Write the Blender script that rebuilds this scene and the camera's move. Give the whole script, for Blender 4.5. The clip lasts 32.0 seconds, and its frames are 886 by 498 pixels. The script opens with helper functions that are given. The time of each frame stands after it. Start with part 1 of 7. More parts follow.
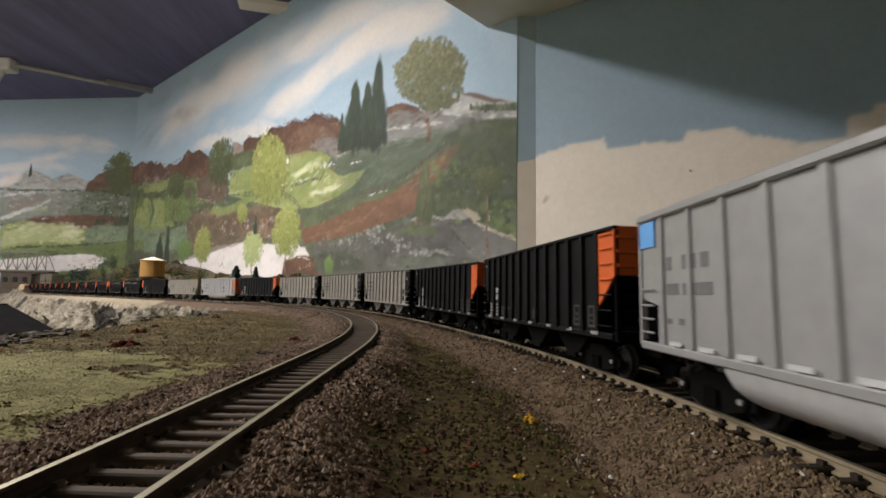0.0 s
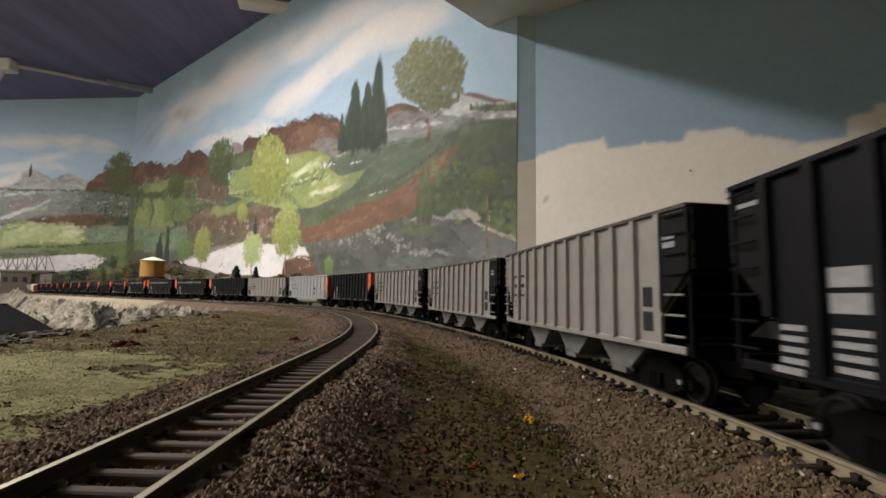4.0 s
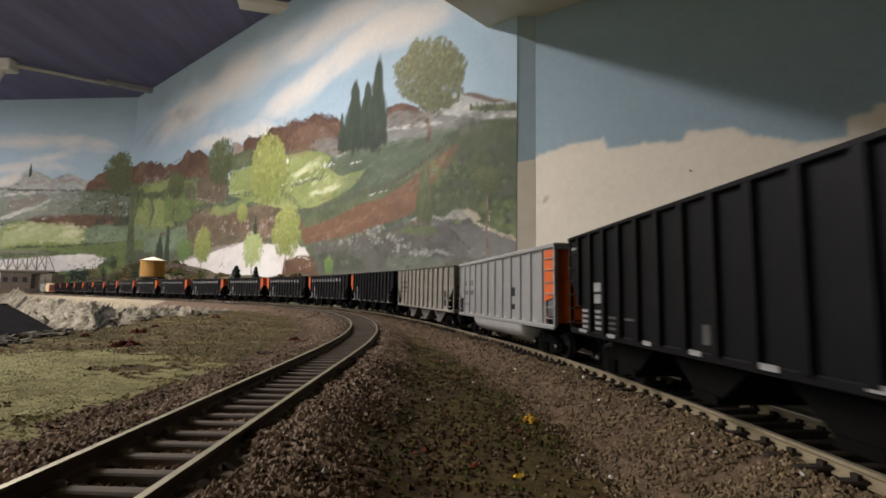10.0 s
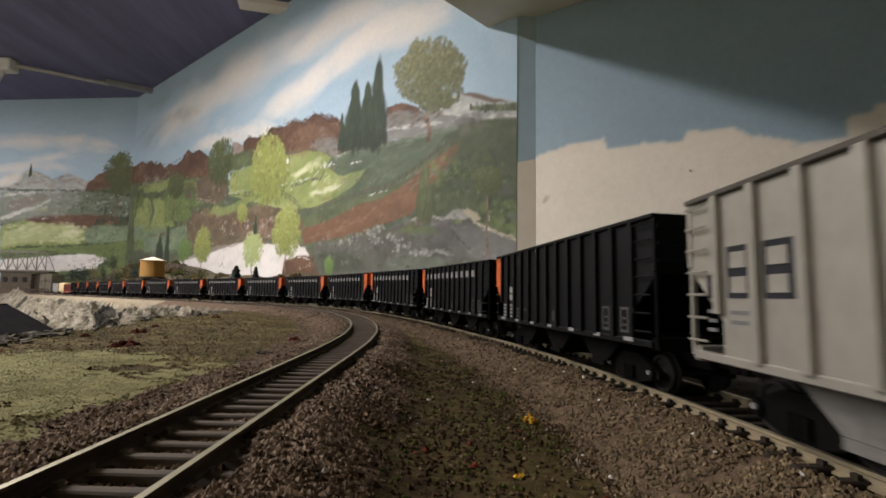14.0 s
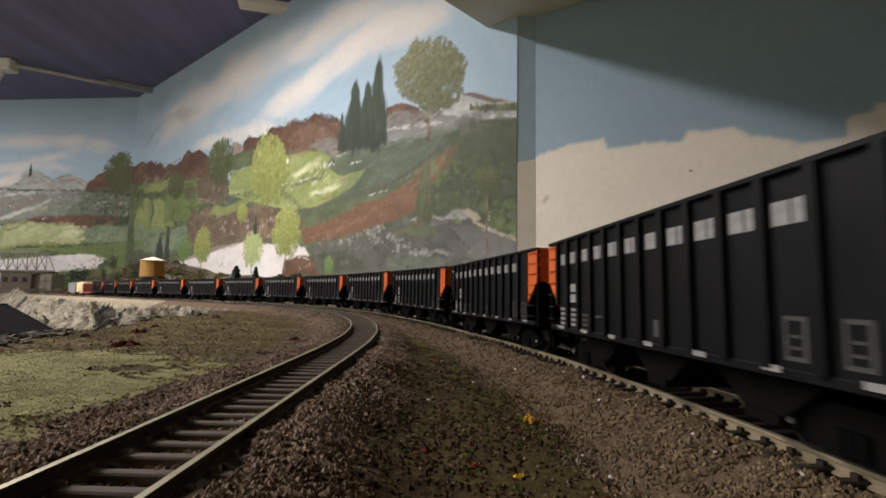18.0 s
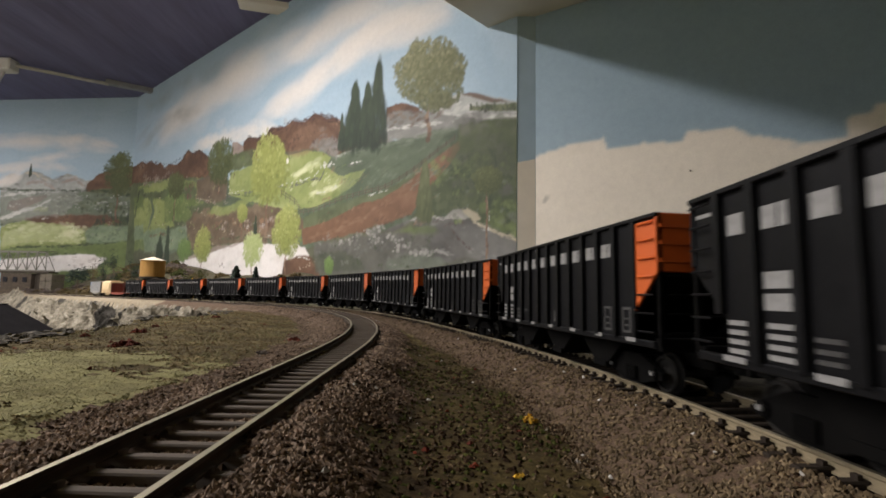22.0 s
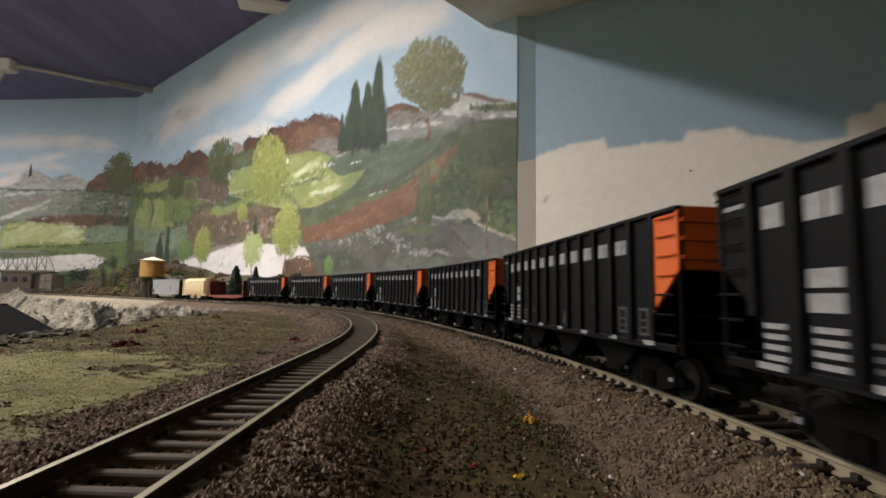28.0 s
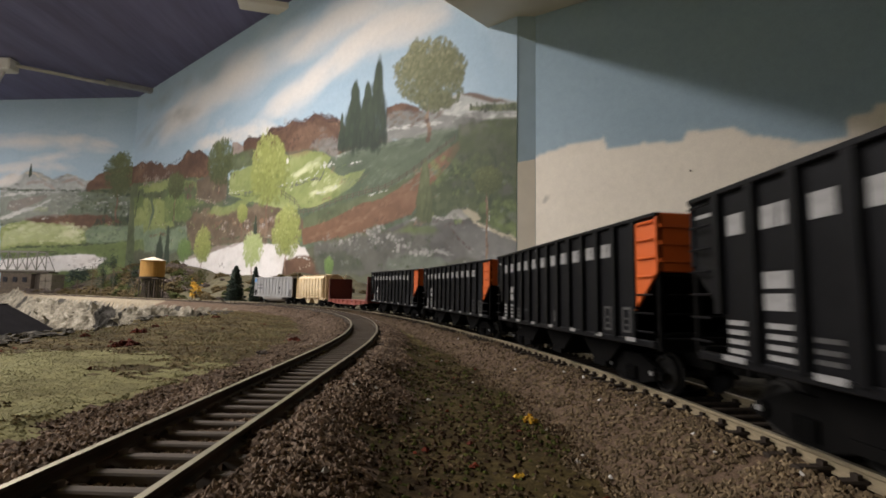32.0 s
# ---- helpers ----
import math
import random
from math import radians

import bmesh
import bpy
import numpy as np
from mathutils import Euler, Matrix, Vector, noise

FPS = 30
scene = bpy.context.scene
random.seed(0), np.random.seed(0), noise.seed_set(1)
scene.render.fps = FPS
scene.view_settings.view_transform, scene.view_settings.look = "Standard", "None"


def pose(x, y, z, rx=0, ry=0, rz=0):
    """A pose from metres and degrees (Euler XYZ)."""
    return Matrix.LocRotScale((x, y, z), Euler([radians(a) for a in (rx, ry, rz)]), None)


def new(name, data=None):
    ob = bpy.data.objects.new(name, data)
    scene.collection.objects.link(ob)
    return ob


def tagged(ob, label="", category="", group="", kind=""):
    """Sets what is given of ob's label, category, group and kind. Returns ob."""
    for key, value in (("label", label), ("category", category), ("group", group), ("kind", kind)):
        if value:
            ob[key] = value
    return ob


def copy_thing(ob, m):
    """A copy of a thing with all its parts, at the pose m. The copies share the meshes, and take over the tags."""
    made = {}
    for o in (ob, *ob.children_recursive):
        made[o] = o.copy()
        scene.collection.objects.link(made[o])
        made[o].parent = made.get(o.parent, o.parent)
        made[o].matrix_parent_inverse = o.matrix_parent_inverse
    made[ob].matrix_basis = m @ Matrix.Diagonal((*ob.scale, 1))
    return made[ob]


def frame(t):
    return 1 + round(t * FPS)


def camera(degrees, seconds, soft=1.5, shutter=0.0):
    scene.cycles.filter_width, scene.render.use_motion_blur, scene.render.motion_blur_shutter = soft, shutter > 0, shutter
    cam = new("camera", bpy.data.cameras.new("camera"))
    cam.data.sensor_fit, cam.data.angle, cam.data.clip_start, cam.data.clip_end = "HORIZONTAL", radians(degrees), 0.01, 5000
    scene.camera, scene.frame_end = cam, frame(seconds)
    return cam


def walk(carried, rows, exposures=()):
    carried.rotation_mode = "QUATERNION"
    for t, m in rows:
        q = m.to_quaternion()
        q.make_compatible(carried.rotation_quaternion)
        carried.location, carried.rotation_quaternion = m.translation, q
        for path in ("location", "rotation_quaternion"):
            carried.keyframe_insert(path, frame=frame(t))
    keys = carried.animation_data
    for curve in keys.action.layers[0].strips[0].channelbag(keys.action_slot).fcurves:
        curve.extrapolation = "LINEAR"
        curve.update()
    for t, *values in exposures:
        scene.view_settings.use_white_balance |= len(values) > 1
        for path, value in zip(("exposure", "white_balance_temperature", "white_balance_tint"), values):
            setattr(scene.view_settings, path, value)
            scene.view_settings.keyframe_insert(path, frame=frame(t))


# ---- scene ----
cam = camera(86.6, 32.0, soft=1.7, shutter=0.5)
EYE = pose(0, 0, 0.0237, 95.35, 0, 0) @ pose(0, 0, 0, 0, 0, 1.03)
walk(cam, [(0.0, EYE), (32.0, EYE)])

# ---- light ----
world = bpy.data.worlds.new("room_air")
scene.world = world
world.use_nodes = True
world.node_tree.nodes["Background"].inputs[0].default_value = (0.75, 0.85, 1.0, 1)
world.node_tree.nodes["Background"].inputs[1].default_value = 0.0
scene.view_settings.exposure = 0.0


def tube_light(name, eye, turn, length, width, watts, colour):
    lamp = bpy.data.lights.new(name, "AREA")
    lamp.shape, lamp.size, lamp.size_y, lamp.energy, lamp.color = "RECTANGLE", length, width, watts, colour
    ob = new(name, lamp)
    ob.matrix_world = pose(*eye, 0, 0, turn)
    return ob


CEIL, SOFFIT = 1.31, 0.815
EDGE_DIR = Vector((-0.713, -0.701, 0))
EDGE_OUT = Vector((-0.701, 0.713, 0))
EDGE0 = Vector((0.12, 1.335, 0))
TURN = math.degrees(math.atan2(EDGE_DIR.y, EDGE_DIR.x))
LAMPS = []
# Tubes out of view; the last, low and bluish, is an added fill.
for along, out, height, watts in ((1.35, 0.70, 1.225, 47), (2.65, 0.72, 1.225, 32), (3.95, 0.80, 1.225, 20), (2.5, 3.0, 1.225, 26), (3.5, 2.2, 1.225, 14), (3.78, -0.40, 0.73, 30)):
    c = EDGE0 + EDGE_DIR * along + EDGE_OUT * out
    LAMPS.append((c.x, c.y, height))
    tube_light("tube_light", LAMPS[-1], TURN, 1.1, 0.10, watts, (1.0, 0.945, 0.935) if height > 1 else (0.86, 0.92, 1.0))

# ---- materials ----
MATS = {}


def mat(name, c1, c2, scale=200, rough=0.8, bump=0.0, c3=None, metal=0.0, detail=6, fine=0.0, spread=0.25, stretch=None, rand=0.0, mid=0.5, spec=0.5):
    """Two or three colours mixed by noise at two scales, with relief."""
    m = bpy.data.materials.new(name)
    m.use_nodes = True
    n, l = m.node_tree.nodes, m.node_tree.links
    b = n["Principled BSDF"]
    b.inputs["Roughness"].default_value, b.inputs["Metallic"].default_value = rough, metal
    b.inputs["Specular IOR Level"].default_value = spec
    tc = n.new("ShaderNodeTexCoord")
    src = tc.outputs["Object"]
    if stretch:
        mp = n.new("ShaderNodeMapping")
        mp.inputs["Scale"].default_value = stretch[:3]
        if len(stretch) > 3:
            mp.inputs["Rotation"].default_value = stretch[3:]
        l.new(src, mp.inputs["Vector"])
        src = mp.outputs["Vector"]
    a = n.new("ShaderNodeTexNoise")
    a.inputs["Scale"].default_value, a.inputs["Detail"].default_value, a.inputs["Roughness"].default_value = scale, detail, 0.65
    l.new(src, a.inputs["Vector"])
    ramp = n.new("ShaderNodeValToRGB")
    e = ramp.color_ramp.elements
    e[0].position, e[1].position = max(0, mid - spread), min(1, mid + spread)
    e[0].color, e[1].color = (*c1, 1), (*c2, 1)
    if c3:
        k = e.new(mid)
        k.color = (*c3, 1)
    l.new(a.outputs["Fac"], ramp.inputs["Fac"])
    out = ramp.outputs["Color"]
    if fine:
        g = n.new("ShaderNodeTexNoise")
        g.inputs["Scale"].default_value, g.inputs["Detail"].default_value = scale * 7, 3
        l.new(src, g.inputs["Vector"])
        hv = n.new("ShaderNodeHueSaturation")
        mr = n.new("ShaderNodeMapRange")
        mr.inputs["From Min"].default_value, mr.inputs["From Max"].default_value = 0.25, 0.75
        mr.inputs["To Min"].default_value, mr.inputs["To Max"].default_value = 1 - fine, 1 + fine
        l.new(g.outputs["Fac"], mr.inputs["Value"])
        l.new(mr.outputs["Result"], hv.inputs["Value"])
        l.new(out, hv.inputs["Color"])
        out = hv.outputs["Color"]
    if rand:
        geo = n.new("ShaderNodeNewGeometry")
        hv = n.new("ShaderNodeHueSaturation")
        mr = n.new("ShaderNodeMapRange")
        mr.inputs["To Min"].default_value, mr.inputs["To Max"].default_value = 1 - rand, 1 + rand
        l.new(geo.outputs["Random Per Island"], mr.inputs["Value"])
        l.new(mr.outputs["Result"], hv.inputs["Value"])
        l.new(out, hv.inputs["Color"])
        out = hv.outputs["Color"]
    l.new(out, b.inputs["Base Color"])
    if bump:
        bp = n.new("ShaderNodeBump")
        bp.inputs["Strength"].default_value, bp.inputs["Distance"].default_value = bump, 0.3 / scale
        l.new(a.outputs["Fac"], bp.inputs["Height"])
        l.new(bp.outputs["Normal"], b.inputs["Normal"])
    MATS[name] = m
    return m


mat("grass", (0.15, 0.125, 0.06), (0.34, 0.325, 0.165), 30, 0.95, 0.4, c3=(0.26, 0.24, 0.11), fine=0.2, spec=0.1)
mat("earth", (0.045, 0.033, 0.015), (0.23, 0.18, 0.082), 40, 0.95, 0.6, c3=(0.10, 0.076, 0.034), fine=0.5, spec=0.1)
mat("moss", (0.030, 0.018, 0.009), (0.078, 0.060, 0.020), 70, 0.95, 0.6, c3=(0.052, 0.037, 0.014), fine=0.5, spec=0.1)
mat("ballast_bed", (0.05, 0.032, 0.02), (0.16, 0.11, 0.075), 420, 0.9, 0.8, fine=0.4, spec=0.1)
mat("moss_tuft", (0.022, 0.027, 0.007), (0.085, 0.088, 0.024), 150, 0.95, rand=0.4, spec=0.05)
mat("stones_tan", (0.055, 0.038, 0.021), (0.20, 0.148, 0.088), 300, 0.85, 0.2, c3=(0.112, 0.08, 0.046), rand=0.48, spec=0.12)
mat("stones", (0.13, 0.09, 0.064), (0.36, 0.265, 0.195), 300, 0.85, 0.2, c3=(0.225, 0.163, 0.118), rand=0.42, spec=0.12)
mat("plaster_rock", (0.055, 0.046, 0.034), (0.285, 0.258, 0.205), 38, 0.95, 1.0, c3=(0.165, 0.146, 0.11), fine=0.4, spread=0.2, spec=0.1)
# Dark rock patches, and painted shade under the train and in the hollow.
mat("dark_rock_and_shade", (0.005, 0.0045, 0.004), (0.07, 0.064, 0.053), 60, 0.95, 1.0, fine=0.4, spec=0.1)
mat("far_ground", (0.035, 0.03, 0.015), (0.14, 0.115, 0.062), 30, 0.95, 0.6, c3=(0.075, 0.064, 0.032), fine=0.4)
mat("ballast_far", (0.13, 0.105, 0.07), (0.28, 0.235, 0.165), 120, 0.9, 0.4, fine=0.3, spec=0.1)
mat("rail_side", (0.03, 0.02, 0.014), (0.085, 0.06, 0.042), 150, 0.6, 0.1, spec=0.2)
mat("rail_top", (0.28, 0.24, 0.16), (0.45, 0.4, 0.29), 90, 0.38, 0.0, metal=0.75)
mat("tie", (0.065, 0.05, 0.038), (0.17, 0.138, 0.11), 400, 0.8, 0.3, stretch=(0.2, 1, 1), spec=0.2)

mat("sky_flat", (0.32, 0.43, 0.51), (0.39, 0.49, 0.57), 3, 0.7, 0.05, fine=0.06)
mat("ceiling_dark", (0.075, 0.072, 0.14), (0.15, 0.143, 0.26), 2.2, 0.75, 0.05, fine=0.08, stretch=(3, 0.4, 1, 0, 0, 0.7))
mat("soffit_paint", (0.56, 0.525, 0.465), (0.64, 0.605, 0.54), 6, 0.8, 0.03)
mat("room_wall", (0.68, 0.69, 0.70), (0.78, 0.79, 0.8), 3, 0.8)
mat("metal_pipe", (0.3, 0.28, 0.25), (0.42, 0.4, 0.36), 30, 0.5, metal=0.3)
mat("black_paint", (0.0035, 0.0035, 0.004), (0.0075, 0.0072, 0.0078), 90, 0.5, 0.05, fine=0.2, spec=0.12)
mat("under_black", (0.0025, 0.0025, 0.0025), (0.006, 0.0055, 0.005), 120, 0.8, 0.1, spec=0.04)
mat("orange_paint", (0.50, 0.085, 0.012), (0.62, 0.12, 0.018), 60, 0.42, 0.03)
mat("silver_paint", (0.33, 0.325, 0.32), (0.40, 0.395, 0.385), 40, 0.38, 0.03, fine=0.06, metal=0.45)
mat("rim_brown", (0.035, 0.03, 0.024), (0.085, 0.075, 0.06), 80, 0.6, spec=0.2)
mat("warm_silver", (0.265, 0.245, 0.21), (0.335, 0.312, 0.27), 40, 0.40, 0.03, fine=0.08, metal=0.35)
mat("white_ink", (0.17, 0.165, 0.16), (0.30, 0.295, 0.285), 400, 0.6, spec=0.2)
mat("black_ink", (0.012, 0.012, 0.014), (0.03, 0.03, 0.034), 300, 0.7, spec=0.1)
mat("blue_paint", (0.10, 0.30, 0.62), (0.14, 0.36, 0.7), 80, 0.45)
mat("red_paint", (0.22, 0.05, 0.032), (0.3, 0.075, 0.05), 80, 0.55)
mat("maroon_paint", (0.085, 0.018, 0.012), (0.13, 0.03, 0.02), 80, 0.55)
mat("cream_paint", (0.62, 0.47, 0.27), (0.75, 0.6, 0.38), 60, 0.55, 0.05, fine=0.1)
mat("wheel_steel", (0.010, 0.0095, 0.009), (0.04, 0.037, 0.034), 200, 0.5, metal=0.4, spec=0.2)
mat("tank_wood", (0.28, 0.14, 0.028), (0.42, 0.23, 0.05), 60, 0.75, 0.2, stretch=(6, 6, 0.4))
mat("tank_roof", (0.5, 0.42, 0.3), (0.66, 0.58, 0.44), 60, 0.8, 0.2)
mat("dark_timber", (0.025, 0.018, 0.012), (0.06, 0.045, 0.03), 80, 0.85)
mat("bridge_paint", (0.12, 0.115, 0.095), (0.21, 0.20, 0.165), 60, 0.6)
mat("pine_needles", (0.008, 0.018, 0.012), (0.03, 0.05, 0.03), 150, 0.9, rand=0.4)
mat("bush_olive", (0.048, 0.036, 0.018), (0.14, 0.105, 0.052), 150, 0.9, rand=0.35, spec=0.1)
mat("bush_green", (0.028, 0.034, 0.012), (0.085, 0.09, 0.032), 150, 0.9, rand=0.35, spec=0.1)
mat("bush_purple", (0.06, 0.045, 0.038), (0.15, 0.115, 0.095), 150, 0.9, rand=0.4)
mat("flake_yellow", (0.5, 0.26, 0.01), (0.7, 0.42, 0.03), 200, 0.8, rand=0.3)
mat("flake_red", (0.085, 0.016, 0.009), (0.17, 0.04, 0.02), 200, 0.8, rand=0.4, spec=0.1)
mat("bark", (0.05, 0.035, 0.022), (0.16, 0.12, 0.08), 120, 0.9, 0.3)
mat("tar_roof", (0.007, 0.0065, 0.007), (0.014, 0.013, 0.0135), 40, 0.95, 0.1, fine=0.2, spec=0.02)
mat("main_rail", (0.15, 0.118, 0.068), (0.26, 0.21, 0.13), 150, 0.6, 0.1)
mat("stone_block", (0.09, 0.075, 0.055), (0.2, 0.17, 0.13), 40, 0.9, 0.4)
mat("brick_brown", (0.045, 0.034, 0.024), (0.10, 0.075, 0.052), 50, 0.9, 0.3)
mat("conduit_grey", (0.16, 0.16, 0.17), (0.28, 0.28, 0.29), 20, 0.6)
mat("grey_plastic", (0.5, 0.48, 0.44), (0.6, 0.58, 0.54), 20, 0.5)
mat("turf", (0.17, 0.15, 0.072), (0.33, 0.32, 0.19), 26, 0.95, rand=0.10, c3=(0.245, 0.23, 0.118), spec=0.1)
mat("dark_soil", (0.024, 0.014, 0.008), (0.068, 0.042, 0.024), 100, 0.95, rand=0.4, spec=0.05)
mat("chip_white", (0.45, 0.42, 0.38), (0.6, 0.57, 0.52), 100, 0.8)
mat("dim_ink", (0.035, 0.034, 0.033), (0.075, 0.073, 0.07), 400, 0.6, spec=0.2)
mat("grey_ink", (0.09, 0.09, 0.09), (0.14, 0.14, 0.14), 300, 0.6)
mat("crumb", (0.055, 0.038, 0.018), (0.25, 0.185, 0.092), 45, 0.9, rand=0.4, spec=0.1)
mat("cream_wall", (0.70, 0.63, 0.53), (0.78, 0.71, 0.60), 4, 0.7, 0.05, fine=0.05)
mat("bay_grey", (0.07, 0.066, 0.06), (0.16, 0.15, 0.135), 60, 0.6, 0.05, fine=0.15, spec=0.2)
mat("bright_steel", (0.3, 0.29, 0.28), (0.45, 0.44, 0.42), 200, 0.35, metal=0.4)
mat("mark_white", (0.40, 0.395, 0.385), (0.5, 0.495, 0.48), 300, 0.5)
mat("dark_tie", (0.012, 0.009, 0.007), (0.04, 0.03, 0.022), 400, 0.85, 0.3, spec=0.1)
mat("tub_silver", (0.36, 0.355, 0.345), (0.46, 0.455, 0.44), 40, 0.4, 0.03, fine=0.1, metal=0.15)
mat("slate", (0.04, 0.034, 0.027), (0.19, 0.17, 0.135), 90, 0.9, 0.3, rand=0.5, spec=0.1)
glow = mat("lamp_glow", (0.9, 0.88, 0.8), (0.9, 0.88, 0.8), 5)
glow.node_tree.nodes["Principled BSDF"].inputs["Emission Color"].default_value = (1, 0.95, 0.86, 1)
glow.node_tree.nodes["Principled BSDF"].inputs["Emission Strength"].default_value = 3.0


# ---- mesh helpers ----
def mesh_of(name, bm, material, smooth=False):
    me = bpy.data.meshes.new(name)
    bm.to_mesh(me)
    bm.free()
    for k in (material if isinstance(material, (list, tuple)) else (material,)):
        me.materials.append(MATS[k])
    if smooth:
        for p in me.polygons:
            p.use_smooth = True
    return me


def part(name, bm, material, parent, label="", smooth=False, at=None):
    """One mesh object under a thing or part. bm: a bmesh, or a mesh shared with other parts."""
    me = bm if isinstance(bm, bpy.types.Mesh) else mesh_of(name, bm, material, smooth)
    ob = new(name, me)
    ob.parent = parent
    if at is not None:
        ob.matrix_basis = at if isinstance(at, Matrix) else Matrix.Translation(at)
    if label:
        tagged(ob, label)
    return ob


def thing(name, label, category, group="", kind="", at=None):
    ob = new(name)
    if at is not None:
        ob.matrix_basis = at
    return tagged(ob, label, category, group, kind)


def box(bm, x0, x1, y0, y1, z0, z1, bev=0.0):
    v = [bm.verts.new(p) for p in ((x0, y0, z0), (x1, y0, z0), (x1, y1, z0), (x0, y1, z0), (x0, y0, z1), (x1, y0, z1), (x1, y1, z1), (x0, y1, z1))]
    fs = [bm.faces.new([v[i] for i in q]) for q in ((0, 3, 2, 1), (4, 5, 6, 7), (0, 1, 5, 4), (1, 2, 6, 5), (2, 3, 7, 6), (3, 0, 4, 7))]
    if bev:
        bmesh.ops.bevel(bm, geom=list({e for f in fs for e in f.edges}), offset=bev, segments=1, affect="EDGES")
    return bm


def one_box(*a, bev=0.0):
    return box(bmesh.new(), *a, bev=bev)


def prism(bm, pts, y0, y1):
    """Extrudes an outline in the x-z plane from y0 to y1."""
    a = [bm.verts.new((x, y0, z)) for x, z in pts]
    b = [bm.verts.new((x, y1, z)) for x, z in pts]
    bm.faces.new(a)
    bm.faces.new(b[::-1])
    n = len(pts)
    for i in range(n):
        bm.faces.new((a[i], b[i], b[(i + 1) % n], a[(i + 1) % n]))
    bmesh.ops.recalc_face_normals(bm, faces=bm.faces[:])
    return bm


def slab(bm, pts, z0, z1):
    """Extrudes an outline in plan from z0 to z1."""
    a = [bm.verts.new((x, y, z0)) for x, y in pts]
    b = [bm.verts.new((x, y, z1)) for x, y in pts]
    bm.faces.new(a)
    bm.faces.new(b[::-1])
    n = len(pts)
    for i in range(n):
        bm.faces.new((a[i], b[i], b[(i + 1) % n], a[(i + 1) % n]))
    bmesh.ops.recalc_face_normals(bm, faces=bm.faces[:])
    return bm


def tube(bm, a, b, r, seg=8, r2=None):
    a, b = Vector(a), Vector(b)
    q = (b - a).to_track_quat("Z", "Y").to_matrix().to_4x4()
    bmesh.ops.create_cone(bm, cap_ends=True, segments=seg, radius1=r, radius2=r if r2 is None else r2, depth=(b - a).length, matrix=Matrix.Translation((a + b) / 2) @ q)
    return bm


def blobs(name, centres, sizes, material, seed, squash=0.8):
    """Many small uneven lumps in one mesh: an octahedron each, vertices jittered."""
    rng = np.random.default_rng(seed)
    c, s = np.asarray(centres, float), np.asarray(sizes, float)
    base = np.array([(1, 0, 0), (-1, 0, 0), (0, 1, 0), (0, -1, 0), (0, 0, 1), (0, 0, -1)], float)
    f = np.array([(0, 2, 4), (2, 1, 4), (1, 3, 4), (3, 0, 4), (2, 0, 5), (1, 2, 5), (3, 1, 5), (0, 3, 5)])
    n = len(c)
    ang = rng.uniform(0, 6.283, n)
    v = np.repeat(base[None], n, 0) + rng.uniform(-0.38, 0.38, (n, 6, 3))
    x, y = v[..., 0].copy(), v[..., 1].copy()
    v[..., 0], v[..., 1] = x * np.cos(ang)[:, None] - y * np.sin(ang)[:, None], x * np.sin(ang)[:, None] + y * np.cos(ang)[:, None]
    v[..., 2] *= squash
    v = v * s[:, None, None] + c[:, None, :]
    faces = (f[None] + (np.arange(n) * 6)[:, None, None]).reshape(-1, 3)
    me = bpy.data.meshes.new(name)
    me.from_pydata(v.reshape(-1, 3).tolist(), [], faces.tolist())
    me.materials.append(MATS[material])
    return me


# ---- the two tracks: plan lines ----
def bend_line(x, y, head, runs, step=0.003):
    """A line in plan from (x, y); runs of (length, curvature at its start, curvature at its end)."""
    out, s = [], 0.0
    for length, k0, k1 in runs:
        n = max(1, round(length / step))
        h = length / n
        for i in range(n):
            out.append((s, x, y, head))
            head += (k0 + (k1 - k0) * (i + 0.5) / n) * h
            x, y, s = x + math.sin(head) * h, y + math.cos(head) * h, s + h
    out.append((s, x, y, head))
    return np.array(out)


BACK = 5.0
MAIN = bend_line(-0.0126, 0.0389 - BACK, 0.0, [(BACK - 0.8, 0, 0), (0.4, 0.4766, 0.4766), (0.05, -0.19, -0.19), (0.15, -0.19, -0.38), (0.15, -0.38, -0.95), (0.15, -0.95, -0.954), (0.15, -0.954, -0.938),
                 (0.15, -0.938, -0.878), (0.15, -0.878, -0.491), (0.13, -0.9, -0.9), (0.17, -0.9, -0.8), (0.17, -0.8, -0.5), (0.17, -0.5, -0.2),
                 (0.17, -0.2, 0.2), (0.17, 0.2, 0.3), (0.17, 0.3, 0.2), (0.17, 0.2, 0.0), (1.85, 0, 0), (0.3, 0, -1.6), (0.5, -1.6, -1.6), (0.8, 0, 0)])
MAIN[:, 0] -= BACK
SIDE = bend_line(-0.0428, -1.2, 0.0, [(1.36, 0, 0), (0.08, 0, -1.25), (0.60, -1.25, -1.28), (0.1, -1.28, 0), (2.3, 0, 0)])


def grade(s):
    s = np.asarray(s, float)
    return -0.0055 * np.maximum(0, s - 0.95) + np.interp(s, (-0.4, -0.1, 0.1, 0.3, 0.55), (0.0004, -0.0005, -0.0017, -0.0029, 0.0))


def on_main(s):
    return Vector((np.interp(s, MAIN[:, 0], MAIN[:, 1]), np.interp(s, MAIN[:, 0], MAIN[:, 2]), float(grade(s))))


SIDE_Z = -0.0055 * np.maximum(0, SIDE[:, 0] - 1.28 - 0.95)


def line_field(X, Y, line, zs, every=8):
    """Distance to a line and the height of its nearest point, over arrays."""
    d, z = np.full(X.shape, 9.0), np.zeros(X.shape)
    pts = line[::every]
    zz = zs[::every]
    for (s, x, y, h), zc in zip(pts, zz):
        q = np.hypot(X - x, Y - y)
        m = q < d
        d[m], z[m] = q[m], zc
    return d, z


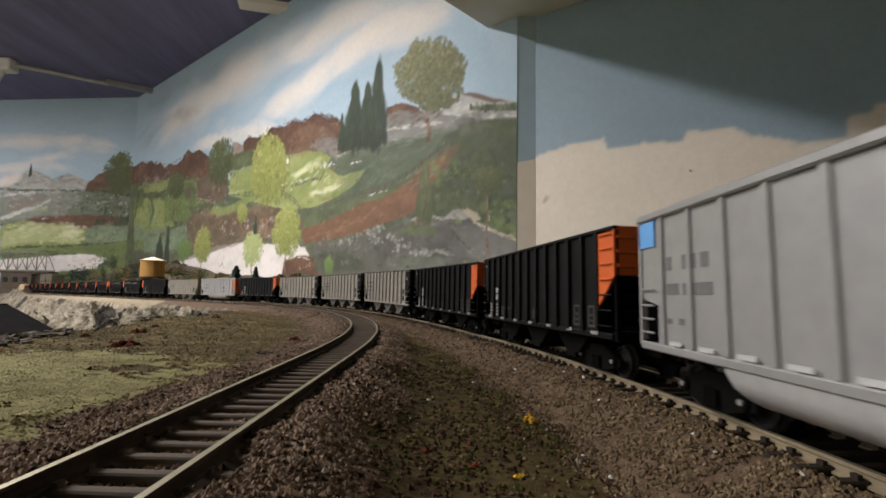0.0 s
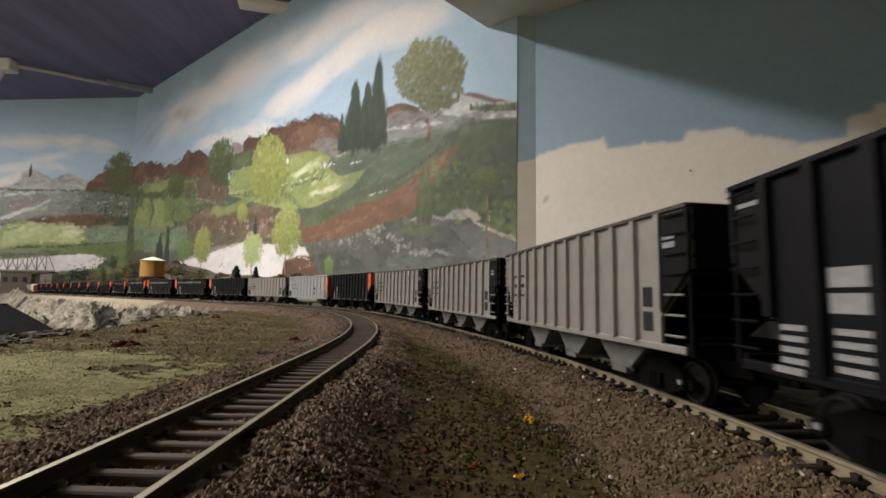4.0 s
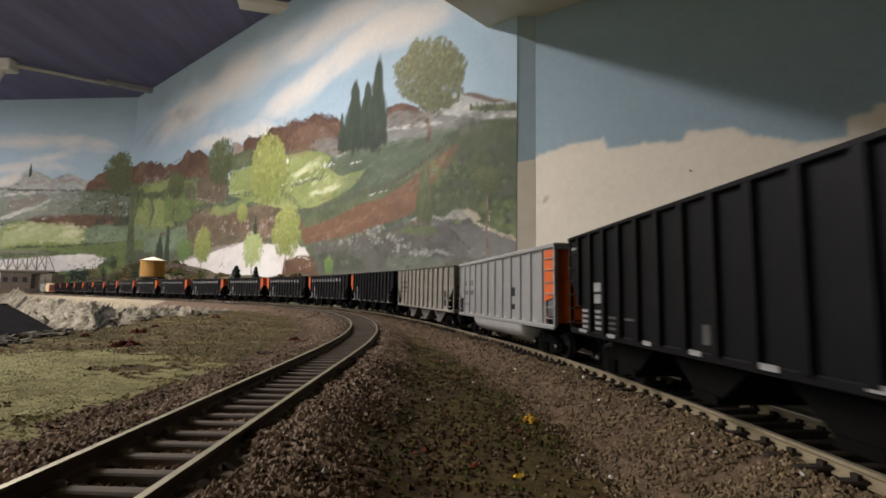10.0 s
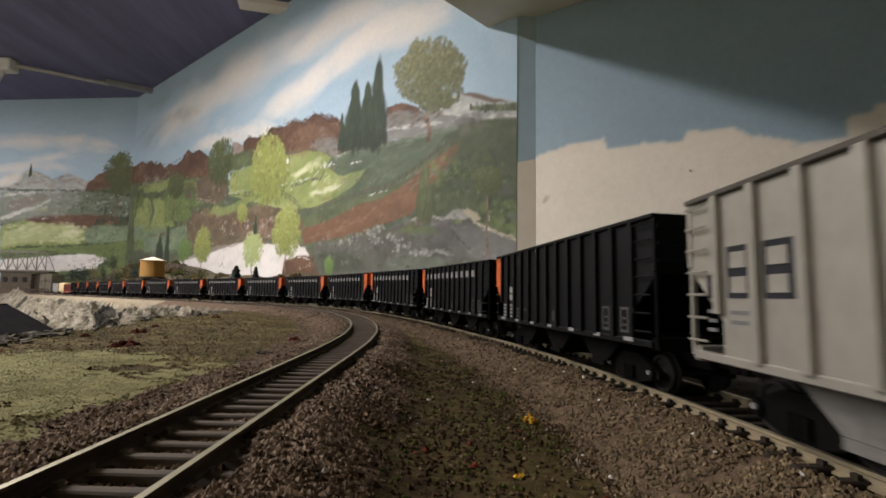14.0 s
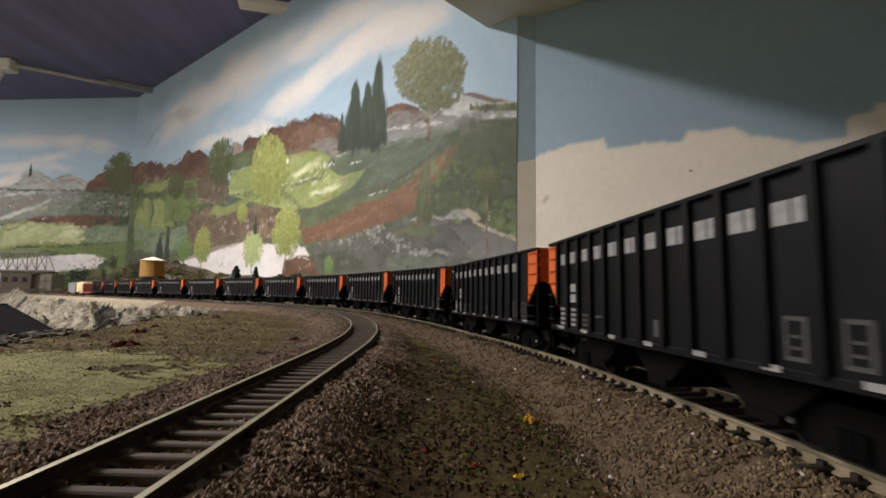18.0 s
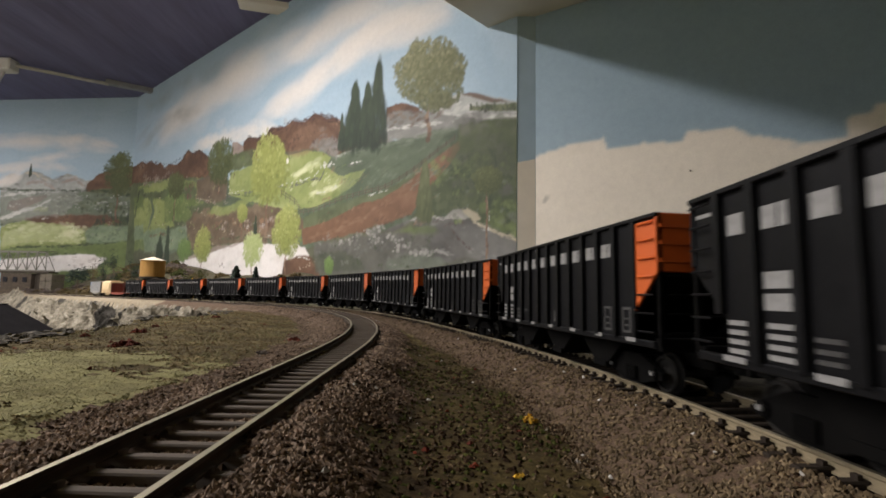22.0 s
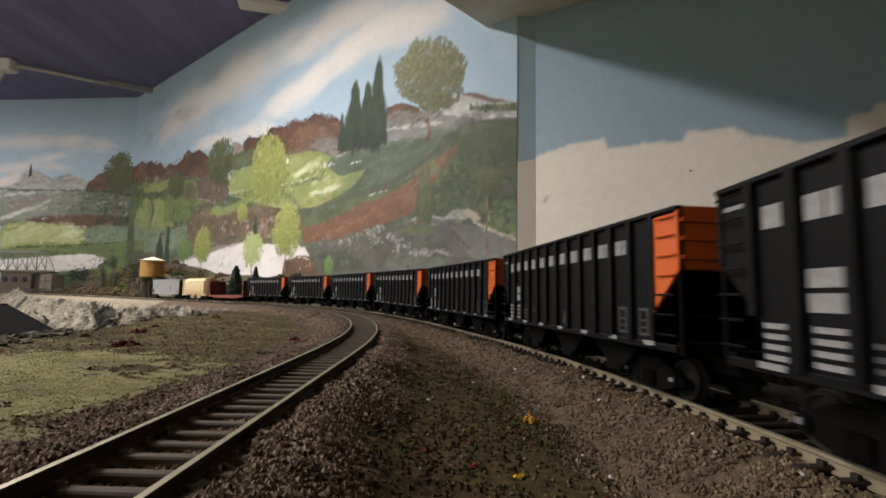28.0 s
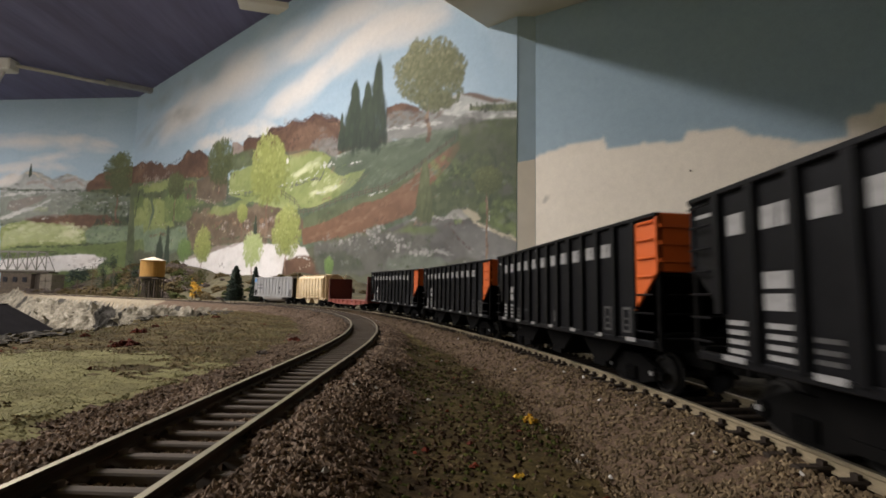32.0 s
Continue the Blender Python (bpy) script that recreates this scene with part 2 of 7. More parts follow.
def lattice(ix, iy, seed):
    h = (ix * 374761393 + iy * 668265263 + seed * 974711) & 0x7FFFFFFF
    h = ((h ^ (h >> 13)) * 1274126177) & 0x7FFFFFFF
    return ((h ^ (h >> 16)) & 0xFFFF) / 65535.0


def bumps(X, Y, size, seed):
    x, y = X / size, Y / size
    ix, iy = np.floor(x).astype(np.int64), np.floor(y).astype(np.int64)
    fx, fy = x - ix, y - iy
    fx, fy = fx * fx * (3 - 2 * fx), fy * fy * (3 - 2 * fy)
    a, b, c, d = lattice(ix, iy, seed), lattice(ix + 1, iy, seed), lattice(ix, iy + 1, seed), lattice(ix + 1, iy + 1, seed)
    return (a + (b - a) * fx) * (1 - fy) + (c + (d - c) * fx) * fy - 0.5


def smooth(a, b, x):
    t = np.clip((x - a) / (b - a), 0, 1)
    return t * t * (3 - 2 * t)


def rim(Y):
    """Where the near meadow ends and the ravine begins."""
    return np.interp(Y, (-1, 0.12, 0.235, 0.30, 0.38, 0.465, 0.56, 0.66, 0.8), (-0.6, -0.32, -0.225, -0.24, -0.263, -0.285, -0.275, -0.30, -0.36))


def terrain(X, Y):
    """Height, and the kind of ground: 0 ballast, 1 grass, 2 earth, 3 moss, 4 rock, 5 far ground, 6 far ballast, 7 dark
    rock and painted shade.
    """
    dm, zm = line_field(X, Y, MAIN, grade(MAIN[:, 0]))
    ds, zs = line_field(X, Y, SIDE, SIDE_Z)
    dt, zt = np.minimum(dm, ds), zs + (zm - zs) * smooth(0.30, 0.70, ds / (dm + ds + 1e-6))
    jit = bumps(X, Y, 0.02, 1) * 0.010 + bumps(X, Y, 0.007, 2) * 0.006
    bed = -0.0043 + 0.0022 * smooth(0.0122, 0.0140, dt) - 0.0070 * smooth(0.0165, 0.038, dt + jit * 0.4)
    z = zt + bed + bumps(X, Y, 0.03, 3) * 0.0016 + bumps(X, Y, 0.01, 4) * 0.0012
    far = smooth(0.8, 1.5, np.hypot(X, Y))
    inner = (X < np.interp(Y, SIDE[:, 2], SIDE[:, 1])) & (Y < 1.0)
    lim = np.where(dm < ds, 0.043, np.where(inner, 0.051, 0.030))
    kind = np.where(dt + jit < lim, 0, 3)
    kind = np.where(inner & (dt + jit >= lim), np.where(Y + X * 0.25 + jit * 2 + bumps(X, Y, 0.035, 51) * 0.055 + bumps(X, Y, 0.012, 53) * 0.04 + bumps(X, Y, 0.0036, 52) * 0.05 < 0.165, 1, 2), kind)
    kind = np.where((kind == 3) & (Y > 0.30) & ~inner, 2, kind)
    z += np.where(inner & (kind > 0), 0.003 * smooth(0.05, 0.10, dt) + bumps(X, Y, 0.05, 5) * 0.003, 0)
    # Ground under and beyond the near train, its shade put into the colour.
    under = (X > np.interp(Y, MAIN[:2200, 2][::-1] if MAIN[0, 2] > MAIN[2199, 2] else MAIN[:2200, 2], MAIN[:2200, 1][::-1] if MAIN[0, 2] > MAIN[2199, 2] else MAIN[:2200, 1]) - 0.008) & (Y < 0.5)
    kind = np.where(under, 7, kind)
    # ravine between the meadow and the far shelf
    wob = bumps(X, Y, 0.09, 6) * 0.05 + bumps(X, Y, 0.03, 7) * 0.02
    e = rim(Y) - X + wob * 0.5
    a = dt - 0.040 + wob * 0.4
    side_of = (X < np.interp(Y, MAIN[1700:2900, 2], MAIN[1700:2900, 1]) + 0.02) & (Y > 0.05)
    wx, wy = X + bumps(X, Y, 0.07, 14) * 0.06, Y + bumps(X, Y, 0.07, 16) * 0.06
    ridge = lambda size, seed: 0.25 - np.abs(bumps(wx, wy, size, seed))
    crag = ridge(0.12, 8) * 0.05 + ridge(0.05, 15) * 0.025 + ridge(0.024, 9) * 0.014
    deep = np.minimum(np.minimum(2.0 * np.maximum(e, 0), 2.1 * np.maximum(a, 0)), 0.2)
    rav = side_of & (e > 0) & (a > 0)
    z = np.where(rav, z - deep + crag * smooth(0.0, 0.05, np.minimum(e, a)), z)
    kind = np.where(rav & (np.minimum(e, a) > 0.006), 4, kind)
    kind = np.where((kind == 4) & (bumps(X, Y, 0.10, 61) + bumps(X, Y, 0.04, 62) * 0.5 > 0.26), 7, kind)
    # hollow under the shelf: dented a little, its inner shade painted as dark colour
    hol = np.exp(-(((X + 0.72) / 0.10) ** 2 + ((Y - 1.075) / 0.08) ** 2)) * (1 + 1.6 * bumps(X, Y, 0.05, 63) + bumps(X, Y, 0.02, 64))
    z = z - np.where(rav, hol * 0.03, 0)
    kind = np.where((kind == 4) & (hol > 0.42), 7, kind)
    # knoll of rock at the ravine's far end
    k = np.exp(-(((X + 1.86) / 0.17) ** 2 + ((Y - 1.93) / 0.13) ** 2))
    z = z + np.where(rav | (kind == 4) | (kind == 7), k * 0.055, k * 0.0)
    # hillside behind the main line
    behind = ~side_of & (Y > 0.45) & (dm > 0.05)
    wall_d = (X * 1.815 + Y * 2.292 - (-2.083 * 1.815 + 3.085 * 2.292)) / 2.9236
    rise = smooth(0.06, 0.42, dm) * smooth(-0.9, -0.1, wall_d) * smooth(0.2, -0.4, X)
    z = np.where(behind, z + rise * (0.075 + 0.075 * smooth(-0.9, -1.3, X) + bumps(X, Y, 0.16, 11) * 0.05 + bumps(X, Y, 0.05, 12) * 0.02), z)
    kind = np.where(behind & (dm + jit > 0.05), 5, kind)
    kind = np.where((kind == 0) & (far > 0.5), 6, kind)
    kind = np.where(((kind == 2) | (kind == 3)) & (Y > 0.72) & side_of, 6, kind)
    return z, kind


def steps(*runs):
    out = []
    for a, b, h in runs:
        out.extend(np.arange(a, b - h * 0.3, h))
    out.append(runs[-1][1])
    return np.array(out)


def ground_sheet():
    gx = steps((-4.2, -2.0, 0.05), (-2.0, -1.2, 0.010), (-1.2, -0.35, 0.007), (-0.35, 0.14, 0.0035), (0.14, 0.4, 0.02), (0.4, 2.3, 0.1))
    gy = steps((-5.0, 0.0, 0.12), (0.0, 0.05, 0.01), (0.05, 0.42, 0.0035), (0.42, 0.9, 0.008), (0.9, 1.4, 0.008), (1.4, 2.0, 0.011), (2.0, 3.3, 0.03))
    X, Y = np.meshgrid(gx, gy)
    Z, K = terrain(X, Y)
    ny, nx = X.shape
    me = bpy.data.meshes.new("ground")
    idx = np.arange(ny * nx).reshape(ny, nx)
    faces = np.stack([idx[:-1, :-1], idx[:-1, 1:], idx[1:, 1:], idx[1:, :-1]], -1).reshape(-1, 4)
    me.from_pydata(np.stack([X, Y, Z], -1).reshape(-1, 3).tolist(), [], faces.tolist())
    for k in ("ballast_bed", "grass", "earth", "moss", "plaster_rock", "far_ground", "ballast_far", "dark_rock_and_shade"):
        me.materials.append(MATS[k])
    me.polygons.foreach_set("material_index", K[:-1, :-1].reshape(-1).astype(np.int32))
    me.polygons.foreach_set("use_smooth", [True] * len(me.polygons))
    me.update()
    tagged(new("ground", me), "modelled layout ground with ballast, turf and plaster rock", "ground", kind="structure")


ground_sheet()


def rock_face():
    """Carved plaster rock below the far shelf, craggier than the sheet under it."""
    s, a = np.meshgrid(np.linspace(0.80, 2.25, 1300), np.linspace(-0.004, 0.098, 72))
    hx = np.interp(s, MAIN[:, 0], MAIN[:, 3])
    off = 0.040 + a
    X = np.interp(s, MAIN[:, 0], MAIN[:, 1]) - np.cos(hx) * off
    Y = np.interp(s, MAIN[:, 0], MAIN[:, 2]) + np.sin(hx) * off
    Z, K = terrain(X, Y)
    arc = a * 2.3
    ws, wa = s + bumps(s, arc, 0.05, 91) * 0.05, arc + s * 0.25 + bumps(s, arc, 0.05, 92) * 0.05
    fold = lambda size, seed: 0.25 - np.abs(bumps(ws, wa * 1.4, size, seed))
    mask = smooth(0.0, 0.03, a)
    d = (0.003 + fold(0.11, 81) * 0.045 + fold(0.05, 82) * 0.040 + fold(0.022, 83) * 0.030 + fold(0.009, 85) * 0.014 + bumps(s, arc, 0.005, 84) * 0.004) * mask
    d = np.maximum(d, -0.002)
    P = np.stack([X - np.cos(hx) * d * 0.8, Y + np.sin(hx) * d * 0.8, Z + d * 0.5 - 0.004 * smooth(0.004, -0.004, a)], -1)
    keep = np.isin(K, (4, 7)) | (a < 0.012)
    keep &= rim(Y) - X > -0.004
    ny, nx = X.shape
    idx = np.arange(ny * nx).reshape(ny, nx)
    ok = keep[:-1, :-1] & keep[1:, :-1] & keep[:-1, 1:] & keep[1:, 1:]
    faces = np.stack([idx[:-1, :-1], idx[1:, :-1], idx[1:, 1:], idx[:-1, 1:]], -1)[ok]
    me = bpy.data.meshes.new("rock_face")
    me.from_pydata(P.reshape(-1, 3).tolist(), [], faces.tolist())
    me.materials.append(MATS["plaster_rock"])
    me.materials.append(MATS["dark_rock_and_shade"])
    # Faces in the hollow take a darker colour for the shade inside it.
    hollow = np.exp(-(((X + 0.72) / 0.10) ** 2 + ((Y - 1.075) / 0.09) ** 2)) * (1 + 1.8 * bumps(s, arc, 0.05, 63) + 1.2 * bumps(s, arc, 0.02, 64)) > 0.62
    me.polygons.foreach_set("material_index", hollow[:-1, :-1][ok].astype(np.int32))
    me.polygons.foreach_set("use_smooth", [True] * len(me.polygons))
    me.update()
    tagged(new("rock_face", me), "craggy pale grey plaster rock below the track shelf", "rock face", kind="structure")


rock_face()

# ---- room ----
A, B, A2, C = Vector((-2.083, 3.085)), Vector((0.2012, 1.2762)), Vector((-4.27, 3.28)), Vector((0.2531, 1.2746))
D = Vector((1.9631, 0.2366))
WALLS = {"m": (A, B), "l": (A, A2), "r": (C, D)}
WALL_OBS = {}


def wall(name, a, b, material, label, z0=-0.35, z1=CEIL, thick=0.08, flip=1):
    d = (b - a).normalized()
    n = Vector((-d.y, d.x)) * thick * flip
    bm = slab(bmesh.new(), [(p.x, p.y) for p in (a, b, b + n, a + n)], z0, z1)
    ob = new(name, mesh_of(name, bm, material))
    return tagged(ob, label, "wall", kind="structure")


WALL_OBS["m"] = wall("wall_north", A, B, "sky_flat", "wall painted with a hilly landscape under a cloudy sky", thick=0.014)
WALL_OBS["l"] = wall("wall_west", A, A2, "sky_flat", "wall painted with distant hills and pale sky", flip=-1)
WALL_OBS["r"] = wall("wall_east", C, D, "sky_flat", "wall painted blue above bare cream paint")
strip = wall("wall_return", B, C, "sky_flat", "narrow shaded wall return painted blue over cream")
wall("wall_south_east", D, Vector((D.x, -5.0)), "room_wall", "plain painted room wall")
wall("wall_south", Vector((D.x, -5.0)), Vector((-4.27, -5.0)), "room_wall", "plain painted room wall")
wall("wall_far_west", Vector((-4.27, -5.0)), A2, "room_wall", "plain painted room wall")
bm = slab(bmesh.new(), [(-4.4, -5.1), (2.2, -5.1), (2.2, 3.4), (-4.4, 3.4)], CEIL, CEIL + 0.1)
tagged(new("ceiling", mesh_of("ceiling", bm, "ceiling_dark")), "dark purple-grey painted ceiling", "ceiling", kind="structure")
e0 = EDGE0 - EDGE_DIR * 0.1
e1 = EDGE0 + EDGE_DIR * 4.6
bm = slab(bmesh.new(), [(e0.x, e0.y), (e1.x, e1.y), (e1.x, -5.0), (2.1, -5.0), (2.1, 0.4), (0.45, 1.3), (0.2, 1.36)], SOFFIT, CEIL - 0.004)
tagged(new("ceiling_soffit", mesh_of("ceiling_soffit", bm, "soffit_paint")), "lowered beige ceiling soffit over the layout", "ceiling", kind="structure")


WALL_LEN = {k: (b - a).length for k, (a, b) in WALLS.items()}
PAL = {
    "cloud": ((0.66, 0.62, 0.57), (0.72, 0.67, 0.61), (0.60, 0.58, 0.56)), "blue": ((0.30, 0.42, 0.52), (0.36, 0.47, 0.56), (0.27, 0.39, 0.49)),
    "pale_hill": ((0.20, 0.21, 0.20), (0.34, 0.35, 0.33), (0.48, 0.48, 0.46)), "grey": ((0.12, 0.12, 0.115), (0.20, 0.20, 0.185), (0.32, 0.31, 0.29)),
    "brown": ((0.055, 0.027, 0.014), (0.108, 0.054, 0.029), (0.19, 0.108, 0.062)), "dark_brown": ((0.03, 0.016, 0.012), (0.06, 0.03, 0.022), (0.10, 0.05, 0.037)),
    "pink_grey": ((0.22, 0.17, 0.15), (0.30, 0.24, 0.21), (0.38, 0.32, 0.29)), "dull_green": ((0.045, 0.058, 0.028), (0.085, 0.105, 0.05), (0.15, 0.165, 0.09)),
    "dark_green": ((0.018, 0.028, 0.014), (0.035, 0.05, 0.022), (0.065, 0.085, 0.038)), "green": ((0.07, 0.10, 0.028), (0.12, 0.16, 0.05), (0.20, 0.245, 0.09)),
    "meadow": ((0.15, 0.185, 0.055), (0.22, 0.26, 0.085), (0.32, 0.35, 0.15)), "sunlit": ((0.42, 0.46, 0.20), (0.55, 0.56, 0.33), (0.66, 0.65, 0.46)),
    "hill": ((0.045, 0.062, 0.038), (0.072, 0.098, 0.058), (0.115, 0.145, 0.088)), "grey_green": ((0.075, 0.095, 0.065), (0.13, 0.155, 0.11), (0.24, 0.265, 0.205)),
    "white": ((0.45, 0.45, 0.42), (0.56, 0.55, 0.51), (0.66, 0.64, 0.60)), "path": ((0.115, 0.058, 0.03), (0.165, 0.086, 0.046), (0.215, 0.122, 0.07)), "path_light": ((0.18, 0.098, 0.055), (0.235, 0.138, 0.08), (0.28, 0.175, 0.11)),
    "thicket": ((0.036, 0.048, 0.02), (0.062, 0.08, 0.033), (0.10, 0.122, 0.052)), "rock": ((0.052, 0.05, 0.045), (0.09, 0.087, 0.078), (0.15, 0.143, 0.13)),
    "pale_rock": ((0.26, 0.25, 0.235), (0.34, 0.325, 0.30), (0.42, 0.40, 0.37)), "cream": ((0.36, 0.31, 0.21), (0.46, 0.40, 0.29), (0.55, 0.49, 0.37)),
    "scrub": ((0.05, 0.055, 0.03), (0.095, 0.10, 0.06), (0.16, 0.16, 0.10)), "brown_bush": ((0.07, 0.048, 0.03), (0.125, 0.09, 0.055), (0.20, 0.15, 0.10)),
    "water": ((0.58, 0.53, 0.50), (0.68, 0.64, 0.61), (0.76, 0.73, 0.70)), "bare": ((0.695, 0.63, 0.535), (0.715, 0.65, 0.555), (0.735, 0.67, 0.57)), "wall_blue": ((0.235, 0.325, 0.39), (0.26, 0.35, 0.415), (0.285, 0.375, 0.44)),
    "big": ((0.07, 0.08, 0.03), (0.145, 0.15, 0.07), (0.29, 0.285, 0.165)), "dark": ((0.04, 0.052, 0.016), (0.075, 0.09, 0.03), (0.13, 0.15, 0.055)), "cone": ((0.055, 0.068, 0.028), (0.085, 0.10, 0.042), (0.13, 0.15, 0.07)), "cypress": ((0.012, 0.022, 0.012), (0.024, 0.04, 0.02), (0.045, 0.065, 0.032)),
    "yellow": ((0.13, 0.155, 0.035), (0.25, 0.275, 0.07), (0.42, 0.44, 0.17)), "pale": ((0.24, 0.29, 0.10), (0.34, 0.39, 0.16), (0.46, 0.50, 0.25)), "light": ((0.07, 0.12, 0.028), (0.12, 0.19, 0.05), (0.20, 0.29, 0.09)),
    "teal": ((0.10, 0.145, 0.085), (0.16, 0.215, 0.13), (0.25, 0.305, 0.20)),
    "red": ((0.08, 0.025, 0.03), (0.13, 0.045, 0.05), (0.19, 0.08, 0.075)), "trunk": ((0.09, 0.05, 0.03), (0.17, 0.10, 0.065), (0.27, 0.19, 0.13)),
}
CANVAS = {}
BRUSH = np.random.default_rng(77)


def tones(pal, n):
    """Colours between a palette's three, n in 0..1."""
    p = np.array(PAL[pal])
    n = np.clip(np.asarray(n, float), 0, 1)[..., None]
    return np.where(n < 0.5, p[0] + (p[1] - p[0]) * n * 2, p[1] + (p[2] - p[1]) * (n * 2 - 1))


def grain(U, V, seed, size=0.12):
    return 0.5 + 0.9 * (bumps(U, V * 1.7, size, seed) * 0.55 + bumps(U, V * 1.5, size * 0.4, seed + 1) * 0.4 + bumps(U, V, size * 0.15, seed + 2) * 0.3)


def stretch_canvas(w, u0, v0, v1, cell, ground):
    us, vs = np.arange(u0, WALL_LEN[w] + cell * 0.5, cell), np.arange(v0, v1 + cell * 0.5, cell)
    us[-1], vs[-1] = WALL_LEN[w], v1
    U, V = np.meshgrid(us, vs)
    CANVAS[w] = [U, V, tones(ground, 0.5 + 0.5 * bumps(U, V, 0.35, 41) + 0.2 * bumps(U, V * 3, 0.09, 42)), cell]


def wash(w, pal, outline, soft, jit, alpha):
    """An area of paint with a brushed edge."""
    U, V, C, cell = CANVAS[w]
    o = np.array(outline)
    pad = jit * 2 + soft * 3
    seed = int(BRUSH.integers(1, 9999))
    c0, c1 = np.searchsorted(U[0], (o[:, 0].min() - pad, o[:, 0].max() + pad))
    r0, r1 = np.searchsorted(V[:, 0], (o[:, 1].min() - pad, o[:, 1].max() + pad))
    if c1 <= c0 or r1 <= r0:
        return
    u, v = U[r0:r1, c0:c1], V[r0:r1, c0:c1]
    x = u + (bumps(u, v, 0.06, seed) * 1.3 + bumps(u, v, 0.02, seed + 1)) * jit
    y = v + (bumps(u, v, 0.06, seed + 2) * 1.3 + bumps(u, v, 0.02, seed + 3)) * jit
    inside = np.zeros(u.shape, bool)
    for (xa, ya), (xb, yb) in zip(o, np.roll(o, -1, 0)):
        if ya != yb:
            inside ^= ((ya > y) != (yb > y)) & (x < (xb - xa) * (y - ya) / (yb - ya) + xa)
    m = inside.astype(float)
    for k in range(max(1, round(soft / cell))):
        q = np.pad(m, 1, mode="edge")
        m = (q[:-2, 1:-1] + q[2:, 1:-1] + q[1:-1, :-2] + q[1:-1, 2:] + 2 * m) / 6
    C[r0:r1, c0:c1] += (tones(pal, grain(u, v, seed + 5)) - C[r0:r1, c0:c1]) * (m * alpha)[..., None]


def dab(w, u, v, ru, rv, ang, colour, alpha):
    """One stroke of a soft brush."""
    U, V, C, cell = CANVAS[w]
    r = max(ru, rv) * 1.3 + cell
    c0, c1 = np.searchsorted(U[0], (u - r, u + r))
    r0, r1 = np.searchsorted(V[:, 0], (v - r, v + r))
    if c1 <= c0 or r1 <= r0:
        return
    x, y = U[r0:r1, c0:c1] - u, V[r0:r1, c0:c1] - v
    ca, sa = math.cos(ang), math.sin(ang)
    d = ((x * ca + y * sa) / ru) ** 2 + ((y * ca - x * sa) / rv) ** 2
    m = np.clip(1.35 - d * 1.1, 0, 1) * alpha
    C[r0:r1, c0:c1] += (np.asarray(colour) - C[r0:r1, c0:c1]) * m[..., None]


def dabs(w, u0, u1, low, high, pal, n, size, asp, ang, alpha):
    """Loose strokes gathered in drifts."""
    for i in range(n):
        if i % 5 == 0:
            f, g = BRUSH.random(), BRUSH.random()
            cu = u0 + (u1 - u0) * f
            cv = (low[0] + (low[1] - low[0]) * f) * (1 - g) + (high[0] + (high[1] - high[0]) * f) * g
        s = size * BRUSH.uniform(0.3, 0.75)
        dab(w, cu + BRUSH.normal(0, size * 1.1), cv + BRUSH.normal(0, size * 0.5), s * math.sqrt(asp), s / math.sqrt(asp), math.radians(ang) + BRUSH.normal(0, 0.25), tones(pal, BRUSH.random()), alpha * BRUSH.uniform(0.5, 1))


def drift(w, pal, line, width, n, alpha, wob):
    """Strokes strung along a line."""
    o = np.array(line)
    run = np.concatenate([[0], np.cumsum(np.hypot(*np.diff(o, axis=0).T))])
    for t in BRUSH.random(n):
        s = t * run[-1]
        u, v = np.interp(s, run, o[:, 0]), np.interp(s, run, o[:, 1])
        k = min(np.searchsorted(run, s), len(o) - 1)
        d = o[k] - o[k - 1]
        dab(w, u + BRUSH.normal(0, width * wob), v + BRUSH.normal(0, width * wob), width * BRUSH.uniform(0.6, 1.6), width * BRUSH.uniform(0.2, 0.55), math.atan2(d[1], d[0]) + BRUSH.normal(0, 0.15), tones(pal, BRUSH.random()), alpha * BRUSH.uniform(0.4, 1))


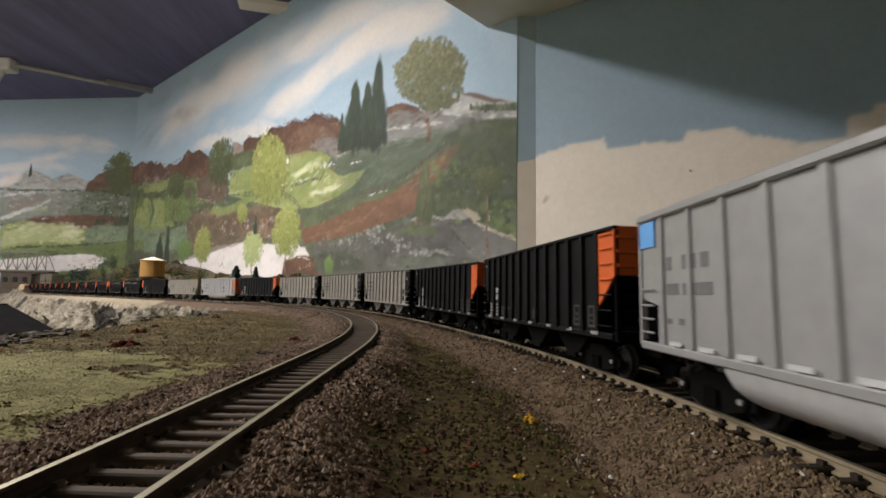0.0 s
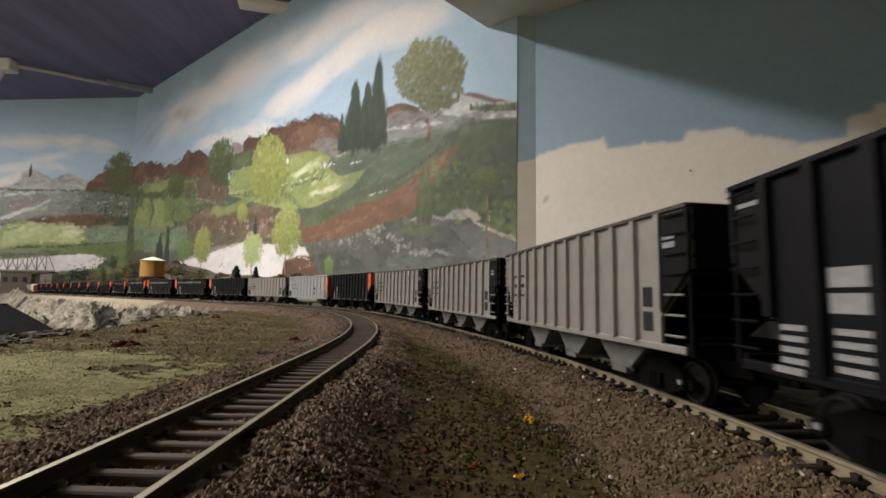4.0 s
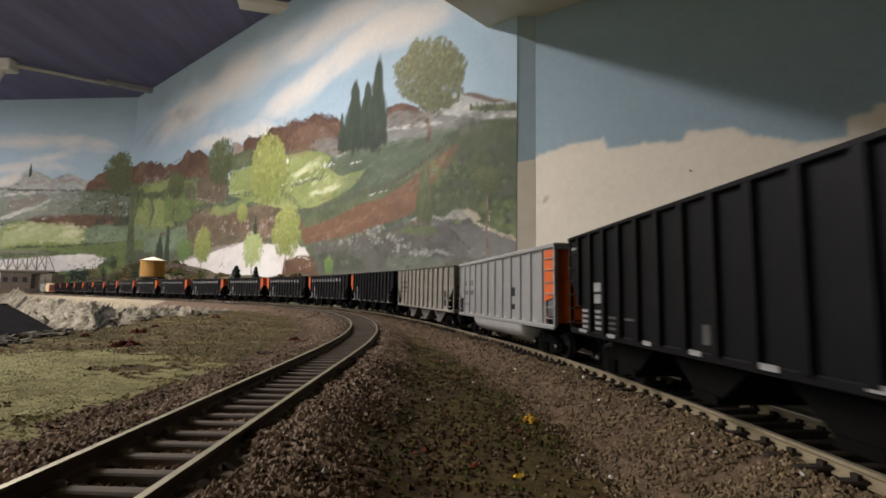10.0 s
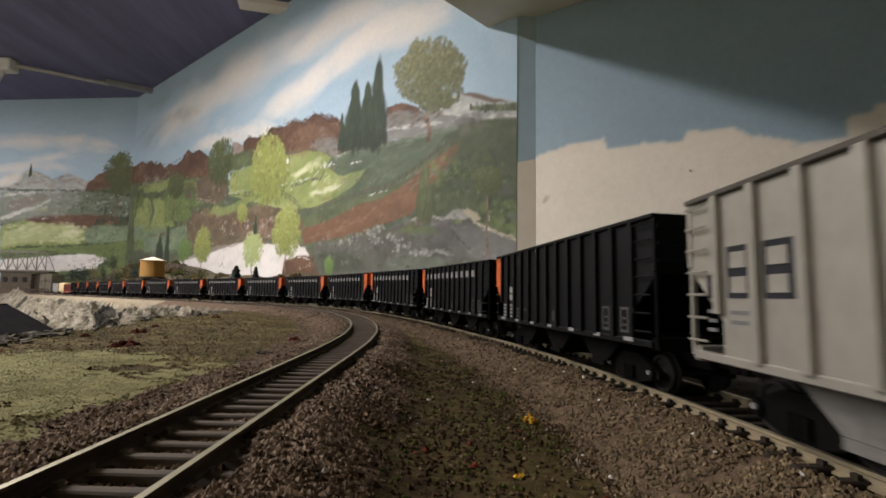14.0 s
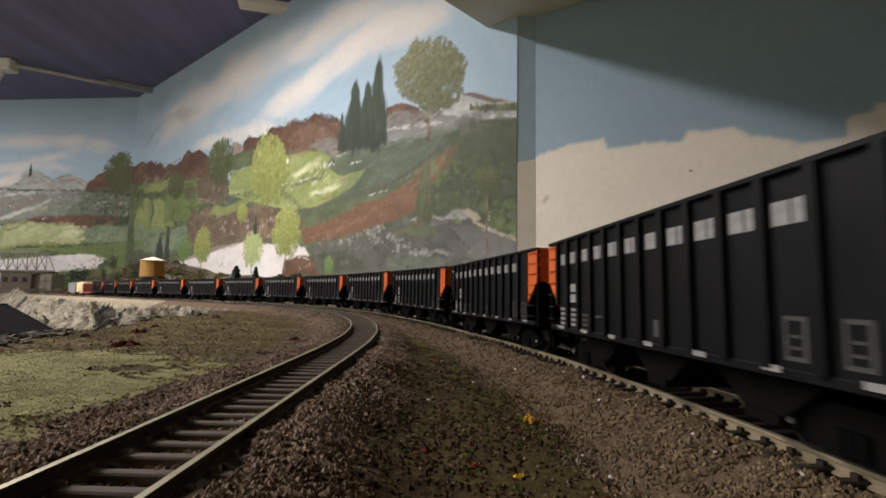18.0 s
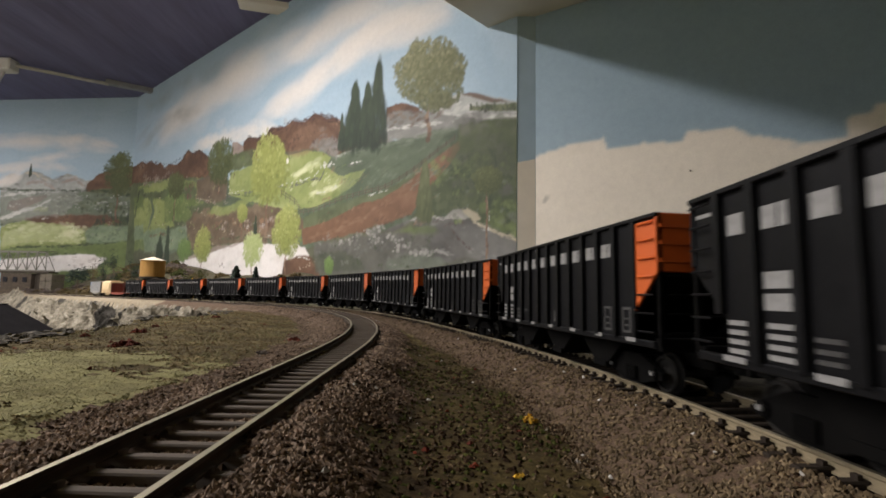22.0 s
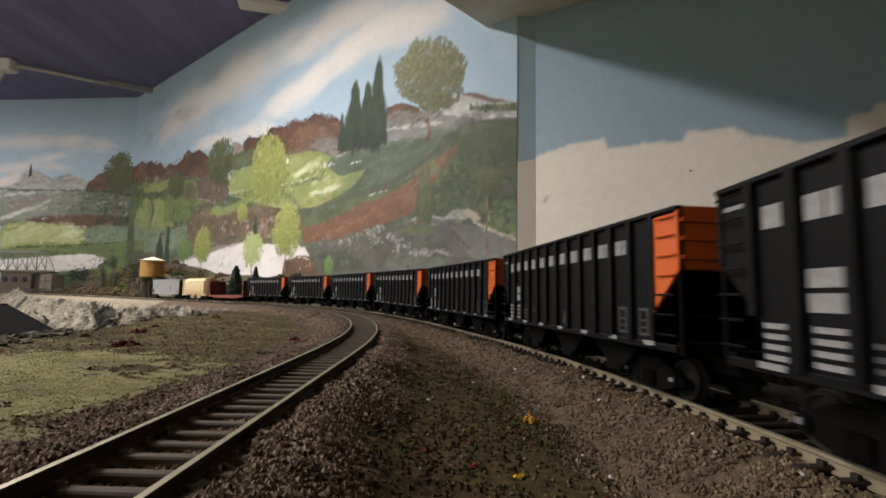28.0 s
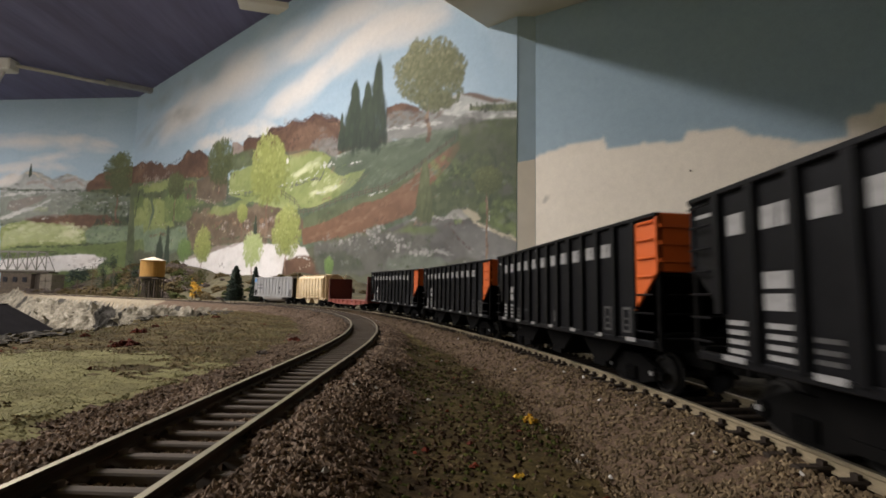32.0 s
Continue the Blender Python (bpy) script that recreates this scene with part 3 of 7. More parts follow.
def paint_tree(w, u, v, width, height, kind, foot, lean):
    if foot:
        h = v + height * 0.45 - foot
        for k in range(14):
            t = k / 13
            dab(w, u + width * 0.02 * math.sin(k), foot + h * t, max(0.0035, width * 0.03) * (1.2 - 0.6 * t), max(0.006, h / 18), 0, tones("trunk", BRUSH.random()), 0.9)
    if kind not in ("cypress", "cone"):
        for i in range(70):
            a, r = BRUSH.uniform(0, 6.283), 0.78 * math.sqrt(BRUSH.random())
            x, y = r * math.cos(a), r * math.sin(a)
            dab(w, u + x * width * 0.48, v + height / 2 + y * height * 0.48 + x * width * 0.48 * lean, width * 0.12, height * 0.09, 0, tones(kind, 0.42 + 0.25 * y + BRUSH.normal(0, 0.05)), 0.55)
    n = {"big": 1500, "cypress": 190, "yellow": 620, "pale": 460, "light": 360}.get(kind, 560)
    for i in range(n):
        t = i / n
        a, r = BRUSH.uniform(0, 6.283), math.sqrt(BRUSH.random())
        x, y = r * math.cos(a), r * math.sin(a)
        if kind in ("cypress", "cone"):
            y = BRUSH.uniform(-1, 1)
            x = BRUSH.uniform(-1, 1) * (0.9 if y < -0.4 else (1 - y) / 1.5)
            q, asp, ang = width * 0.16, 2.4, 1.57 + BRUSH.normal(0, 0.1)
        else:
            g = 1 + 0.05 * math.sin(3 * a + u * 9) + 0.05 * math.sin(7 * a + v * 20) + BRUSH.normal(0, 0.03)
            x, y = x * g, y * g
            q, asp, ang = width * (0.021 if kind == "big" else 0.028), 1.4, BRUSH.uniform(0, 3.14)
        tone = 0.25 + 0.5 * t * BRUSH.random() + 0.22 * (y - x * 0.5) + BRUSH.normal(0, 0.11)
        dab(w, u + x * width * 0.48, v + height / 2 + y * height * 0.48 + x * width * 0.48 * lean, q * math.sqrt(asp) * BRUSH.uniform(0.6, 1.5) * (1.6 if t < 0.2 else 1), q / math.sqrt(asp) * BRUSH.uniform(0.6, 1.5) * (1.6 if t < 0.2 else 1), ang, tones(kind, tone), 0.6)


def paint_fence(w, line):
    us, vs = [p[0] for p in line], [p[1] for p in line]
    for g in (0.010, 0.020):
        for u in np.arange(us[0], us[-1], 0.006):
            k = (u - us[0]) / (us[-1] - us[0])
            dab(w, u, float(np.interp(u, us, vs)) + g * (1.25 - 0.6 * k), 0.007, 0.0022, 0.1, (0.08, 0.065, 0.042), 0.6)
    for k in range(29):
        u = us[0] + (us[-1] - us[0]) * k / 28
        v = float(np.interp(u, us, vs))
        dab(w, u, v + 0.012, 0.0028, 0.017 - 0.007 * k / 28, 0, (0.06, 0.05, 0.032), 1.0)
        dab(w, u - 0.0012, v + 0.014, 0.0013, 0.012 - 0.005 * k / 28, 0, (0.30, 0.27, 0.20), 0.25)


def hang_canvas(w, name, label):
    U, V, C, cell = CANVAS[w]
    ny, nx = U.shape
    a, b = WALLS[w]
    d = (b - a).normalized()
    n = Vector((d.y, -d.x)) * (-1 if w == "l" else 1) * 0.0015
    idx = np.arange(ny * nx).reshape(ny, nx)
    q = (idx[:-1, :-1], idx[:-1, 1:], idx[1:, 1:], idx[1:, :-1])
    faces = np.stack(q if w != "l" else q[::-1], -1).reshape(-1, 4)
    me = bpy.data.meshes.new(name)
    me.from_pydata(np.stack([a.x + d.x * U + n.x, a.y + d.y * U + n.y, V], -1).reshape(-1, 3).tolist(), [], faces.tolist())
    col = me.color_attributes.new("paint", "FLOAT_COLOR", "POINT")
    col.data.foreach_set("color", np.concatenate([np.clip(C, 0, 1), np.ones((ny, nx, 1))], -1).reshape(-1).astype(np.float32))
    me.materials.append(MATS["mural_paint"])
    part(name, me, None, WALL_OBS[w], label)


def mural_material():
    m = mat("mural_paint", (0.9, 0.9, 0.9), (1, 1, 1), 60, 0.72, 0.12, fine=0.06)
    n, l = m.node_tree.nodes, m.node_tree.links
    at = n.new("ShaderNodeVertexColor")
    at.layer_name = "paint"
    mix = n.new("ShaderNodeMix")
    mix.data_type, mix.blend_type = "RGBA", "MULTIPLY"
    mix.inputs["Factor"].default_value = 1.0
    b = n["Principled BSDF"]
    l.new(at.outputs["Color"], mix.inputs[6])
    l.new(b.inputs["Base Color"].links[0].from_socket, mix.inputs[7])
    l.new(mix.outputs[2], b.inputs["Base Color"])


mural_material()
stretch_canvas("l", 0.0, -0.02, CEIL - 0.001, 0.0045, "blue")
stretch_canvas("m", 0.0, 0.02, CEIL - 0.001, 0.0033, "blue")
stretch_canvas("r", 0.0, -0.05, CEIL - 0.001, 0.0055, "wall_blue")
drift('m', 'cloud', [(0.468, 0.985), (0.839, 1.039), (1.217, 1.069), (1.583, 1.094)], 0.17, 90, 0.17, 0.3)
drift('m', 'cloud', [(1.653, 0.84), (1.865, 0.87), (2.052, 0.903), (2.25, 0.949), (2.426, 0.96), (2.653, 0.943)], 0.1, 150, 0.2, 0.3)
drift('m', 'cloud', [(2.119, 0.953), (2.31, 0.98), (2.506, 0.973)], 0.06, 50, 0.22, 0.3)
drift('m', 'cloud', [(1.722, 1.078), (1.966, 1.087), (2.243, 1.081), (2.422, 1.046)], 0.12, 90, 0.16, 0.3)
drift('m', 'cloud', [(0.91, 0.792), (1.25, 0.794), (1.517, 0.774), (1.661, 0.749)], 0.06, 80, 0.3, 0.3)
drift('m', 'grey', [(0.114, 0.981), (0.543, 1.022), (0.915, 0.989)], 0.1, 40, 0.1, 0.3)
drift('m', 'grey', [(0.166, 1.199), (0.744, 1.197), (1.205, 1.163)], 0.1, 40, 0.08, 0.3)
drift('m', 'blue', [(1.911, 0.784), (2.126, 0.824), (2.402, 0.853)], 0.05, 40, 0.25, 0.3)
drift('m', 'blue', [(2.722, 0.827), (2.808, 0.693), (2.885, 0.603)], 0.07, 40, 0.35, 0.3)
drift('m', 'blue', [(0.496, 1.3), (0.937, 1.308), (1.411, 1.306)], 0.08, 40, 0.25, 0.3)
drift('l', 'cloud', [(0.994, 1.014), (0.612, 1.002), (0.235, 0.959)], 0.08, 60, 0.16, 0.3)
drift('l', 'cloud', [(0.972, 0.815), (0.722, 0.853), (0.468, 0.812)], 0.06, 50, 0.16, 0.3)
wash('l', 'pale_hill', [(0.958, 0.696), (0.839, 0.767), (0.717, 0.802), (0.565, 0.742), (0.465, 0.781), (0.337, 0.734), (0.236, 0.741), (-0.071, 0.694), (-0.087, 0.504), (0.935, 0.501)], 0.006, 0.008, 1)
dabs('l', 0.951, 0.287, (0.638, 0.637), (0.767, 0.765), 'grey', 70, 0.03, 2.5, 0, 0.6)
wash('l', 'brown', [(0.326, 0.703), (0.258, 0.764), (0.161, 0.81), (0.053, 0.829), (-0.059, 0.84), (-0.077, 0.618), (0.32, 0.637)], 0.006, 0.008, 1)
wash('l', 'dull_green', [(0.949, 0.618), (0.701, 0.649), (0.451, 0.637), (0.209, 0.675), (-0.071, 0.694), (-0.1, 0.335), (0.926, 0.424)], 0.008, 0.008, 1)
dabs('l', 0.929, -0.075, (0.443, 0.448), (0.638, 0.637), 'dark_green', 130, 0.03, 2.2, 0, 0.7)
dabs('l', 0.939, 0.482, (0.532, 0.533), (0.677, 0.676), 'white', 26, 0.035, 3.5, 5, 0.6)
dabs('l', 0.555, -0.051, (0.445, 0.448), (0.599, 0.599), 'dark_green', 60, 0.022, 0.6, 0, 0.8)
wash('l', 'brown', [(0.766, 0.486), (0.438, 0.503), (0.092, 0.488), (0.048, 0.447), (0.265, 0.397), (0.675, 0.41)], 0.015, 0.008, 1)
dabs('l', 0.31, -0.075, (0.446, 0.448), (0.695, 0.694), 'cypress', 40, 0.02, 0.5, 0, 0.6)
dabs('l', 0.929, -0.075, (0.443, 0.448), (0.618, 0.618), 'grey_green', 60, 0.03, 3, 8, 0.5)
wash('l', 'meadow', [(0.926, 0.416), (0.764, 0.463), (0.472, 0.434), (0.263, 0.382), (-0.094, 0.41), (-0.108, 0.242), (0.904, 0.232)], 0.008, 0.008, 1)
dabs('l', 0.912, 0.296, (0.301, 0.306), (0.443, 0.446), 'sunlit', 50, 0.05, 2.5, 0, 0.4)
dabs('l', 0.334, -0.089, (0.275, 0.279), (0.446, 0.448), 'green', 70, 0.03, 1, 0, 0.7)
wash('l', 'green', [(0.91, 0.278), (0.664, 0.31), (0.339, 0.332), (-0.097, 0.373), (-0.135, -0.088), (0.865, -0.108)], 0.008, 0.008, 1)
drift('l', 'dark_green', [(0.825, 0.271), (0.581, 0.3), (0.217, 0.314), (-0.084, 0.346)], 0.014, 60, 0.8, 0.3)
drift('l', 'dark_green', [(0.9, 0.194), (0.656, 0.234), (0.413, 0.252)], 0.01, 30, 0.7, 0.3)
wash('l', 'water', [(0.899, 0.186), (0.613, 0.212), (0.33, 0.238), (0.127, 0.214), (0.201, 0.142), (0.521, 0.115), (0.891, 0.118)], 0.012, 0.008, 1)
dabs('l', 0.88, -0.109, (0.023, 0.039), (0.118, 0.131), 'scrub', 80, 0.03, 1.5, 0, 0.7)
dabs('l', 0.906, -0.091, (0.247, 0.257), (0.634, 0.633), 'dark_green', 120, 0.012, 1.5, 0, 0.5)
dabs('l', 0.909, -0.089, (0.27, 0.279), (0.618, 0.618), 'sunlit', 50, 0.01, 2, 0, 0.4)
drift('l', 'thicket', [(0.784, 0.271), (0.621, 0.295), (0.337, 0.305), (0.097, 0.322), (-0.076, 0.339)], 0.02, 60, 0.7, 0.3)
drift('l', 'cloud', [(0.967, 0.816), (0.728, 0.874), (0.440, 0.911)], 0.05, 50, 0.16, 0.3)
drift('l', 'cloud', [(0.990, 1.015), (0.619, 1.031), (0.159, 0.987)], 0.06, 60, 0.16, 0.3)
wash('l', 'pale_hill', [(0.820, 0.673), (0.818, 0.768), (0.771, 0.803), (0.695, 0.798), (0.616, 0.759), (0.553, 0.712), (0.496, 0.762), (0.410, 0.770), (0.356, 0.727), (0.326, 0.665)], 0.008, 0.006, 1)
drift('l', 'cream', [(0.787, 0.791), (0.710, 0.787), (0.613, 0.735)], 0.014, 26, 0.5, 0.3)
drift('l', 'pink_grey', [(0.753, 0.716), (0.650, 0.728), (0.563, 0.689)], 0.02, 30, 0.5, 0.3)
drift('l', 'pink_grey', [(0.496, 0.727), (0.403, 0.743), (0.349, 0.696)], 0.02, 26, 0.5, 0.3)
drift('l', 'dark_green', [(0.960, 0.681), (0.706, 0.669), (0.498, 0.665), (0.171, 0.665)], 0.016, 90, 0.7, 0.3)
wash('l', 'grey_green', [(0.957, 0.658), (0.169, 0.649), (-0.035, 0.619), (-0.045, 0.497), (0.936, 0.478)], 0.012, 0.01, 0.85)
drift('l', 'white', [(0.929, 0.630), (0.829, 0.646), (0.696, 0.654)], 0.016, 34, 0.7, 0.3)
drift('l', 'white', [(0.927, 0.470), (0.815, 0.517), (0.652, 0.557), (0.582, 0.595)], 0.02, 50, 0.6, 0.3)
wash('l', 'brown', [(0.892, 0.533), (0.874, 0.591), (0.759, 0.615), (0.611, 0.634), (0.600, 0.611), (0.704, 0.568), (0.799, 0.525)], 0.012, 0.008, 0.8)
dabs('l', 0.566, -0.023, (0.518, 0.520), (0.634, 0.634), 'dull_green', 60, 0.03, 2.2, 0, 0.6)
dabs('l', 0.545, -0.023, (0.518, 0.520), (0.634, 0.634), 'pale_hill', 40, 0.018, 2.2, 0, 0.5)
dabs('l', 0.605, -0.004, (0.503, 0.505), (0.599, 0.600), 'dark_green', 60, 0.02, 0.8, 0, 0.7)
wash('l', 'meadow', [(0.699, 0.525), (0.669, 0.557), (0.586, 0.557), (0.591, 0.526)], 0.01, 0.006, 0.8)
wash('l', 'brown', [(0.735, 0.471), (0.646, 0.495), (0.420, 0.503), (0.156, 0.500), (0.113, 0.466), (0.206, 0.435), (0.350, 0.412), (0.515, 0.430), (0.682, 0.448)], 0.012, 0.008, 1)
dabs('l', 0.252, 0.183, (0.443, 0.443), (0.550, 0.550), 'cypress', 16, 0.025, 0.5, 0, 0.8)
dabs('l', 0.125, 0.005, (0.428, 0.429), (0.489, 0.489), 'cypress', 26, 0.022, 0.5, 0, 0.75)
drift('l', 'cypress', [(-0.040, 0.649), (-0.026, 0.573), (-0.008, 0.459)], 0.016, 40, 0.85, 0.3)
wash('l', 'meadow', [(0.919, 0.331), (0.836, 0.409), (0.732, 0.448), (0.508, 0.438), (0.357, 0.397), (0.296, 0.351), (0.331, 0.302), (0.789, 0.286), (0.911, 0.255)], 0.012, 0.008, 1)
dabs('l', 0.835, 0.363, (0.328, 0.332), (0.432, 0.435), 'sunlit', 70, 0.035, 2, 0, 0.45)
wash('l', 'teal', [(0.306, 0.374), (0.255, 0.431), (0.060, 0.421), (-0.061, 0.444), (-0.070, 0.339), (0.099, 0.319), (0.292, 0.314)], 0.014, 0.01, 0.9)
dabs('l', 0.282, -0.058, (0.333, 0.335), (0.427, 0.429), 'grey_green', 40, 0.02, 1.2, 0, 0.5)
wash('l', 'green', [(0.907, 0.224), (0.787, 0.271), (0.338, 0.287), (-0.071, 0.324), (-0.078, 0.250), (0.292, 0.235), (0.495, 0.232), (0.904, 0.201)], 0.008, 0.008, 1)
drift('l', 'dark_green', [(0.788, 0.279), (0.501, 0.285), (0.314, 0.295), (0.052, 0.323)], 0.012, 80, 0.8, 0.3)
drift('l', 'dark_green', [(0.907, 0.224), (0.660, 0.238), (0.333, 0.238)], 0.012, 60, 0.6, 0.3)
wash('l', 'water', [(0.903, 0.194), (0.657, 0.212), (0.462, 0.225), (0.333, 0.234), (0.220, 0.239), (0.174, 0.172), (0.316, 0.140), (0.895, 0.118)], 0.008, 0.006, 1)
dabs('l', 0.487, 0.205, (0.153, 0.157), (0.217, 0.220), 'pink_grey', 16, 0.02, 2, 0, 0.4)
dabs('l', 0.934, -0.033, (0.638, 0.638), (0.681, 0.680), 'cypress', 70, 0.011, 0.5, 0, 0.75)
dabs('l', 0.564, -0.044, (0.503, 0.505), (0.634, 0.634), 'dark_green', 120, 0.009, 0.8, 0, 0.7)
dabs('l', 0.687, -0.045, (0.495, 0.497), (0.642, 0.641), 'pale_hill', 110, 0.008, 1.6, 0, 0.6)
dabs('l', 0.925, 0.559, (0.455, 0.457), (0.658, 0.657), 'white', 50, 0.01, 2.2, 10, 0.6)
dabs('l', 0.913, 0.642, (0.455, 0.456), (0.599, 0.599), 'dark_green', 40, 0.008, 0.7, 0, 0.6)
dabs('l', 0.680, 0.129, (0.425, 0.428), (0.495, 0.496), 'dark_brown', 50, 0.01, 1.6, 0, 0.5)
dabs('l', 0.895, 0.320, (0.301, 0.306), (0.424, 0.427), 'sunlit', 90, 0.012, 1.8, 0, 0.5)
dabs('l', 0.894, 0.319, (0.293, 0.298), (0.409, 0.412), 'green', 70, 0.01, 0.7, 0, 0.5)
dabs('l', 0.300, -0.060, (0.314, 0.317), (0.427, 0.429), 'dark_green', 70, 0.009, 0.8, 0, 0.5)
dabs('l', 0.907, -0.067, (0.224, 0.235), (0.301, 0.309), 'dark_green', 80, 0.01, 2.5, 0, 0.6)
dabs('l', 0.896, 0.223, (0.133, 0.142), (0.209, 0.216), 'grey', 40, 0.01, 2.5, 0, 0.35)
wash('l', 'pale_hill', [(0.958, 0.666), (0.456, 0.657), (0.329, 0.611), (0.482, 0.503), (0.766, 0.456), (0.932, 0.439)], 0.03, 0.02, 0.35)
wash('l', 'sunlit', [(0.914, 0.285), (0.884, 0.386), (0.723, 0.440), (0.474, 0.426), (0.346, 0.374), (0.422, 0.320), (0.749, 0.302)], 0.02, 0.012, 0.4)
drift('l', 'white', [(0.936, 0.470), (0.838, 0.502), (0.742, 0.533)], 0.018, 30, 0.7, 0.3)
drift('l', 'white', [(0.938, 0.634), (0.813, 0.646), (0.696, 0.654)], 0.014, 26, 0.7, 0.3)
drift('l', 'cloud', [(0.964, 0.717), (0.883, 0.744), (0.828, 0.783)], 0.05, 30, 0.4, 0.3)
paint_tree('l', 0.095, 0.618, 0.227, 0.324, 'dark', 0.485, 0.009)
paint_tree('l', -0.022, 0.447, 0.064, 0.163, 'cypress', 0, -0.0)
paint_tree('l', 0.743, 0.766, 0.025, 0.087, 'cypress', 0, -0.0)
wash('m', 'brown', [(0.039, 0.826), (0.152, 0.839), (0.232, 0.811), (0.311, 0.82), (0.388, 0.779), (0.454, 0.783), (0.528, 0.736), (0.572, 0.757), (0.684, 0.732), (0.748, 0.749), (0.826, 0.797), (0.886, 0.767), (0.966, 0.772), (1.076, 0.716), (1.106, 0.672), (1.128, 0.505), (-0.342, 0.677), (-0.389, 0.877)], 0.003, 0.003, 1)
drift('m', 'dark_brown', [(0.041, 0.819), (0.154, 0.831), (0.312, 0.813), (0.456, 0.772), (0.573, 0.75), (0.685, 0.726), (0.749, 0.742), (0.828, 0.787), (0.887, 0.761), (0.967, 0.763), (1.077, 0.707)], 0.012, 90, 0.6, 0.5)
dabs('m', 0.786, 1.104, (0.69, 0.642), (0.784, 0.728), 'dark_brown', 30, 0.02, 0.6, 60, 0.5)
dabs('m', 0.12, 0.832, (0.716, 0.619), (0.809, 0.698), 'pink_grey', 36, 0.018, 1.2, 40, 0.45)
wash('m', 'pink_grey', [(1.323, 0.746), (1.367, 0.74), (1.412, 0.715), (1.476, 0.689), (1.553, 0.665), (1.56, 0.594), (1.299, 0.624)], 0.003, 0.003, 1)
drift('m', 'brown', [(1.428, 0.715), (1.503, 0.674), (1.554, 0.654)], 0.012, 20, 0.5, 0.3)
wash('m', 'brown', [(1.427, 0.723), (1.465, 0.743), (1.547, 0.722), (1.623, 0.723), (1.657, 0.75), (1.777, 0.73), (1.826, 0.745), (1.92, 0.719), (1.953, 0.736), (1.975, 0.743), (2.028, 0.724), (2.058, 0.703), (2.107, 0.697), (2.149, 0.674), (2.177, 0.641), (2.268, 0.593), (2.413, 0.564), (2.418, 0.443), (1.435, 0.647)], 0.003, 0.003, 1)
drift('m', 'dark_brown', [(1.438, 0.713), (1.472, 0.731), (1.553, 0.71), (1.628, 0.711), (1.667, 0.738), (1.782, 0.719), (1.831, 0.734), (1.92, 0.71), (1.976, 0.731), (2.028, 0.714), (2.107, 0.688), (2.156, 0.659)], 0.016, 130, 0.6, 0.45)
dabs('m', 1.801, 2.141, (0.648, 0.584), (0.724, 0.652), 'brown', 50, 0.03, 1.2, 40, 0.5)
dabs('m', 1.759, 2.0, (0.638, 0.594), (0.741, 0.689), 'path_light', 30, 0.026, 0.7, 50, 0.3)
dabs('m', 2.007, 2.141, (0.593, 0.569), (0.65, 0.623), 'grey', 40, 0.022, 1.3, 0, 0.6)
dabs('m', 2.035, 2.14, (0.606, 0.587), (0.63, 0.609), 'pale_rock', 14, 0.014, 1.6, 0, 0.5)
wash('m', 'pale_hill', [(2.6, 0.628), (2.66, 0.636), (2.713, 0.639), (2.788, 0.617), (2.857, 0.586), (2.92, 0.561), (2.92, 0.496), (2.602, 0.564)], 0.003, 0.004, 1)
dabs('m', 2.615, 2.789, (0.598, 0.558), (0.64, 0.596), 'white', 30, 0.022, 2.5, 15, 0.4)
wash('m', 'brown', [(2.717, 0.636), (2.743, 0.635), (2.784, 0.62), (2.84, 0.591), (2.895, 0.565), (2.832, 0.581), (2.772, 0.609)], 0.003, 0.004, 0.85)
wash('m', 'brown', [(2.393, 0.67), (2.437, 0.671), (2.479, 0.665), (2.521, 0.643), (2.557, 0.619), (2.591, 0.592), (2.568, 0.575), (2.395, 0.608)], 0.003, 0.004, 1)
dabs('m', 2.411, 2.568, (0.617, 0.582), (0.666, 0.628), 'dark_brown', 24, 0.016, 1.5, 20, 0.5)
wash('m', 'dull_green', [(2.748, 0.585), (2.809, 0.578), (2.92, 0.559), (2.92, 0.535), (2.809, 0.557), (2.748, 0.573)], 0.003, 0.005, 1)
dabs('m', 2.756, 2.918, (0.573, 0.535), (0.59, 0.551), 'dark_green', 60, 0.01, 0.6, 0, 0.8)
wash('m', 'grey', [(2.394, 0.563), (2.412, 0.6), (2.543, 0.592), (2.683, 0.575), (2.809, 0.554), (2.931, 0.529), (2.931, 0.484), (2.708, 0.523), (2.542, 0.519)], 0.006, 0.006, 1)
dabs('m', 2.413, 2.685, (0.572, 0.517), (0.621, 0.561), 'dull_green', 50, 0.02, 2.2, 12, 0.4)
drift('m', 'white', [(2.386, 0.553), (2.441, 0.562), (2.501, 0.566), (2.592, 0.562), (2.69, 0.556)], 0.007, 50, 0.5, 0.3)
drift('m', 'white', [(2.661, 0.588), (2.748, 0.559), (2.829, 0.535), (2.92, 0.52)], 0.012, 50, 0.5, 0.3)
drift('m', 'pale_hill', [(2.684, 0.564), (2.789, 0.553), (2.92, 0.528)], 0.01, 30, 0.5, 0.3)
wash('m', 'dull_green', [(-0.357, 0.74), (0.524, 0.668), (0.9, 0.629), (1.389, 0.549), (1.679, 0.555), (1.896, -0.035), (-0.383, -0.102)], 0.008, 0.008, 1)
wash('m', 'hill', [(1.252, 0.548), (1.535, 0.598), (1.761, 0.618), (2.0, 0.594), (2.116, 0.542), (2.27, 0.55), (2.395, 0.543), (2.471, 0.541), (2.542, 0.527), (2.637, 0.534), (2.708, 0.53), (2.759, 0.537), (2.931, 0.506), (2.932, -0.004), (1.326, -0.052)], 0.006, 0.004, 1)
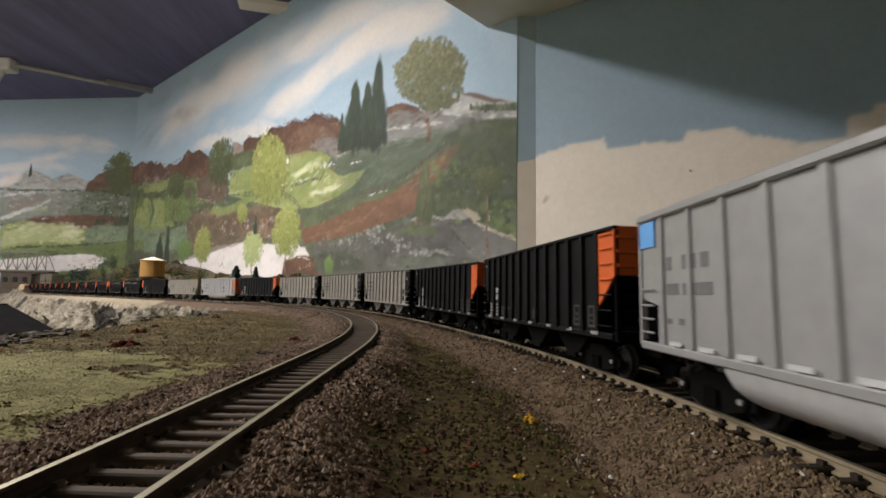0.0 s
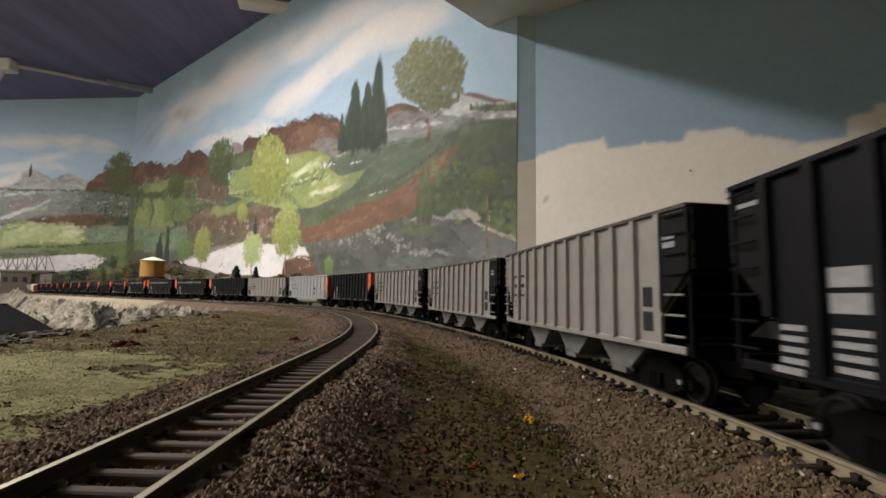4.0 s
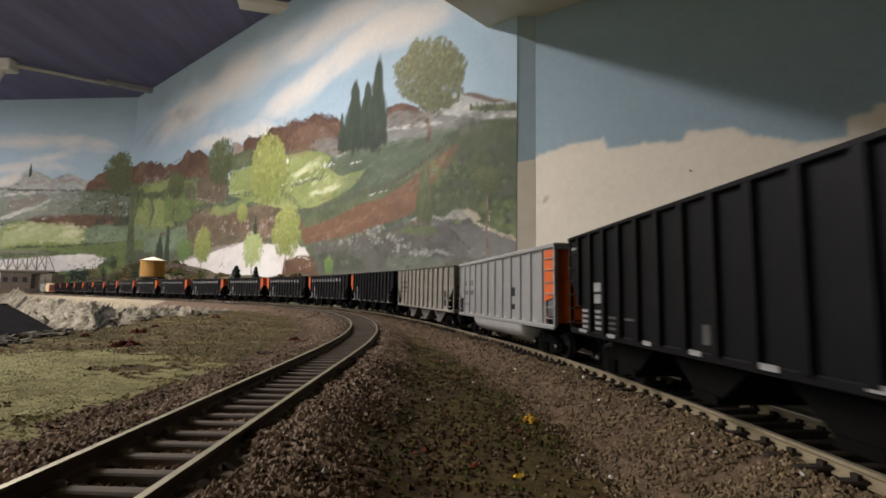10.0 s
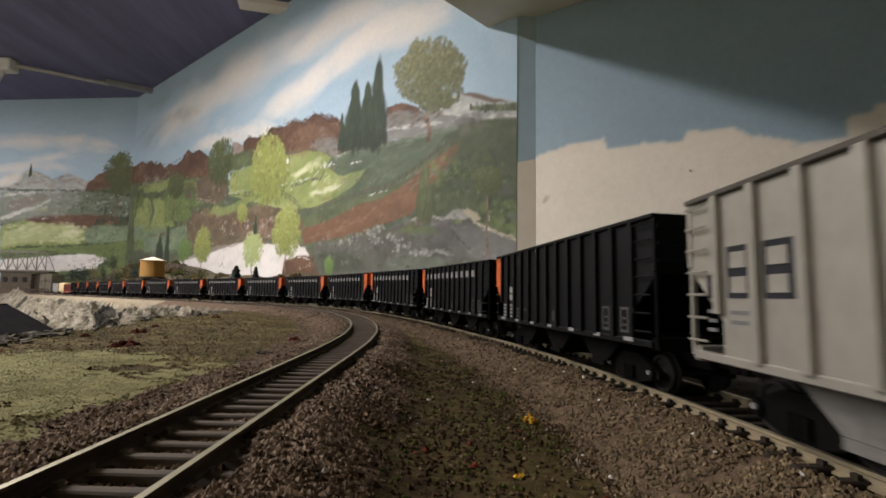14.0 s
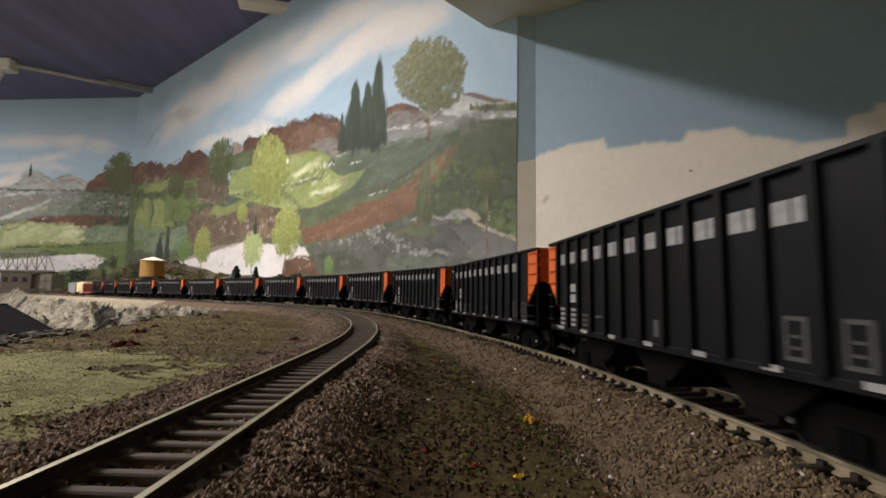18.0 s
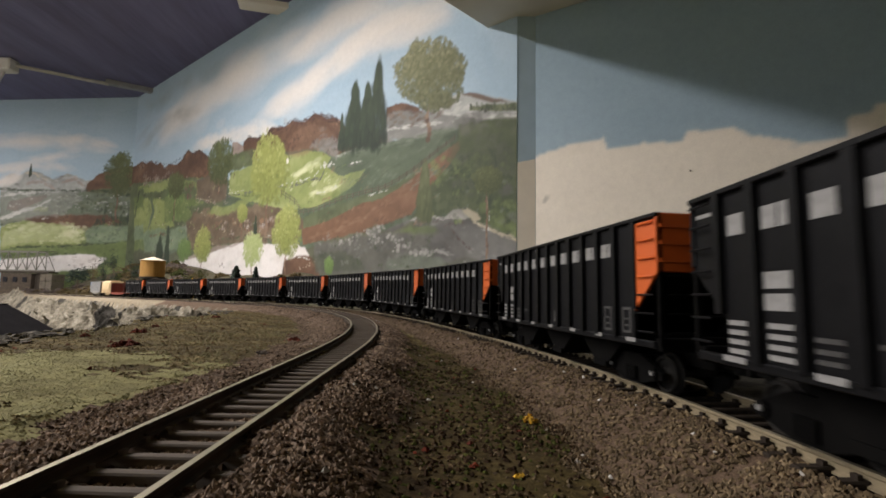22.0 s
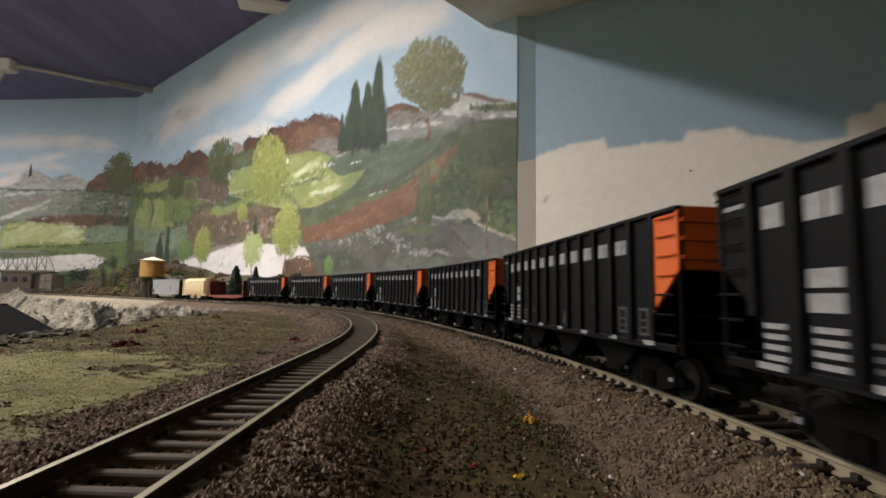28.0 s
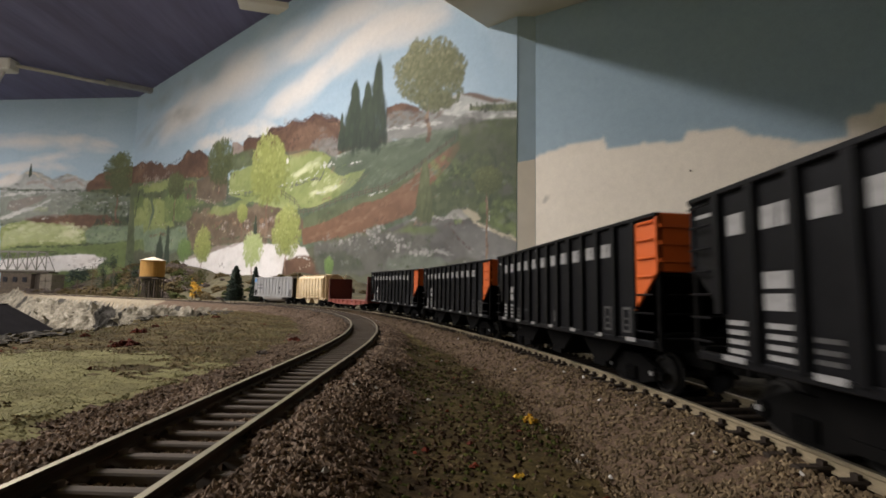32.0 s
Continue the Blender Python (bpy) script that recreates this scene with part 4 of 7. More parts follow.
drift('m', 'grey_green', [(2.117, 0.533), (2.27, 0.541), (2.415, 0.531), (2.545, 0.519)], 0.016, 60, 0.5, 0.3)
drift('m', 'white', [(2.13, 0.538), (2.239, 0.547), (2.329, 0.547)], 0.008, 24, 0.4, 0.3)
drift('m', 'grey_green', [(2.442, 0.534), (2.569, 0.533), (2.702, 0.528)], 0.014, 50, 0.55, 0.3)
dabs('m', 2.183, 2.644, (0.414, 0.355), (0.563, 0.478), 'hill', 70, 0.06, 3.5, 18, 0.3)
dabs('m', 2.274, 2.642, (0.465, 0.409), (0.554, 0.486), 'grey_green', 26, 0.06, 4, 18, 0.18)
wash('m', 'green', [(0.108, 0.68), (0.526, 0.654), (0.831, 0.626), (1.116, 0.551), (1.054, 0.463), (0.636, 0.473), (0.139, 0.528)], 0.008, 0.008, 1)
drift('m', 'meadow', [(0.127, 0.678), (0.442, 0.665), (0.682, 0.653)], 0.014, 30, 0.5, 0.3)
wash('m', 'rock', [(0.963, 0.608), (1.121, 0.604), (1.277, 0.57), (1.301, 0.465), (1.116, 0.462), (0.978, 0.501)], 0.008, 0.008, 1)
dabs('m', 0.954, 1.303, (0.485, 0.448), (0.621, 0.572), 'brown', 40, 0.022, 1.6, 10, 0.4)
wash('m', 'meadow', [(0.19, 0.371), (0.178, 0.568), (0.304, 0.576), (0.563, 0.534), (0.627, 0.342)], 0.03, 0.02, 0.8)
drift('m', 'dull_green', [(0.233, 0.57), (0.282, 0.365)], 0.013, 16, 0.3, 0.3)
drift('m', 'dull_green', [(0.386, 0.553), (0.432, 0.355)], 0.013, 16, 0.3, 0.3)
drift('m', 'dull_green', [(0.497, 0.541), (0.54, 0.348)], 0.013, 16, 0.3, 0.3)
dabs('m', 0.171, 0.658, (0.372, 0.34), (0.604, 0.547), 'green', 50, 0.03, 0.6, 0, 0.4)
wash('m', 'green', [(0.568, 0.413), (0.585, 0.498), (0.765, 0.499), (0.914, 0.44), (0.881, 0.387)], 0.006, 0.008, 1)
wash('m', 'grey_green', [(0.175, 0.35), (0.656, 0.353), (0.937, 0.377), (0.904, 0.238), (0.68, 0.209), (0.197, 0.241)], 0.008, 0.006, 1)
dabs('m', 0.196, 0.893, (0.248, 0.22), (0.372, 0.326), 'dull_green', 36, 0.03, 2.5, 0, 0.45)
drift('m', 'brown', [(0.383, 0.344), (0.515, 0.349), (0.643, 0.338)], 0.014, 24, 0.7, 0.3)
wash('m', 'scrub', [(0.196, 0.248), (0.679, 0.216), (0.89, 0.239), (0.971, 0.145), (0.676, 0.056), (0.235, 0.056)], 0.008, 0.008, 1)
dabs('m', 0.231, 0.703, (0.073, 0.072), (0.255, 0.235), 'cypress', 40, 0.016, 0.5, 0, 0.5)
dabs('m', 0.207, 1.297, (0.514, 0.41), (0.71, 0.559), 'dark_green', 90, 0.01, 1.0, 0, 0.5)
dabs('m', 0.207, 1.297, (0.514, 0.41), (0.691, 0.544), 'cream', 40, 0.006, 1.5, 0, 0.45)
wash('m', 'brown_bush', [(0.86, 0.389), (0.968, 0.435), (1.113, 0.436), (1.297, 0.407), (1.541, 0.404), (1.754, 0.402), (1.866, 0.345), (1.923, 0.312), (1.97, 0.24), (1.796, 0.217), (1.476, 0.27), (1.139, 0.245), (0.928, 0.213)], 0.016, 0.02, 1)
drift('m', 'green', [(1.117, 0.409), (1.295, 0.421), (1.455, 0.421), (1.556, 0.4)], 0.016, 40, 0.6, 0.3)
dabs('m', 0.953, 1.934, (0.266, 0.215), (0.445, 0.349), 'brown', 120, 0.024, 1.6, 10, 0.5)
dabs('m', 1.198, 1.707, (0.293, 0.261), (0.362, 0.321), 'pink_grey', 70, 0.012, 1.0, 0, 0.5)
dabs('m', 0.986, 1.934, (0.264, 0.215), (0.442, 0.349), 'cream', 80, 0.007, 1.2, 0, 0.45)
dabs('m', 0.986, 1.934, (0.264, 0.215), (0.442, 0.349), 'dark_brown', 60, 0.012, 0.5, 0, 0.5)
drift('m', 'dull_green', [(1.144, 0.25), (1.421, 0.263), (1.616, 0.272)], 0.012, 40, 0.6, 0.3)
dabs('m', 0.195, 0.993, (0.252, 0.219), (0.581, 0.492), 'cream', 60, 0.007, 1.4, 0, 0.4)
dabs('m', 0.195, 0.993, (0.252, 0.219), (0.521, 0.442), 'dark_green', 80, 0.01, 0.8, 0, 0.5)
dabs('m', 0.176, 0.837, (0.672, 0.587), (0.786, 0.685), 'grey', 40, 0.01, 1.2, 30, 0.4)
drift('m', 'dark_green', [(0.18, 0.328), (0.583, 0.325), (0.911, 0.323)], 0.008, 40, 0.6, 0.3)
wash('m', 'meadow', [(1.31, 0.481), (1.333, 0.568), (1.436, 0.586), (1.63, 0.596), (1.846, 0.598), (1.944, 0.593), (2.045, 0.573), (2.096, 0.543), (2.07, 0.509), (2.161, 0.456), (2.298, 0.463), (2.246, 0.414), (2.153, 0.381), (2.017, 0.354), (1.865, 0.355), (1.695, 0.386)], 0.004, 0.004, 1)
dabs('m', 1.343, 1.777, (0.48, 0.429), (0.637, 0.567), 'green', 50, 0.03, 2.5, 15, 0.35)
dabs('m', 1.864, 2.219, (0.374, 0.338), (0.456, 0.41), 'green', 30, 0.03, 2.5, 25, 0.35)
drift('m', 'sunlit', [(1.87, 0.497), (1.931, 0.517), (2.005, 0.529)], 0.026, 30, 0.4, 0.3)
drift('m', 'sunlit', [(1.984, 0.407), (2.066, 0.411), (2.15, 0.427)], 0.02, 30, 0.5, 0.3)
drift('m', 'white', [(2.013, 0.409), (2.083, 0.409), (2.143, 0.424)], 0.008, 16, 0.5, 0.3)
drift('m', 'rock', [(1.288, 0.481), (1.534, 0.471), (1.766, 0.463), (1.912, 0.461), (1.998, 0.468), (2.031, 0.461), (2.057, 0.498), (2.119, 0.493)], 0.011, 90, 0.7, 0.3)
drift('m', 'white', [(1.287, 0.492), (1.532, 0.484), (1.765, 0.475), (1.911, 0.473), (1.997, 0.479), (2.049, 0.513), (2.118, 0.506)], 0.008, 60, 0.7, 0.3)
drift('m', 'rock', [(2.205, 0.49), (2.279, 0.487)], 0.007, 14, 0.7, 0.3)
drift('m', 'white', [(2.21, 0.498), (2.273, 0.495)], 0.006, 14, 0.8, 0.3)
dabs('m', 1.266, 1.323, (0.523, 0.516), (0.552, 0.545), 'white', 10, 0.01, 1.2, 0, 0.6)
dabs('m', 1.285, 1.341, (0.555, 0.547), (0.584, 0.576), 'white', 10, 0.01, 1.2, 0, 0.6)
dabs('m', 2.039, 2.074, (0.503, 0.497), (0.526, 0.52), 'white', 10, 0.01, 1.2, 0, 0.6)
dabs('m', 2.06, 2.095, (0.509, 0.503), (0.532, 0.526), 'white', 10, 0.01, 1.2, 0, 0.6)
dabs('m', 1.763, 1.847, (0.592, 0.578), (0.638, 0.623), 'dull_green', 14, 0.01, 0.6, 0, 0.7)
drift('m', 'trunk', [(1.795, 0.612), (1.798, 0.581)], 0.003, 8, 0.7, 0.3)
drift('m', 'trunk', [(1.873, 0.603), (1.88, 0.568)], 0.003, 8, 0.7, 0.3)
wash('m', 'path', [(1.933, 0.286), (2.091, 0.291), (2.274, 0.342), (2.381, 0.351), (2.466, 0.376), (2.546, 0.413), (2.602, 0.441), (2.657, 0.468), (2.718, 0.493), (2.722, 0.467), (2.676, 0.418), (2.605, 0.358), (2.52, 0.275), (2.374, 0.249), (2.309, 0.229), (2.123, 0.216), (1.939, 0.208)], 0.004, 0.005, 1)
drift('m', 'path_light', [(1.982, 0.226), (2.127, 0.252), (2.283, 0.278), (2.449, 0.337)], 0.016, 50, 0.4, 0.5)
drift('m', 'path', [(2.022, 0.277), (2.281, 0.319), (2.499, 0.373), (2.664, 0.46)], 0.02, 60, 0.4, 0.5)
drift('m', 'dark_brown', [(2.027, 0.205), (2.286, 0.233), (2.452, 0.26)], 0.01, 30, 0.35, 0.3)
wash('m', 'dull_green', [(1.934, 0.274), (1.938, 0.32), (2.018, 0.336), (2.154, 0.353), (2.273, 0.365), (2.38, 0.369), (2.455, 0.387), (2.526, 0.415), (2.593, 0.446), (2.696, 0.493), (2.657, 0.468), (2.602, 0.441), (2.546, 0.409), (2.466, 0.372), (2.381, 0.347), (2.274, 0.338), (2.124, 0.3), (2.022, 0.281)], 0.004, 0.004, 1)
wash('m', 'thicket', [(2.708, 0.534), (2.807, 0.533), (2.92, 0.512), (2.921, 0.191), (2.856, 0.187), (2.763, 0.237), (2.696, 0.277), (2.643, 0.269), (2.521, 0.253), (2.605, 0.358), (2.676, 0.418), (2.718, 0.468)], 0.006, 0.008, 1)
dabs('m', 2.751, 2.896, (0.341, 0.323), (0.539, 0.508), 'rock', 80, 0.035, 1.0, 0, 0.5)
dabs('m', 2.751, 2.896, (0.341, 0.323), (0.539, 0.508), 'thicket', 70, 0.025, 1.0, 0, 0.5)
dabs('m', 2.62, 2.792, (0.372, 0.349), (0.438, 0.41), 'green', 50, 0.026, 1.3, 0, 0.5)
dabs('m', 2.552, 2.753, (0.283, 0.264), (0.367, 0.341), 'dull_green', 60, 0.022, 0.8, 0, 0.5)
dabs('m', 2.836, 2.919, (0.203, 0.197), (0.281, 0.272), 'green', 50, 0.025, 1.2, 0, 0.55)
dabs('m', 2.69, 2.919, (0.227, 0.21), (0.528, 0.48), 'cypress', 110, 0.01, 0.8, 0, 0.45)
dabs('m', 2.577, 2.919, (0.235, 0.21), (0.42, 0.367), 'grey_green', 60, 0.008, 1.4, 0, 0.4)
dabs('m', 2.687, 2.83, (0.381, 0.361), (0.402, 0.381), 'cypress', 20, 0.012, 1.4, 0, 0.6)
wash('m', 'rock', [(2.164, 0.19), (2.31, 0.223), (2.426, 0.239), (2.531, 0.259), (2.607, 0.267), (2.662, 0.252), (2.696, 0.277), (2.746, 0.275), (2.767, 0.236), (2.834, 0.205), (2.921, 0.168), (2.922, -0.005), (2.177, -0.027)], 0.005, 0.006, 1)
dabs('m', 2.533, 2.919, (0.11, 0.102), (0.254, 0.222), 'grey', 90, 0.03, 2.0, -22, 0.3)
wash('m', 'green', [(2.492, 0.223), (2.541, 0.234), (2.624, 0.232), (2.656, 0.215), (2.613, 0.197), (2.518, 0.199)], 0.01, 0.006, 0.6)
wash('m', 'pale_rock', [(2.659, 0.249), (2.689, 0.272), (2.715, 0.278), (2.744, 0.267), (2.757, 0.242), (2.722, 0.24)], 0.004, 0.005, 0.8)
wash('m', 'cream', [(2.728, 0.274), (2.752, 0.275), (2.783, 0.257), (2.797, 0.235), (2.769, 0.234)], 0.004, 0.005, 1)
drift('m', 'cream', [(2.769, 0.236), (2.793, 0.223), (2.834, 0.205), (2.866, 0.188), (2.921, 0.171)], 0.009, 50, 0.7, 0.3)
drift('m', 'pale_rock', [(2.531, 0.259), (2.607, 0.266), (2.657, 0.25)], 0.008, 40, 0.7, 0.3)
dabs('m', 2.671, 2.775, (0.142, 0.138), (0.246, 0.237), 'dark_brown', 30, 0.01, 3, -50, 0.5)
dabs('m', 2.671, 2.919, (0.124, 0.117), (0.229, 0.21), 'white', 20, 0.005, 2, -30, 0.4)
wash('m', 'scrub', [(1.955, 0.191), (2.096, 0.211), (2.225, 0.229), (2.332, 0.238), (2.411, 0.225), (2.531, 0.254), (2.61, 0.162), (2.651, 0.056), (1.965, 0.056)], 0.008, 0.008, 1)
dabs('m', 2.322, 2.39, (0.213, 0.209), (0.237, 0.233), 'scrub', 12, 0.022, 1.2, 0, 0.7)
dabs('m', 2.328, 2.382, (0.227, 0.224), (0.251, 0.247), 'grey_green', 14, 0.012, 1.2, 0, 0.6)
dabs('m', 2.334, 2.375, (0.241, 0.238), (0.253, 0.25), 'pale_rock', 6, 0.013, 1.3, 0, 0.35)
dabs('m', 2.407, 2.476, (0.182, 0.178), (0.207, 0.203), 'scrub', 12, 0.022, 1.2, 0, 0.7)
dabs('m', 2.413, 2.468, (0.196, 0.193), (0.221, 0.218), 'grey_green', 14, 0.012, 1.2, 0, 0.6)
dabs('m', 2.42, 2.461, (0.211, 0.208), (0.223, 0.221), 'pale_rock', 6, 0.013, 1.3, 0, 0.35)
dabs('m', 2.3, 2.368, (0.188, 0.185), (0.213, 0.209), 'scrub', 12, 0.022, 1.2, 0, 0.7)
dabs('m', 2.306, 2.361, (0.203, 0.199), (0.227, 0.223), 'grey_green', 14, 0.012, 1.2, 0, 0.6)
dabs('m', 2.312, 2.354, (0.217, 0.214), (0.229, 0.226), 'pale_rock', 6, 0.013, 1.3, 0, 0.35)
dabs('m', 2.532, 2.594, (0.141, 0.138), (0.164, 0.162), 'scrub', 12, 0.022, 1.2, 0, 0.7)
dabs('m', 2.538, 2.588, (0.155, 0.153), (0.178, 0.176), 'grey_green', 14, 0.012, 1.2, 0, 0.6)
dabs('m', 2.544, 2.581, (0.169, 0.167), (0.181, 0.179), 'pale_rock', 6, 0.013, 1.3, 0, 0.35)
dabs('m', 2.212, 2.291, (0.183, 0.179), (0.21, 0.205), 'scrub', 12, 0.022, 1.2, 0, 0.7)
dabs('m', 2.219, 2.283, (0.199, 0.195), (0.226, 0.222), 'grey_green', 14, 0.012, 1.2, 0, 0.6)
dabs('m', 2.226, 2.274, (0.214, 0.212), (0.228, 0.225), 'pale_rock', 6, 0.013, 1.3, 0, 0.35)
dabs('m', 2.455, 2.516, (0.12, 0.119), (0.143, 0.141), 'scrub', 12, 0.022, 1.2, 0, 0.7)
dabs('m', 2.46, 2.509, (0.134, 0.132), (0.156, 0.154), 'grey_green', 14, 0.012, 1.2, 0, 0.6)
dabs('m', 2.466, 2.503, (0.147, 0.146), (0.158, 0.157), 'pale_rock', 6, 0.013, 1.3, 0, 0.35)
dabs('m', 2.178, 2.253, (0.161, 0.158), (0.186, 0.183), 'scrub', 12, 0.022, 1.2, 0, 0.7)
dabs('m', 2.185, 2.245, (0.176, 0.173), (0.201, 0.198), 'grey_green', 14, 0.012, 1.2, 0, 0.6)
dabs('m', 2.192, 2.237, (0.19, 0.188), (0.203, 0.201), 'pale_rock', 6, 0.013, 1.3, 0, 0.35)
dabs('m', 2.359, 2.424, (0.154, 0.152), (0.178, 0.175), 'scrub', 12, 0.022, 1.2, 0, 0.7)
dabs('m', 2.365, 2.417, (0.168, 0.166), (0.191, 0.189), 'grey_green', 14, 0.012, 1.2, 0, 0.6)
dabs('m', 2.371, 2.41, (0.182, 0.18), (0.193, 0.191), 'pale_rock', 6, 0.013, 1.3, 0, 0.35)
dabs('m', 2.249, 2.331, (0.135, 0.132), (0.163, 0.16), 'scrub', 12, 0.022, 1.2, 0, 0.7)
dabs('m', 2.256, 2.322, (0.151, 0.149), (0.18, 0.177), 'grey_green', 14, 0.012, 1.2, 0, 0.6)
dabs('m', 2.264, 2.314, (0.168, 0.166), (0.182, 0.18), 'pale_rock', 6, 0.013, 1.3, 0, 0.35)
dabs('m', 2.395, 2.469, (0.092, 0.091), (0.119, 0.117), 'scrub', 12, 0.022, 1.2, 0, 0.7)
dabs('m', 2.401, 2.461, (0.108, 0.107), (0.135, 0.133), 'grey_green', 14, 0.012, 1.2, 0, 0.6)
dabs('m', 2.408, 2.453, (0.124, 0.123), (0.137, 0.136), 'pale_rock', 6, 0.013, 1.3, 0, 0.35)
dabs('m', 2.099, 2.165, (0.167, 0.165), (0.189, 0.186), 'scrub', 12, 0.022, 1.2, 0, 0.7)
dabs('m', 2.105, 2.158, (0.18, 0.178), (0.202, 0.199), 'grey_green', 14, 0.012, 1.2, 0, 0.6)
dabs('m', 2.111, 2.151, (0.193, 0.191), (0.203, 0.201), 'pale_rock', 6, 0.013, 1.3, 0, 0.35)
dabs('m', 2.503, 2.562, (0.108, 0.107), (0.13, 0.128), 'scrub', 12, 0.022, 1.2, 0, 0.7)
dabs('m', 2.509, 2.556, (0.121, 0.12), (0.143, 0.142), 'grey_green', 14, 0.012, 1.2, 0, 0.6)
dabs('m', 2.515, 2.55, (0.134, 0.133), (0.145, 0.144), 'pale_rock', 6, 0.013, 1.3, 0, 0.35)
dabs('m', 2.036, 2.582, (0.078, 0.074), (0.21, 0.181), 'dark_green', 90, 0.012, 1.0, 0, 0.5)
dabs('m', 2.544, 2.603, (0.146, 0.144), (0.165, 0.162), 'white', 10, 0.01, 2, -30, 0.6)
wash('m', 'water', [(0.674, 0.158), (1.023, 0.185), (1.121, 0.196), (1.319, 0.228), (1.479, 0.244), (1.706, 0.222), (1.9, 0.214), (1.96, 0.175), (1.842, 0.154), (1.819, 0.044), (0.694, 0.04)], 0.004, 0.006, 1)
dabs('m', 1.004, 1.383, (0.144, 0.136), (0.198, 0.184), 'pink_grey', 24, 0.018, 2.5, 15, 0.35)
dabs('m', 1.215, 1.365, (0.073, 0.072), (0.129, 0.126), 'brown_bush', 16, 0.012, 1.2, 0, 0.6)
wash('m', 'brown', [(1.784, 0.068), (1.825, 0.159), (1.919, 0.172), (1.975, 0.17), (2.032, 0.135), (2.065, 0.056), (1.785, 0.051)], 0.005, 0.006, 1)
drift('m', 'white', [(1.854, 0.107), (1.941, 0.123), (1.997, 0.113)], 0.005, 20, 0.7, 0.3)
dabs('m', 1.808, 2.043, (0.075, 0.073), (0.169, 0.161), 'cream', 24, 0.007, 2, 0, 0.5)
dabs('m', 0.190, 0.608, (0.663, 0.610), (0.739, 0.679), 'pink_grey', 40, 0.02, 1.3, 30, 0.5)
wash('m', 'meadow', [(0.195, 0.641), (0.370, 0.662), (0.600, 0.658), (0.843, 0.612), (0.609, 0.603), (0.292, 0.607)], 0.012, 0.01, 0.85)
wash('m', 'dull_green', [(0.201, 0.611), (0.609, 0.603), (0.938, 0.575), (0.981, 0.502), (0.186, 0.590)], 0.012, 0.012, 0.9)
wash('m', 'meadow', [(0.187, 0.586), (0.298, 0.578), (0.342, 0.396), (0.205, 0.406)], 0.012, 0.01, 1)
wash('m', 'meadow', [(0.432, 0.552), (0.557, 0.539), (0.723, 0.375), (0.386, 0.393)], 0.012, 0.01, 1)
drift('m', 'hill', [(0.352, 0.572), (0.402, 0.486), (0.350, 0.396)], 0.02, 60, 0.7, 0.3)
wash('m', 'green', [(0.580, 0.412), (0.539, 0.551), (0.659, 0.584), (0.810, 0.553), (0.854, 0.453), (0.940, 0.420), (0.864, 0.389)], 0.014, 0.014, 0.85)
dabs('m', 0.595, 0.891, (0.411, 0.387), (0.589, 0.552), 'light', 50, 0.02, 0.8, 0, 0.5)
drift('m', 'trunk', [(0.694, 0.507), (0.705, 0.441)], 0.004, 10, 0.6, 0.3)
wash('m', 'brown_bush', [(0.954, 0.511), (0.968, 0.595), (1.181, 0.631), (1.280, 0.616), (1.298, 0.472), (1.186, 0.456)], 0.016, 0.014, 0.9)
dabs('m', 0.956, 1.293, (0.449, 0.416), (0.527, 0.487), 'pink_grey', 36, 0.012, 2, 10, 0.5)
drift('m', 'cream', [(0.954, 0.505), (1.060, 0.487), (1.149, 0.465)], 0.006, 24, 0.6, 0.3)
wash('m', 'teal', [(0.202, 0.327), (0.337, 0.376), (0.868, 0.358), (0.910, 0.262), (0.673, 0.229), (0.254, 0.253)], 0.012, 0.012, 0.9)
drift('m', 'brown', [(0.379, 0.338), (0.529, 0.339), (0.655, 0.334)], 0.014, 26, 0.7, 0.3)
dabs('m', 0.254, 0.889, (0.250, 0.224), (0.340, 0.301), 'grey_green', 30, 0.02, 1.5, 0, 0.5)
wash('m', 'brown_bush', [(0.883, 0.350), (1.009, 0.395), (1.296, 0.399), (1.506, 0.390), (1.652, 0.345), (1.699, 0.232), (1.473, 0.234), (1.203, 0.231), (0.954, 0.236)], 0.016, 0.016, 0.9)
wash('m', 'meadow', [(1.121, 0.404), (1.165, 0.434), (1.303, 0.426), (1.460, 0.443), (1.522, 0.425), (1.424, 0.398), (1.241, 0.381)], 0.01, 0.01, 0.8)
dabs('m', 1.015, 1.708, (0.263, 0.227), (0.415, 0.352), 'path_light', 60, 0.022, 1.5, 10, 0.5)
dabs('m', 1.257, 1.708, (0.256, 0.232), (0.378, 0.339), 'pink_grey', 60, 0.014, 1.2, 0, 0.5)
dabs('m', 1.079, 1.708, (0.260, 0.227), (0.394, 0.339), 'dark_brown', 30, 0.012, 0.6, 0, 0.5)
dabs('m', 1.257, 1.708, (0.256, 0.232), (0.378, 0.339), 'cream', 40, 0.008, 1.3, 0, 0.5)
drift('m', 'dull_green', [(1.075, 0.289), (1.312, 0.264), (1.519, 0.268)], 0.014, 40, 0.6, 0.3)
drift('m', 'cypress', [(1.465, 0.356), (1.470, 0.308)], 0.006, 14, 0.7, 0.3)
drift('m', 'cypress', [(1.323, 0.352), (1.329, 0.302)], 0.006, 14, 0.6, 0.3)
wash('m', 'pink_grey', [(0.756, 0.175), (0.960, 0.200), (1.231, 0.235), (1.421, 0.242), (1.474, 0.223), (1.206, 0.208), (0.996, 0.175)], 0.01, 0.008, 0.8)
